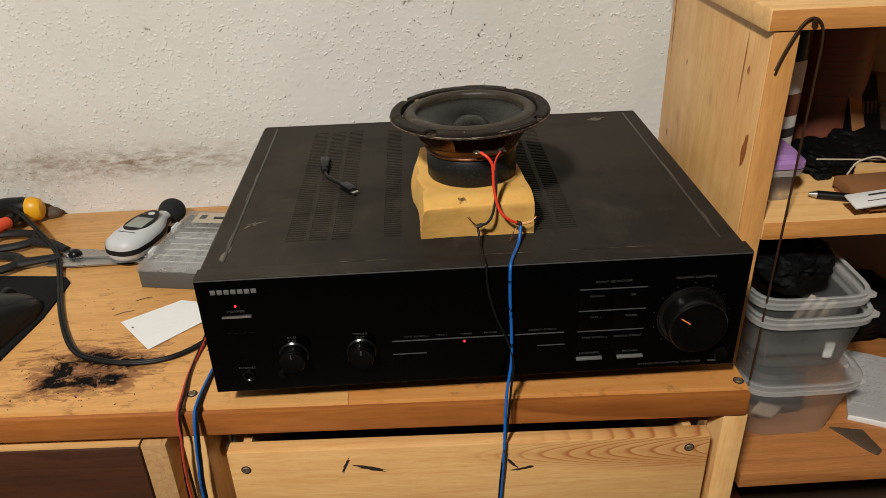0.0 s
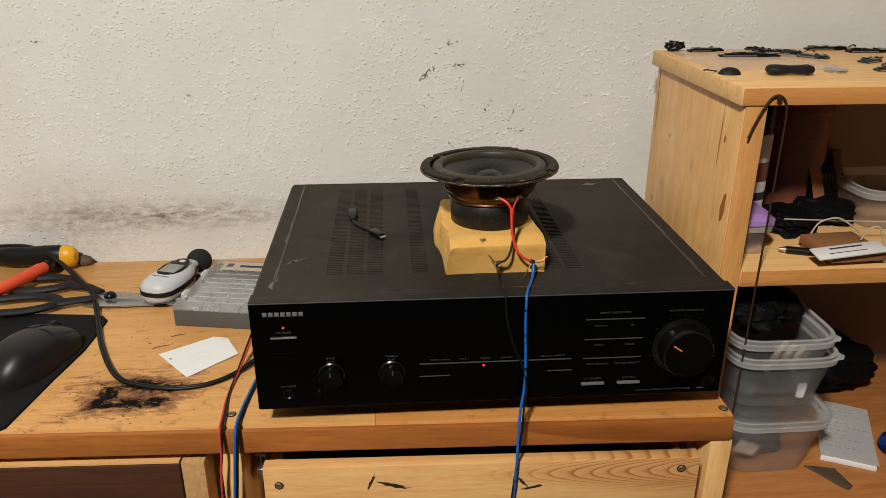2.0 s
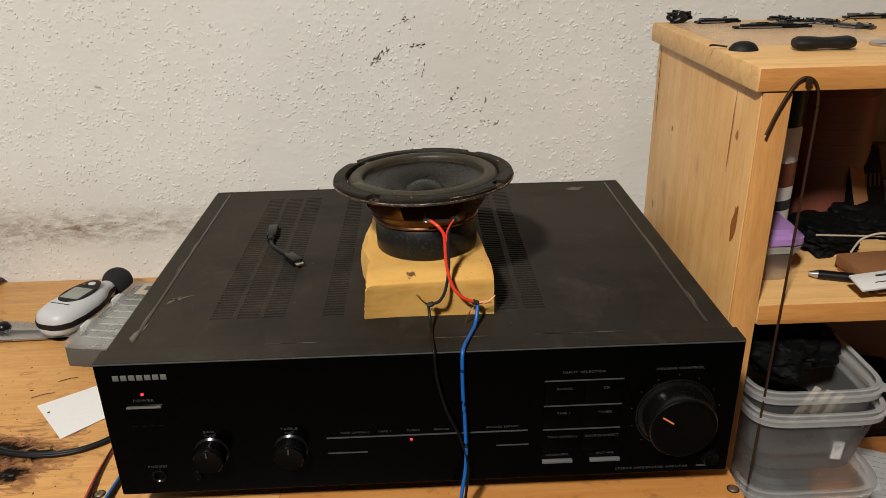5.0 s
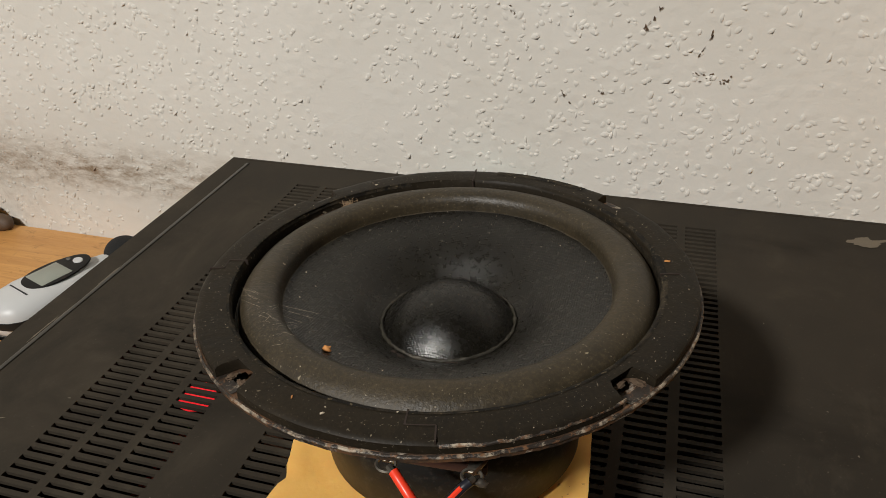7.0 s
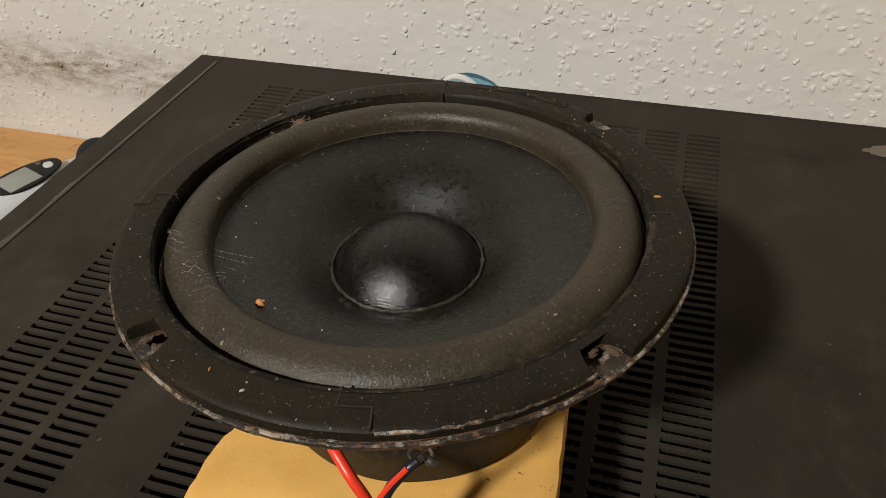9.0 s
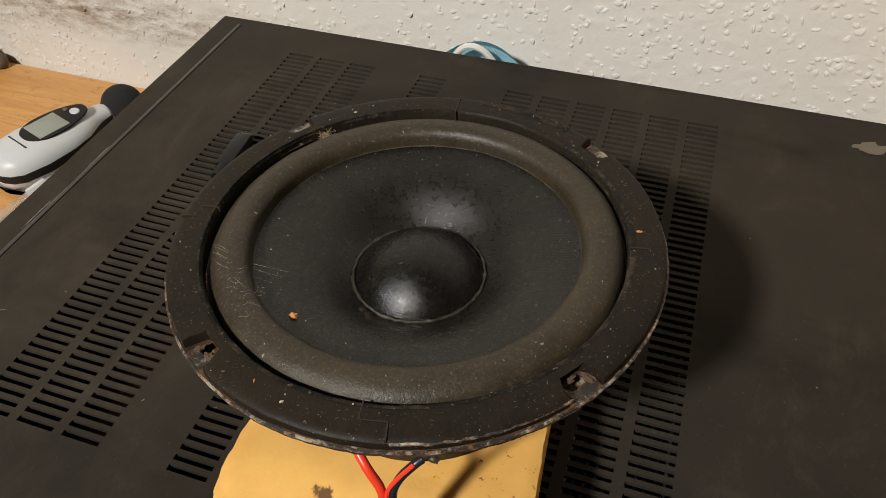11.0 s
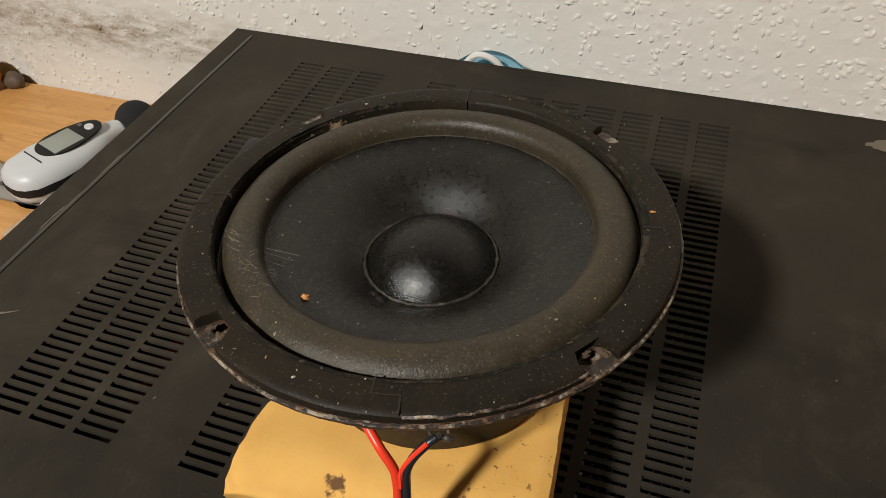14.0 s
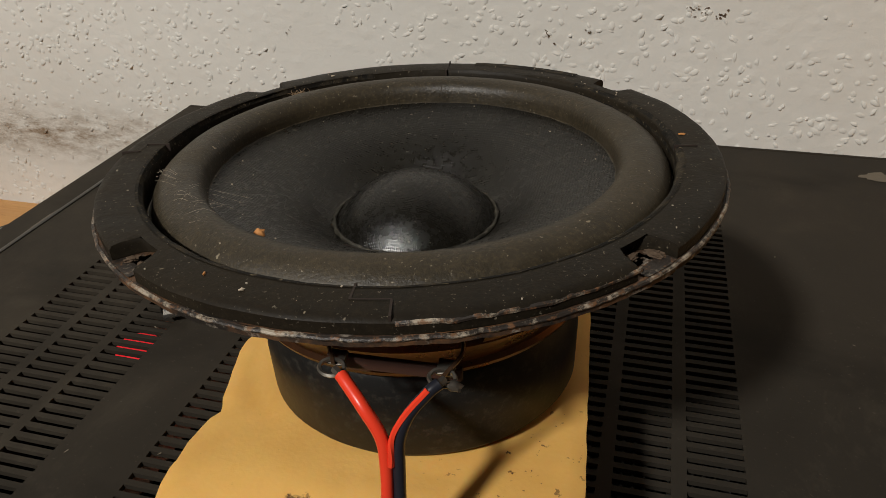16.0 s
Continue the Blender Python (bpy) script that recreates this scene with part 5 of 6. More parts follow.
def front_lead():
    s = thing("amplifier_lead", (0.02, -0.01, 0.80), "blue and black twin lead hanging over the amplifier front", "cable")
    part("blue_core", tube([(0.0398, 0.0387, 0.8945), (0.0392, 0.0355, 0.8890), (0.0375, 0.0300, 0.8830), (0.0345, 0.022, 0.8812), (0.0290, 0.006, 0.8815), (0.0265, -0.0030, 0.8800), (0.0260, -0.0050, 0.870), (0.0262, -0.0055, 0.850), (0.0275, -0.006, 0.820), (0.0275, -0.008, 0.790), (0.0235, -0.014, 0.765), (0.0215, -0.020, 0.740), (0.0205, -0.024, 0.715), (0.0195, -0.024, 0.690), (0.0175, -0.022, 0.64), (0.014, -0.02, 0.5)], 0.00135, 10), M_BLUE, s)
    part("black_core", tube([(0.0048, 0.0389, 0.8940), (0.0054, 0.0355, 0.8885), (0.0060, 0.0290, 0.8830), (0.0062, 0.020, 0.8812), (0.0068, 0.004, 0.8815), (0.0075, -0.0030, 0.8795), (0.0090, -0.0040, 0.860), (0.0150, -0.0050, 0.835), (0.0240, -0.0058, 0.812), (0.0290, -0.0090, 0.790), (0.0265, -0.0150, 0.765), (0.0240, -0.0200, 0.740), (0.0215, -0.0225, 0.718), (0.0185, -0.024, 0.690), (0.0160, -0.022, 0.64), (0.012, -0.02, 0.5)], 0.00105, 10), M_CORD, s)


front_lead()


def side_leads():
    s = thing("rear_lead", (-0.25, 0.03, 0.75), "red and black twin lead over the desk edge", "cable", "leads at the amplifier's side")
    line = [(-0.232, 0.26, 0.785), (-0.238, 0.22, 0.782), (-0.248, 0.165, 0.768), (-0.258, 0.105, 0.7495), (-0.262, 0.060, 0.7478), (-0.260, 0.022, 0.7485), (-0.2595, 0.003, 0.745), (-0.259, -0.003, 0.722), (-0.262, -0.004, 0.690), (-0.263, -0.004, 0.640), (-0.26, -0.003, 0.5)]
    part("red_core", tube(line, 0.00115, 8), M_RED_DULL, s)
    part("black_core", tube([(x + 0.0024 * math.sin(18 * i), y + 0.0008, z + 0.0007 * (i % 2)) for i, (x, y, z) in enumerate(line)], 0.0011, 8), M_CORD, s)
    s = thing("rear_lead", (-0.243, 0.03, 0.75), "blue and black twin lead over the desk edge", "cable", "leads at the amplifier's side")
    line = [(-0.222, 0.22, 0.760), (-0.228, 0.15, 0.750), (-0.238, 0.090, 0.7472), (-0.243, 0.045, 0.7472), (-0.2445, 0.015, 0.7482), (-0.2445, 0.001, 0.744), (-0.246, -0.005, 0.722), (-0.2485, -0.006, 0.695), (-0.2515, -0.006, 0.650), (-0.252, -0.004, 0.5)]
    part("blue_core", tube(line, 0.0013, 8), M_BLUE, s)
    part("black_core", tube([(x + 0.0022, y + 0.0012, z + 0.0002) for x, y, z in line], 0.0014, 8), M_CORD, s)


side_leads()


def mains_cord():
    s = thing("mains_cord", (-0.38, 0.1, DESK), "black flat twin mains cord lying across the desk", "cable")
    line = [(-0.80, 0.40, 0.770), (-0.66, 0.425, 0.772), (-0.595, 0.410, 0.776), (-0.548, 0.375, 0.770), (-0.500, 0.325, 0.760), (-0.474, 0.293, 0.754), (-0.451, 0.240, 0.7485), (-0.427, 0.180, 0.7475), (-0.401, 0.128, 0.7475), (-0.380, 0.099, 0.7475), (-0.357, 0.086, 0.7475), (-0.325, 0.078, 0.7475), (-0.292, 0.081, 0.7475), (-0.266, 0.097, 0.748), (-0.243, 0.125, 0.751), (-0.222, 0.16, 0.76), (-0.21, 0.22, 0.762)]
    for k, shift in enumerate((-1, 1)):
        pts = []
        for i, p in enumerate(line):
            a, b = Vector(line[max(0, i - 1)]), Vector(line[min(len(line) - 1, i + 1)])
            d = (b - a).normalized()
            side = Vector((d.y, -d.x, 0)).normalized()
            pts.append(Vector(p) + side * shift * 0.0015)
        part("core", tube(pts, 0.0017, 10), M_CORD, s)


mains_cord()


# ---- small things on the amplifier ----
def usb_adapter():
    s = thing("adapter_cable", (-0.12, 0.19, TOP), "short black adapter cable lying on the amplifier", "cable")
    m = Matrix.Translation((-0.1365, 0.217, TOP + 0.0035)) @ Matrix.Rotation(radians(4), 4, "Z")
    sock = part("socket", box(-0.0042, 0.0042, -0.013, 0.013, -0.0030, 0.0030, 0.0012, None, m), M_BLACK, s)
    part("mouth", box(-0.0032, 0.0032, 0.0138, 0.0146, -0.0016, 0.0016, 0.0004, None, m), M_CASE, sock)
    part("sleeve", tube([(-0.1358, 0.205, TOP + 0.0034), (-0.1352, 0.197, TOP + 0.0032)], 0.0032, 10, 4), M_RUBBER, s)
    part("cord", tube([(-0.1352, 0.200, TOP + 0.0032), (-0.1325, 0.188, TOP + 0.003), (-0.1260, 0.177, TOP + 0.003), (-0.1185, 0.167, TOP + 0.0033), (-0.1140, 0.161, TOP + 0.004)], 0.0019, 8), M_CORD, s)
    m = Matrix.Translation((-0.1085, 0.1535, TOP + 0.0035)) @ Matrix.Rotation(radians(33), 4, "Z")
    plug = part("plug", box(-0.0044, 0.0044, -0.0095, 0.0095, -0.0031, 0.0031, 0.0012, None, m), M_BLACK, s)
    part("metal_tip", box(-0.0034, 0.0034, -0.0145, -0.0093, -0.0010, 0.0010, 0.0004, None, m), M_STEEL, plug)


usb_adapter()


def face_mask():
    s = thing("face_mask", (-0.06, 0.385, 0.80), "pale blue cloth mask stuffed behind the amplifier", "mask")
    bm = bmesh.new()
    n = 14
    g = []
    for i in range(n + 1):
        row = []
        for j in range(n + 1):
            u, v = i / n - 0.5, j / n
            x = -0.055 + 0.075 * u
            y = 0.392 + 0.022 * (1 - 4 * u * u) * math.sin(v * 2.6) * 0.7 + 0.003 * math.sin(v * 22)
            z = 0.775 + 0.082 * v * (1 - 1.1 * u * u) - 0.012 * u
            row.append(bm.verts.new((x, y, z)))
        g.append(row)
    for i in range(n):
        for j in range(n):
            bm.faces.new((g[i][j], g[i + 1][j], g[i + 1][j + 1], g[i][j + 1]))
    bmesh.ops.solidify(bm, geom=bm.faces[:], thickness=0.0012)
    part("cloth", bm, M_MASK, s)
    part("strap", tube([(-0.082, 0.398, 0.826), (-0.078, 0.392, 0.846), (-0.068, 0.390, 0.858), (-0.056, 0.390, 0.856), (-0.046, 0.392, 0.842), (-0.040, 0.395, 0.825)], 0.0022, 8), M_WHITE, s)
    part("filter", ball(Matrix.Translation((-0.063, 0.388, 0.836)) @ Matrix.Diagonal((0.013, 0.008, 0.017, 1))), M_TEAL, s)


face_mask()


# ---- things on the desk ----
def note():
    s = thing("paper_note", (-0.31, 0.14, DESK), "blank white paper note with a folded corner", "paper")
    bm = bmesh.new()
    pts = [(-0.355, 0.151), (-0.3125, 0.1005), (-0.2665, 0.145), (-0.2855, 0.183), (-0.3030, 0.187)]
    outline(pts, DESK + 0.0004, DESK + 0.0007, 0, None, bm)
    for v in bm.verts:
        v.co.z += 0.0022 * max(0, (v.co.x + 0.30) / 0.035) ** 2 * 0.5
    part("sheet", bm, M_PAPER, s)
    part("folded_corner", outline([(-0.3030, 0.1865), (-0.2860, 0.1825), (-0.2885, 0.1785), (-0.2990, 0.1795)], DESK + 0.0012, DESK + 0.0014), M_PAPER, s)
    part("punch_mark", cylinder(0.0012, DESK + 0.0007, DESK + 0.0009, Matrix.Translation((-0.3395, 0.1400, 0)), 10), M_SPLINTER, s)
    for k in range(4):
        t = Matrix.Translation((-0.305, 0.152 - 0.007 * k, DESK + 0.00085)) @ Matrix.Rotation(radians(15), 4, "Z")
        part("faint_line", box(-0.016, 0.012 - 0.003 * (k % 2), -0.0008, 0.0008, 0, 0.0001, 0, None, t), M_PAPER, s)


note()


def parts_case():
    m = Matrix.Translation((-0.3540, 0.2195, DESK)) @ Matrix.Rotation(radians(-10.3), 4, "Z")
    s = thing("parts_case", m @ Vector((0.06, 0.07, 0)), "grey plastic assortment case with a clear lid", "case")
    L, W, H = 0.125, 0.138, 0.027
    bm = bmesh.new()
    box(0, L, 0, 0.0018, 0.0, H - 0.006, 0.0006, bm, m)
    box(0, L, W - 0.0018, W, 0.0, H - 0.006, 0.0006, bm, m)
    box(0, 0.0018, 0.0018, W - 0.0018, 0.0, H - 0.006, 0.0006, bm, m)
    box(L - 0.0018, L, 0.0018, W - 0.0018, 0.0, H - 0.006, 0.0006, bm, m)
    box(0.001, L - 0.001, 0.001, W - 0.001, 0.0, 0.0018, 0, bm, m)
    base = part("base", bm, M_CASE, s)
    for k in range(1, 6):
        part("divider", box(0.002, L - 0.002, 0.006 + 0.017 * k, 0.0072 + 0.017 * k, 0.002, H - 0.008, 0, None, m), M_METER, base)
    for k in range(1, 5):
        part("divider", box(0.025 * k, 0.025 * k + 0.001, 0.004, 0.10, 0.002, H - 0.009, 0, None, m), M_METER, base)
    lid = part("lid", box(-0.001, L + 0.001, -0.001, W + 0.001, H - 0.0065, H, 0.0015, None, m), M_LID, s, "cloudy clear lid")
    for k in range(7):
        part("lid_rib", box(0.014, L - 0.006, 0.012 + 0.0135 * k, 0.0132 + 0.0135 * k, H, H + 0.0006, 0, None, m), M_RIMPLASTIC, lid)
    tag = part("label", box(0.016, L - 0.004, W - 0.032, W - 0.006, H + 0.0002, H + 0.0006, 0, None, m), M_LABEL, lid)
    part("label_print", box(0.040, L - 0.012, W - 0.022, W - 0.016, H + 0.0006, H + 0.0009, 0, None, m), M_INK, tag)
    part("label_print", box(0.022, 0.030, W - 0.022, W - 0.012, H + 0.0006, H + 0.0009, 0, None, m), M_CASE, tag)
    for y in (0.035, 0.095):
        part("latch", box(-0.006, 0.002, y, y + 0.016, 0.008, H - 0.002, 0.0012, None, m), M_METER, s)


parts_case()


def sound_meter():
    s = thing("sound_meter", (-0.375, 0.285, DESK), "white handheld sound level meter with a black foam tip", "sound meter")
    ax = Matrix.Translation((-0.3785, 0.314, DESK + 0.0180)) @ Matrix.Rotation(radians(-19), 4, "Z") @ Matrix.Diagonal((0.94, 0.74, 0.89, 1))
    rings = ((-0.066, 0.005, 0.006), (-0.0645, 0.011, 0.011), (-0.060, 0.0175, 0.0150), (-0.050, 0.0240, 0.0178), (-0.025, 0.0275, 0.019), (0.005, 0.0265, 0.018), (0.028, 0.022, 0.0165), (0.042, 0.0155, 0.0140), (0.052, 0.0115, 0.0115), (0.064, 0.0100, 0.0100), (0.066, 0.006, 0.006))

    def shell(z0, z1, grow):
        bm = bmesh.new()
        rows = []
        n = 36
        for y, w, h in rings:
            row = []
            for k in range(n):
                q = 2 * math.pi * k / n
                c, sn = math.cos(q), math.sin(q)
                x = (w + grow) * math.copysign(abs(c) ** 0.8, c)
                z = max(z0, min(z1, (h + grow) * math.copysign(abs(sn) ** 0.8, sn)))
                row.append(bm.verts.new((x, y * (1 + grow * 8), z)))
            rows.append(row)
        for a, b in zip(rows, rows[1:]):
            for k in range(n):
                bm.faces.new((a[k], a[(k + 1) % n], b[(k + 1) % n], b[k]))
        bm.faces.new(rows[0])
        bm.faces.new(rows[-1])
        bmesh.ops.transform(bm, matrix=ax, verts=bm.verts)
        return bm

    body = part("casing", shell(-0.019, 0.0175, 0.0), M_METER, s)
    part("rubber_band", shell(-0.0035, 0.0035, 0.0008), M_RUBBER, s, "black rubber band")
    part("rubber_foot", shell(-0.0200, -0.0150, 0.0006), M_RUBBER, s)
    pts = [(0.0165 * math.copysign(abs(math.cos(q)) ** 0.8, math.cos(q)) * (1 - 0.18 * math.sin(q)), 0.010 + 0.036 * math.sin(q)) for q in [2 * math.pi * k / 40 for k in range(40)]]
    face = part("dark_face", outline(pts, 0.0166, 0.0181, 0.0005, ax), M_RUBBER, body)
    part("display", box(-0.0125, 0.0125, -0.016, 0.018, 0.0178, 0.0184, 0.0003, None, ax), M_LCD, face)
    part("button", cylinder(0.0048, 0.0175, 0.0192, ax @ Matrix.Translation((0.001, 0.033, 0)), 20, 0.0006), M_METER, face)
    part("button", cylinder(0.0026, 0.0178, 0.0188, ax @ Matrix.Translation((-0.008, 0.029, 0)), 14, 0.0004), M_CASE, face)
    part("small_print", box(-0.012, 0.013, -0.0330, -0.0315, 0.0173, 0.0178, 0, None, ax), M_INK, body)
    neck = part("neck", cylinder(0.0092, 0.060, 0.074, ax @ Matrix.Rotation(radians(-90), 4, "X"), 28, 0.001), M_METER, s)
    part("foam_tip", ball(ax @ Matrix.Translation((0, 0.086, 0.001)) @ Matrix.Diagonal((0.0180, 0.0225, 0.0180, 1)), 40, 24), M_FOAMBALL, s, "black foam windshield")
    return s


sound_meter()


def scissors():
    s = thing("scissors", (-0.47, 0.29, DESK), "large scissors with black plastic handles", "scissors")
    z = DESK + 0.003
    part("blade", outline([(-0.475, 0.302), (-0.462, 0.300), (-0.38, 0.284), (-0.33, 0.268), (-0.38, 0.270), (-0.45, 0.268), (-0.482, 0.274)], z, z + 0.002, 0.0006), M_STEEL, s)
    part("blade", outline([(-0.478, 0.309), (-0.455, 0.307), (-0.37, 0.290), (-0.33, 0.278), (-0.38, 0.281), (-0.46, 0.286)], z + 0.0022, z + 0.0042, 0.0006), M_STEEL, s)
    part("pivot", lathe([(0.0075, 0), (0.0075, 0.002), (0.0055, 0.0052), (0.003, 0.0066), (0, 0.007)], Matrix.Translation((-0.452, 0.291, z + 0.004)), 24), M_BLACK, s)

    def handle(cx, cy, rx, ry, turn_, shank):
        bm = bmesh.new()
        pts = []
        for k in range(25):
            q = 2 * math.pi * k / 24
            u, v = rx * math.cos(q), ry * math.sin(q)
            c, sn = math.cos(radians(turn_)), math.sin(radians(turn_))
            pts.append((cx + u * c - v * sn, cy + u * sn + v * c, z + 0.006))
        tube(pts, 0.0062, 10, 3, bm, 0.75)
        tube(shank, 0.0085, 10, 6, bm, 0.6, lambda t: 1.0 - 0.35 * t)
        part("handle", bm, M_RUBBER, s)

    handle(-0.556, 0.332, 0.042, 0.020, 4, [(-0.518, 0.330, z + 0.006), (-0.49, 0.318, z + 0.006), (-0.467, 0.303, z + 0.005)])
    handle(-0.560, 0.272, 0.050, 0.022, 6, [(-0.515, 0.272, z + 0.006), (-0.49, 0.279, z + 0.006), (-0.468, 0.288, z + 0.005)])


scissors()


def screwdriver():
    s = thing("screwdriver", (-0.58, 0.34, DESK), "screwdriver with a red and black grip", "screwdriver")
    m = Matrix.Translation((-0.5660, 0.3600, 0.762)) @ Matrix.Rotation(radians(-111), 4, "Z") @ Matrix.Rotation(radians(90), 4, "Y")
    part("grip", lathe([(0, -0.012), (0.0075, -0.010), (0.0090, 0.0), (0.0082, 0.02), (0.0088, 0.045), (0.0070, 0.066), (0.0045, 0.075)], m, 24), M_REDGRIP, s)
    part("end_cap", lathe([(0, -0.024), (0.006, -0.023), (0.0082, -0.018), (0.0086, -0.010)], m, 24), M_BLACK, s)
    part("ferrule", lathe([(0.0048, 0.074), (0.0052, 0.080), (0.0050, 0.105), (0.0030, 0.110)], m, 20), M_STEEL, s)
    part("shaft", lathe([(0.0028, 0.108), (0.0028, 0.19), (0.0008, 0.20)], m, 16), M_STEEL, s)


screwdriver()


def knife():
    s = thing("utility_knife", (-0.59, 0.40, DESK), "black and yellow utility knife handle by the wall", "knife")
    ax = Matrix.Translation((-0.531, 0.400, DESK + 0.0190)) @ Matrix.Rotation(radians(176), 4, "Z") @ Matrix.Scale(0.88, 4)
    prof = [(0.0, 0.0), (0.011, 0.001), (0.0165, 0.006), (0.0185, 0.016)]
    m = ax @ Matrix.Diagonal((1, 0.82, 1, 1)) @ Matrix.Rotation(radians(90), 4, "Y")
    part("butt", lathe(prof + [(0.0178, 0.021), (0.0165, 0.022)], m, 32), M_YELLOW, s, "yellow rubber butt")
    part("grip", lathe([(0.0172, 0.0215), (0.0185, 0.028), (0.0180, 0.05), (0.0150, 0.075), (0.0158, 0.10), (0.0125, 0.125), (0.010, 0.13)], m, 32), M_BLACK, s)
    part("collar", lathe([(0.0102, 0.128), (0.0125, 0.132), (0.0118, 0.142), (0.008, 0.144)], m, 24), M_YELLOW, s)
    part("blade_holder", lathe([(0.0075, 0.142), (0.0070, 0.165), (0.0, 0.166)], m, 20), M_STEEL, s)


knife()
# lump added to draw the triangular shadow beside the knife butt
solo("stone_pad", lump(Matrix.Translation((-0.527, 0.414, DESK + 0.006)) @ Matrix.Diagonal((0.011, 0.008, 0.008, 1)), 3, 0.15, 1.5, 2), M_SHADOWWOOD, "small dark lump standing in for a shadow by the wall", "wood scrap")


def mouse_pad():
    pts = [(-0.447, 0.247), (-0.4385, 0.236), (-0.4385, 0.215), (-0.440, 0.165), (-0.450, 0.105), (-0.4615, 0.022), (-0.468, 0.018), (-0.70, 0.03), (-0.70, 0.262), (-0.57, 0.262), (-0.46, 0.2505)]
    solo("mouse_pad", outline(pts, DESK, DESK + 0.003, 0.0012), M_PAD, "black cloth mouse pad on the desk", "mouse pad")


mouse_pad()


def mouse():
    s = thing("computer_mouse", (-0.48, 0.14, DESK + 0.003), "black computer mouse on the pad", "mouse")
    ax = Matrix.Translation((-0.482, 0.140, DESK + 0.003)) @ Matrix.Rotation(radians(-17), 4, "Z")

    def hull(y0, y1, x0, x1, lift=0.0, n=26):
        bm = bmesh.new()
        g = []
        for i in range(n + 1):
            v = y0 + (y1 - y0) * i / n
            row = []
            for j in range(n + 1):
                u = x0 + (x1 - x0) * j / n
                # superellipse plan, humped profile
                half = 0.0335 * (1 - abs(v) ** 2.6) ** 0.5 * (1 - 0.10 * math.exp(-((v - 0.1) / 0.35) ** 2))
                h = 0.0385 * (1 - 0.55 * ((v + 0.18) ** 2)) * max(0.0, 1 - abs(v) ** 5) ** 0.5
                z = (h + lift) * max(0.0, 1 - abs(u) ** 3.2) ** 0.55
                row.append(bm.verts.new((u * half, v * 0.063, max(z, 0.0))))
            g.append(row)
        for i in range(n):
            for j in range(n):
                bm.faces.new((g[i][j], g[i + 1][j], g[i + 1][j + 1], g[i][j + 1]))
        bmesh.ops.remove_doubles(bm, verts=bm.verts, dist=1e-6)
        bmesh.ops.transform(bm, matrix=ax, verts=bm.verts)
        return bm

    part("shell", hull(-1, 1, -1, 1), M_MOUSE, s)
    part("left_button", hull(0.15, 0.97, -0.72, -0.10, 0.0009), M_MOUSE, s)
    part("right_button", hull(0.15, 0.97, 0.10, 0.72, 0.0009), M_MOUSE, s)
    part("side_grip", hull(-0.75, 0.75, 0.90, 0.985, 0.0012), M_RUBBER, s)
    wheel = ax @ Matrix.Translation((0, 0.034, 0.0215)) @ Matrix.Rotation(radians(90), 4, "Y")
    part("wheel", cylinder(0.0105, -0.0032, 0.0032, wheel, 28, 0.001), M_RUBBER, s)


mouse()


def debris():
    """Soot crumbs, splinters and bits round the burnt patch."""
    rng = random.Random(21)
    bm = bmesh.new()
    for k in range(250):
        if k < 190:
            x, y = -0.360 + rng.gauss(0, 0.034), 0.064 + rng.gauss(0, 0.020)
        else:
            x, y = rng.uniform(-0.43, -0.24), rng.uniform(0.03, 0.26)
        if y < front(x) + 0.008 or (x < -0.437):
            continue
        q = min(0.0009, abs(rng.gauss(0.0001, 0.00028)) + 0.00012)
        own = Matrix.Translation((x, y, DESK + q * 0.3)) @ Matrix.Rotation(rng.uniform(0, 3), 4, "Z") @ Matrix.Diagonal((q * rng.uniform(0.8, 2.4), q, q * 0.7, 1))
        b2 = bmesh.new()
        bmesh.ops.create_icosphere(b2, subdivisions=1, radius=1, matrix=own)
        merge(bm, b2)
    solo("soot_crumbs", bm, M_SPLINTER, "black soot crumbs scattered on the desk", "debris", kind="stuff")
    for x0, y0, x1, y1 in ((-0.352, 0.190, -0.336, 0.197), (-0.366, 0.164, -0.348, 0.172), (-0.385, 0.060, -0.360, 0.066)):
        solo("splinter", tube([(x0, y0, DESK + 0.0009), ((x0 + x1) / 2, (y0 + y1) / 2 + 0.001, DESK + 0.0011), (x1, y1, DESK + 0.0006)], 0.0004, 5, 3), M_BROWNBOARD, "thin dark wood splinter on the desk", "splinter", "splinters")


debris()


# ---- things on and in the cabinet ----
def hook():
    s = thing("wire_hook", (CAB_X + 0.036, CAB_Y - 0.003, 0.85), "long bent bronze wire hook hanging on a nail", "wire hook")
    y = CAB_Y - 0.004
    part("wire", tube([(0.2585, y - 0.002, 0.994), (0.2645, y, 1.008), (0.2715, y, 1.024), (0.2780, y, 1.0335), (0.2850, y, 1.0352), (0.2915, y, 1.0300), (0.2945, y, 1.018), (0.2950, y, 0.99), (0.2950, y, 0.90), (0.2945, y, 0.80), (0.2940, y, 0.70), (0.2935, y, 0.60)], 0.0011, 8, 6), M_BRONZE, s)
    m = Matrix.Translation((0.2845, CAB_Y, 1.0325)) @ Matrix.Rotation(radians(90), 4, "X")
    part("nail", lathe([(0.001, -0.004), (0.001, 0.005), (0.0028, 0.0055), (0.0026, 0.0065), (0, 0.0067)], m, 14), M_BRONZE, s)


hook()


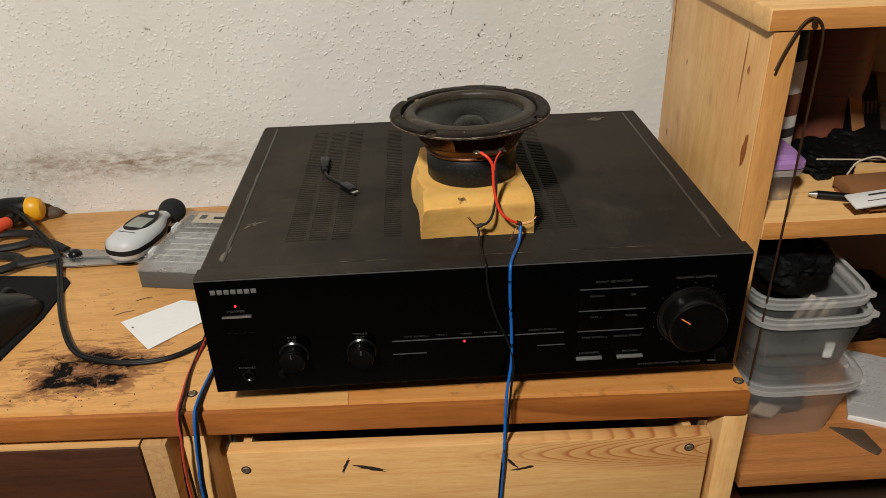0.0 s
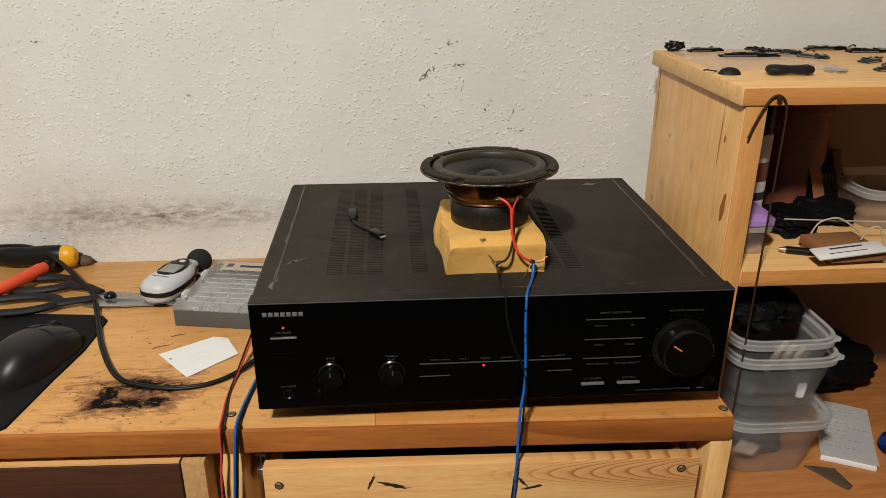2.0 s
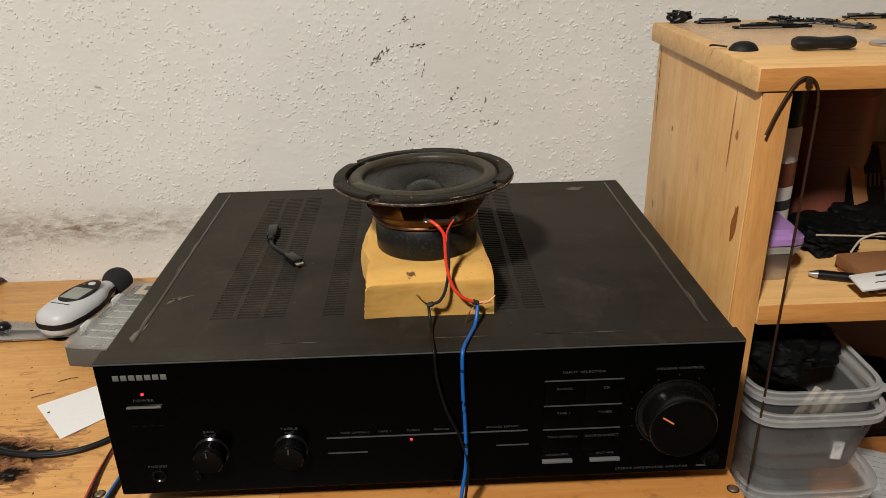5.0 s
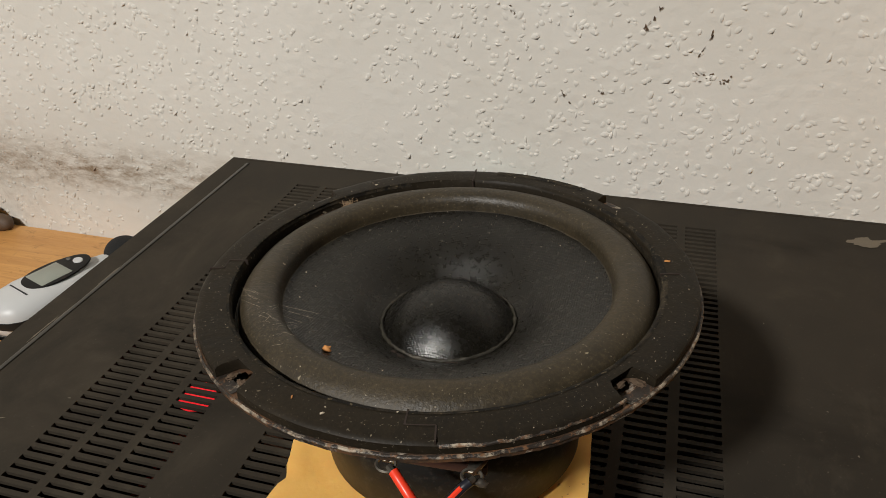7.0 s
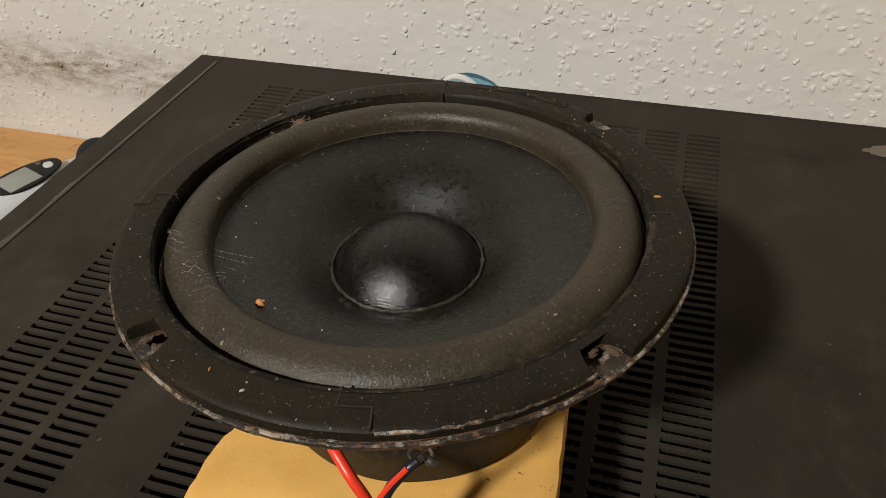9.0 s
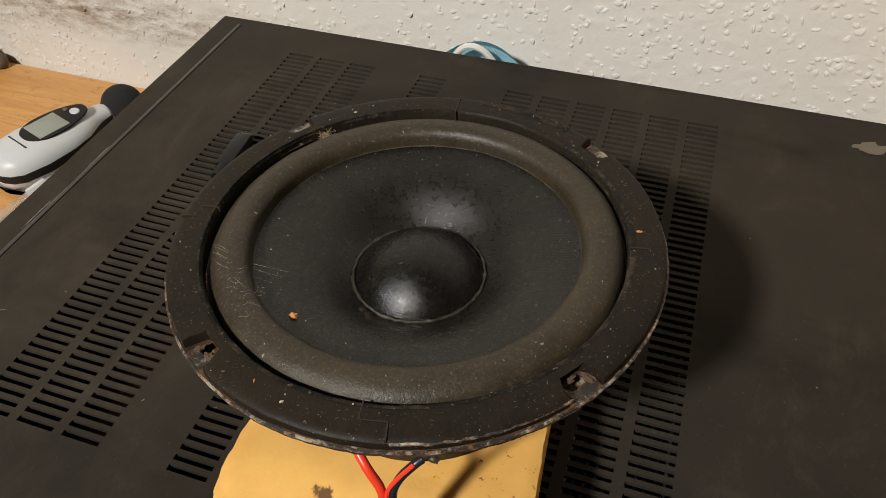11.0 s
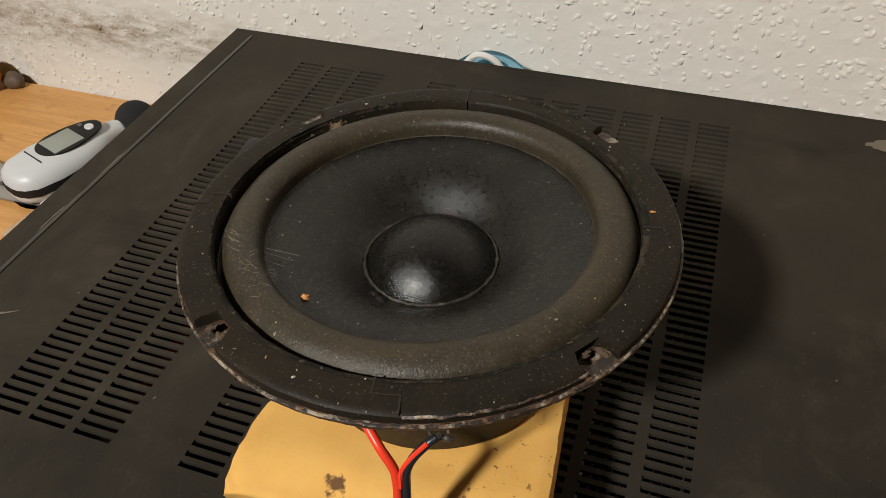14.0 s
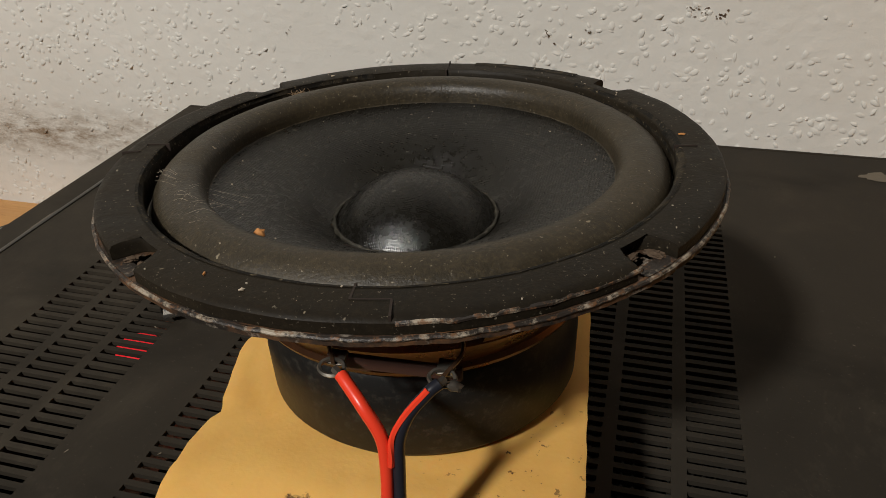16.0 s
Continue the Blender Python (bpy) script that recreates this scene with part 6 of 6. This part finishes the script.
def phone_part(x, y, l, w, turn_, kind):
    s = thing("phone_part", (x, y, CAB_Z), "loose dark phone part on the cabinet top" if kind < 2 else "grey bare phone circuit board on the cabinet top", "phone part", "phone parts")
    m = Matrix.Translation((x, y, CAB_Z)) @ Matrix.Rotation(radians(turn_), 4, "Z")
    rng = random.Random(int(1000 * x + 77 * kind))
    mats = (M_BLACK, M_BLACK, M_PCB)
    cut = rng.uniform(0.12, 0.3)
    edge = [(-l / 2, -w / 2), (l * (0.5 - cut), -w / 2), (l * (0.52 - cut), -w * 0.22), (l / 2, -w * 0.25), (l / 2, w / 2), (-l * 0.2, w / 2), (-l * 0.22, w * 0.36), (-l / 2, w * 0.34)]
    part("frame", outline(edge, 0.0003, 0.0024, 0.0004, m), mats[kind], s)
    part("cover", outline([(p * 0.86 + 0.02 * l, q * 0.7) for p, q in edge], 0.0024, 0.0040, 0.0004, m @ Matrix.Rotation(rng.uniform(-0.06, 0.06), 4, "Z")), M_BLACK if kind < 2 else M_PCB, s)
    for k in range(14 if kind else 7):
        u, v = rng.uniform(-0.42, 0.40) * l, rng.uniform(-0.36, 0.30) * w
        a, b, h = rng.uniform(0.015, 0.08) * l, rng.uniform(0.05, 0.16) * w, rng.uniform(0.0005, 0.0020)
        part("component", box(u - a, u + a, v - b, v + b, 0.0036, 0.0038 + h, 0.0002, None, m @ Matrix.Rotation(rng.uniform(-0.1, 0.1), 4, "Z")), rng.choice((M_BLACK, M_BLACK, M_BLACK, M_PCB, M_STEEL, M_SILVER, M_CASE)), s)
    part("shield", box(-0.45 * l, 0.1 * l, -0.515 * w, -0.49 * w, 0.0010, 0.0021, 0, None, m), M_STEEL, s)
    if kind == 1:
        part("ribbon", tube([m @ Vector((l / 2, 0, 0.003)), m @ Vector((l / 2 + 0.008, 0.003, 0.006)), m @ Vector((l / 2 + 0.013, 0.008, 0.003))], 0.0016, 6, 4, None, 0.3), M_BLACK, s)


for spec in ((0.311, 0.350, 0.046, 0.013, 4, 0), (0.346, 0.302, 0.074, 0.010, -4, 1), (0.376, 0.359, 0.018, 0.008, 0, 0), (0.380, 0.346, 0.018, 0.007, -5, 0), (0.380, 0.330, 0.022, 0.008, 3, 0), (0.403, 0.322, 0.038, 0.013, -25, 1),
             (0.419, 0.288, 0.034, 0.015, -50, 2), (0.474, 0.356, 0.056, 0.014, -3, 1), (0.518, 0.330, 0.062, 0.013, -4, 1), (0.468, 0.252, 0.032, 0.016, 25, 2), (0.474, 0.216, 0.020, 0.026, 20, 2), (0.452, 0.190, 0.034, 0.012, 0, 2)):
    phone_part(*spec)
solo("plastic_sheet", box(0.262, 0.415, 0.20, 0.354, CAB_Z, CAB_Z + 0.0003), M_SHEET, "clear plastic sheet lying on the cabinet top", "plastic sheet", smooth=False)
solo("black_clip", lump(Matrix.Translation((0.273, 0.357, CAB_Z + 0.006)) @ Matrix.Diagonal((0.011, 0.008, 0.006, 1)), 3, 0.6, 1.6, 3), M_BLACK, "crumpled black plastic clip on the cabinet top", "clip")


def cap():
    s = thing("rubber_bumper", (0.266, 0.180, CAB_Z), "flat black rubber bumper with a wire tail", "bumper")
    part("dome", lathe([(0.0120, 0.0), (0.0116, 0.0016), (0.0085, 0.0052), (0.004, 0.0068), (0, 0.0070)], Matrix.Translation((0.268, 0.180, CAB_Z)) @ Matrix.Diagonal((1, 0.8, 1, 1)), 28), M_RUBBER, s)
    part("tail", tube([(0.257, 0.186, CAB_Z + 0.002), (0.248, 0.190, CAB_Z + 0.003), (0.243, 0.188, CAB_Z + 0.003)], 0.0008, 6, 4), M_RUBBER, s)


cap()


def grip():
    s = thing("rubber_grip", (0.335, 0.165, CAB_Z), "waisted black rubber grip on the cabinet top", "grip")
    m = Matrix.Translation((0.328, 0.170, CAB_Z + 0.0058)) @ Matrix.Rotation(radians(-4), 4, "Z") @ Matrix.Diagonal((0.66, 0.75, 0.42, 1)) @ Matrix.Rotation(radians(90), 4, "Y")
    part("body", lathe([(0, -0.036), (0.009, -0.035), (0.0125, -0.030), (0.0120, -0.015), (0.0095, 0.0), (0.0110, 0.015), (0.0125, 0.028), (0.009, 0.035), (0, 0.036)], m, 28), M_RUBBER, s)


grip()
solo("coin_cell", cylinder(0.0115, CAB_Z, CAB_Z + 0.0028, Matrix.Translation((0.388, 0.186, 0)), 32, 0.0006), M_STEEL, "small round silver button cell on the cabinet top", "battery")


def jar(name, at, r, h, body, cap_material, label, band=None, cap_h=0.02, lip=True):
    s = thing(name, (at[0], at[1], SHELF), label, name.replace("_", " "))
    m = Matrix.Translation((at[0], at[1], SHELF))
    b = part("body", lathe([(0, 0), (r - 0.002, 0), (r, 0.002), (r, h - cap_h - 0.004), (r * 0.93, h - cap_h)], m, 40), body, s)
    part("cap", lathe([(r * 0.96, h - cap_h), (r * 1.0 if lip else r * 0.8, h - cap_h), (r * 1.0 if lip else r * 0.8, h - 0.002), (r * 0.75, h), (0, h)], m, 40), cap_material, s)
    if band:
        for z0, z1, material in band:
            part("label_band", lathe([(r + 0.0003, h * z0), (r + 0.0003, h * z1)], m, 40), material, b)
    return s


jar("spray_can", (0.322, 0.215), 0.0225, 0.160, M_WHITE, M_BLACK, "white spray can with a red band and black cap", ((0.44, 0.58, M_PAINTRED), (0.30, 0.36, M_INK)), 0.035)
jar("paint_tin", (0.418, 0.300), 0.042, 0.158, M_PAINTRED, M_BLACK, "dark red paint tin with a printed label", ((0.30, 0.85, M_PAINTRED),), 0.012)
s = thing("paint_label", (0.418, 0.255, SHELF + 0.08), "cream printed label on the dark tin", "label")
part("sheet", lathe([(0.0425, 0.05), (0.0425, 0.130)], Matrix.Translation((0.418, 0.300, SHELF)), 16, None, 228, 75), M_PAINTRED, s)
for k in range(9):
    part("print_line", lathe([(0.0427, 0.058 + 0.0075 * k), (0.0427, 0.0592 + 0.0075 * k)], Matrix.Translation((0.418, 0.300, SHELF)), 12, None, 234, 60 - 8 * (k % 3)), M_SHADOWWOOD, s)


def tub(name, x0, x1, y0, y1, z0, z1, label, taper=0.82, group="", content=None, material=None, lid=None, tab=True):
    """A tapered square-round plastic tub with a rolled rim."""
    cx, cy = (x0 + x1) / 2, (y0 + y1) / 2
    s = thing(name, (cx, cy, z0), label, "tub", group)
    n = 48

    def ring(bm, scale, z, grow=0.0):
        out = []
        for k in range(n):
            q = 2 * math.pi * k / n
            c, sn = math.cos(q), math.sin(q)
            out.append(bm.verts.new((cx + ((x1 - x0) / 2 * scale + grow) * math.copysign(abs(c) ** 0.4, c), cy + ((y1 - y0) / 2 * scale + grow) * math.copysign(abs(sn) ** 0.4, sn), z)))
        return out

    def skin(bm, rings, floor=False):
        for a, b in zip(rings, rings[1:]):
            for k in range(n):
                bm.faces.new((a[k], a[(k + 1) % n], b[(k + 1) % n], b[k]))
        if floor:
            bm.faces.new(rings[0])

    h = z1 - z0
    bm = bmesh.new()
    skin(bm, [ring(bm, taper - 0.03, z0 + 0.0005), ring(bm, taper, z0 + 0.004), ring(bm, taper + (1 - taper) * 0.85, z1 - 0.012)], True)
    part("wall", bm, material or M_TUB, s)
    bm = bmesh.new()
    skin(bm, [ring(bm, 0.965, z1 - 0.0125), ring(bm, 1, z1 - 0.012, 0.0025), ring(bm, 1, z1 - 0.006, 0.0035), ring(bm, 1, z1 - 0.0055, 0.0005), ring(bm, 1, z1 - 0.001, 0.002), ring(bm, 1, z1, 0.001), ring(bm, 0.96, z1 - 0.001)])
    rim = part("rim", bm, M_RIMPLASTIC, s)
    if tab:
        part("tab", outline([(x1 - 0.010, y0 + 0.003), (x1 + 0.000, y0 + 0.004), (x1 + 0.004, y0 + 0.009), (x1 + 0.001, y0 + 0.016)], z1 - 0.006, z1 - 0.0035, 0.0008), M_RIMPLASTIC, rim)
    if lid:
        bm = bmesh.new()
        skin(bm, [ring(bm, 1, z1 - 0.004, 0.004), ring(bm, 1, z1 + 0.0015, 0.004), ring(bm, 0.99, z1 + 0.004), ring(bm, 0.90, z1 + 0.0035), ring(bm, 0.86, z1 + 0.008), ring(bm, 0.2, z1 + 0.009)])
        bm.faces.new(bm.verts[-n:])
        part("lid", bm, lid, s)
    return s


tub("food_tub", 0.290, 0.415, 0.090, 0.215, LOW, 0.662, "cloudy plastic tub of small parts on the shelf", 0.78, "stacked tubs", lid=M_TUB)
tub("food_tub", 0.288, 0.411, 0.094, 0.216, 0.672, 0.744, "cloudy plastic tub of dark parts, stacked", 0.80, "stacked tubs")
tub("food_tub", 0.286, 0.404, 0.097, 0.214, 0.690, 0.766, "open cloudy plastic tub nested on the stack", 0.84, "stacked tubs")
rng = random.Random(9)
solo("tub_contents", lump(Matrix.Translation((0.348, 0.158, 0.705)) @ Matrix.Diagonal((0.036, 0.040, 0.012, 1)), 3, 0.3, 2.0, 5), M_BAG, "dark odds and ends inside the tub", "odds and ends")
solo("tub_contents", lump(Matrix.Translation((0.355, 0.160, 0.606)) @ Matrix.Diagonal((0.030, 0.036, 0.022, 1)), 3, 0.3, 2.0, 8), M_CASE, "grey odds and ends inside the tub", "odds and ends")
solo("paper_scrap", box(-0.016, 0.016, -0.001, 0.001, -0.008, 0.008, 0, None, Matrix.Translation((0.325, 0.112, 0.612)) @ Matrix.Rotation(0.5, 4, "Y") @ Matrix.Rotation(0.2, 4, "Z")), M_LABEL, "cream scrap of paper inside the tub", "paper scrap")
solo("tub_sticker", box(-0.005, 0.005, -0.0004, 0.0004, -0.009, 0.009, 0, None, Matrix.Translation((0.3745, 0.1075, 0.693)) @ Matrix.Rotation(-0.13, 4, "X") @ Matrix.Rotation(0.12, 4, "Y")), M_WHITE, "small white sticker on the tub", "sticker")
for k in range(3):
    solo("plastic_strip", box(-0.022, 0.022, -0.003, 0.003, -0.001, 0.001, 0, None, Matrix.Translation((0.352 + 0.012 * k, 0.135, 0.724 - 0.004 * k)) @ Matrix.Rotation(-0.7, 4, "Y") @ Matrix.Rotation(0.4, 4, "Z")), M_LABEL, "thin pale plastic strip inside the tub", "strip", "strips in the tub")
bm = lump(Matrix.Translation((0.335, 0.165, 0.774)) @ Matrix.Diagonal((0.042, 0.042, 0.024, 1)), 5, 0.36, 1.5, 12)
solo("black_bag", bm, M_BAG, "crumpled black plastic bag in the open tub", "bag")


def notebook():
    m = Matrix.Translation((0.484, 0.166, LOW)) @ Matrix.Rotation(radians(-26), 4, "Z") @ Matrix.Diagonal((0.86, 0.88, 1, 1))
    s = thing("notebook", (0.466, 0.150, LOW), "open notebook page covered with handwriting", "notebook")
    part("pages", box(-0.036, 0.036, -0.072, 0.072, 0.0, 0.007, 0.0008, None, m), M_PAPER, s)
    bm = bmesh.new()
    n = 12
    g = [[bm.verts.new(m @ Vector((-0.037 + 0.075 * i / n, -0.073 + 0.147 * j / n, 0.0082 + 0.006 * max(0, 0.25 - j / n) * (i / n) + 0.0006 * math.sin(5 * i / n)))) for j in range(n + 1)] for i in range(n + 1)]
    for i in range(n):
        for j in range(n):
            bm.faces.new((g[i][j], g[i + 1][j], g[i + 1][j + 1], g[i][j + 1]))
    bmesh.ops.solidify(bm, geom=bm.faces[:], thickness=0.0003)
    page = part("top_page", bm, M_PAPER, s)
    rng = random.Random(6)
    for k in range(11):
        y = 0.060 - 0.0105 * k
        x = -0.030
        while x < rng.uniform(-0.005, 0.030):
            l = rng.uniform(0.004, 0.011)
            part("handwriting", box(x, x + l, y - 0.0004 + rng.uniform(-0.0006, 0.0002), y + 0.0004, 0.0092, 0.0094, 0, None, m), M_INK_PALE, page)
            x += l + 0.003


notebook()
solo("steel_strip", outline([(0.402, 0.112), (0.436, 0.104), (0.440, 0.072), (0.432, 0.066), (0.426, 0.072), (0.412, 0.096)], LOW, LOW + 0.002, 0.0005), M_SHADOWWOOD, "dull flat metal strip on the shelf", "metal strip")
m = Matrix.Translation((0.512, 0.124, LOW + 0.016)) @ Matrix.Rotation(radians(20), 4, "Z") @ Matrix.Rotation(radians(90), 4, "Y")
solo("blue_tube", lathe([(0, 0), (0.012, 0.001), (0.0155, 0.006), (0.016, 0.03), (0.014, 0.035), (0.016, 0.04), (0.016, 0.10), (0.012, 0.11), (0, 0.111)], m, 32), M_BLUEFOIL, "shiny blue metal tube on the shelf", "tube")
solo("black_tool_roll", lump(Matrix.Translation((0.50, 0.30, LOW + 0.035)) @ Matrix.Diagonal((0.09, 0.06, 0.036, 1)), 4, 0.25, 1.7, 15), M_BAG, "dark cloth bundle at the back of the shelf", "bundle")
solo("red_box", box(0.30, 0.36, 0.14, 0.25, 0.30, 0.40, 0.003), M_PAINTRED, "dark red box on the bottom shelf", "box")

tub("food_tub", 0.281, 0.328, 0.146, 0.200, SHELF, SHELF + 0.040, "small cloudy tub with a purple lid", 0.9, "", lid=M_PURPLE, tab=False)
tub("food_tub", 0.474, 0.578, 0.205, 0.305, SHELF, SHELF + 0.052, "clear plastic tub on the shelf", 0.85, "", tab=True)
solo("black_bag", lump(Matrix.Translation((0.385, 0.222, SHELF + 0.014)) @ Matrix.Diagonal((0.032, 0.036, 0.015, 1)), 5, 0.32, 1.5, 22), M_BAG, "crumpled black bag on the shelf", "bag")
solo("black_bag", lump(Matrix.Translation((0.440, 0.250, SHELF + 0.014)) @ Matrix.Diagonal((0.042, 0.032, 0.016, 1)), 5, 0.32, 1.5, 31), M_BAG, "crumpled black bag at the back of the shelf", "bag")


def packet():
    m = Matrix.Translation((0.449, 0.272, SHELF + 0.045)) @ Matrix.Diagonal((0.9, 1, 0.8, 1)) @ Matrix.Rotation(radians(-10), 4, "Y") @ Matrix.Rotation(radians(-12), 4, "X") @ Matrix.Rotation(radians(25), 4, "Z")
    s = thing("carton_packet", (0.462, 0.290, SHELF), "dark printed carton packet leaning on the shelf", "packet")
    body = part("box_body", box(-0.030, 0.022, -0.009, 0.009, -0.045, 0.040, 0.001, None, m), M_BAG, s)
    part("side_flap", box(0.0222, 0.040, -0.009, 0.009, -0.045, 0.042, 0.001, None, m), M_SHADOWWOOD, s)
    part("brown_corner", box(-0.0305, -0.008, -0.0093, -0.0088, -0.020, 0.040, 0, None, m), M_CARTON, body)
    for k in range(4):
        part("printed_bar", box(-0.010 + 0.0075 * k, -0.0065 + 0.0075 * k, -0.0096, -0.0091, -0.004, 0.012, 0, None, m @ Matrix.Rotation(0.2, 4, "Y")), M_SHADOWWOOD, body)


packet()
solo("white_rod", tube([(0.350, 0.166, SHELF + 0.035), (0.42, 0.166, SHELF + 0.031), (0.500, 0.164, SHELF + 0.028)], 0.0008, 6, 4), M_LABEL, "thin white plastic rod across the shelf", "rod")


def pen():
    s = thing("ballpoint_pen", (0.40, 0.15, SHELF), "black ballpoint pen with silver ends", "pen")
    a, b = Vector((0.342, 0.152, SHELF + 0.0045)), Vector((0.452, 0.112, SHELF + 0.0045))
    d = b - a
    part("barrel", tube([a + d * 0.06, a + d * 0.5, a + d * 0.9], 0.0042, 14, 4), M_BLACK, s)
    part("tip", tube([a, a + d * 0.06], 0.0040, 12, 4, None, 1, lambda t: 0.45 + 0.5 * t), M_STEEL, s)
    part("clicker", tube([a + d * 0.9, b], 0.0036, 12, 3), M_STEEL, s)


pen()


def card_box():
    m = Matrix.Translation((0.400, 0.130, SHELF - 0.0035)) @ Matrix.Rotation(radians(4), 4, "Z")
    s = thing("card_box", (0.402, 0.142, SHELF), "flat brown card box on the shelf", "box")
    part("body", box(-0.024, 0.040, -0.022, 0.040, 0.0085, 0.019, 0.001, None, m), M_CARTON, s)
    part("foot", box(-0.022, 0.038, -0.010, 0.038, 0.0037, 0.0085, 0, None, m), M_CARTON, s)
    m2 = m @ Matrix.Translation((-0.004, -0.018, 0.0205)) @ Matrix.Rotation(radians(-4), 4, "Y") @ Matrix.Rotation(radians(12), 4, "X") @ Matrix.Diagonal((0.88, 0.62, 1, 1))
    s = thing("white_card", m @ Vector((0, -0.02, 0.019)), "white printed card on the brown box", "card")
    sheet = part("sheet", box(-0.045, 0.045, -0.017, 0.016, 0.0, 0.0020, 0.0004, None, m2), M_WHITE, s)
    part("print", box(-0.022, 0.020, 0.006, 0.0095, 0.0020, 0.0023, 0, None, m2), M_INK, sheet)
    part("print", box(-0.028, 0.022, -0.006, -0.0045, 0.0020, 0.0023, 0, None, m2), M_INK, sheet)


card_box()
for pts in ([(0.388, 0.178, SHELF + 0.020), (0.395, 0.176, SHELF + 0.034), (0.412, 0.172, SHELF + 0.040), (0.428, 0.168, SHELF + 0.032), (0.438, 0.165, SHELF + 0.024)], [(0.430, 0.150, SHELF + 0.022), (0.436, 0.150, SHELF + 0.034), (0.448, 0.148, SHELF + 0.036), (0.455, 0.142, SHELF + 0.012)]):
    solo("white_wire", tube([(x - 0.002, y - 0.010, z - 0.004) for x, y, z in pts], 0.0010, 8, 6), M_LABEL, "loose loop of white wire on the box", "wire", "white wires")
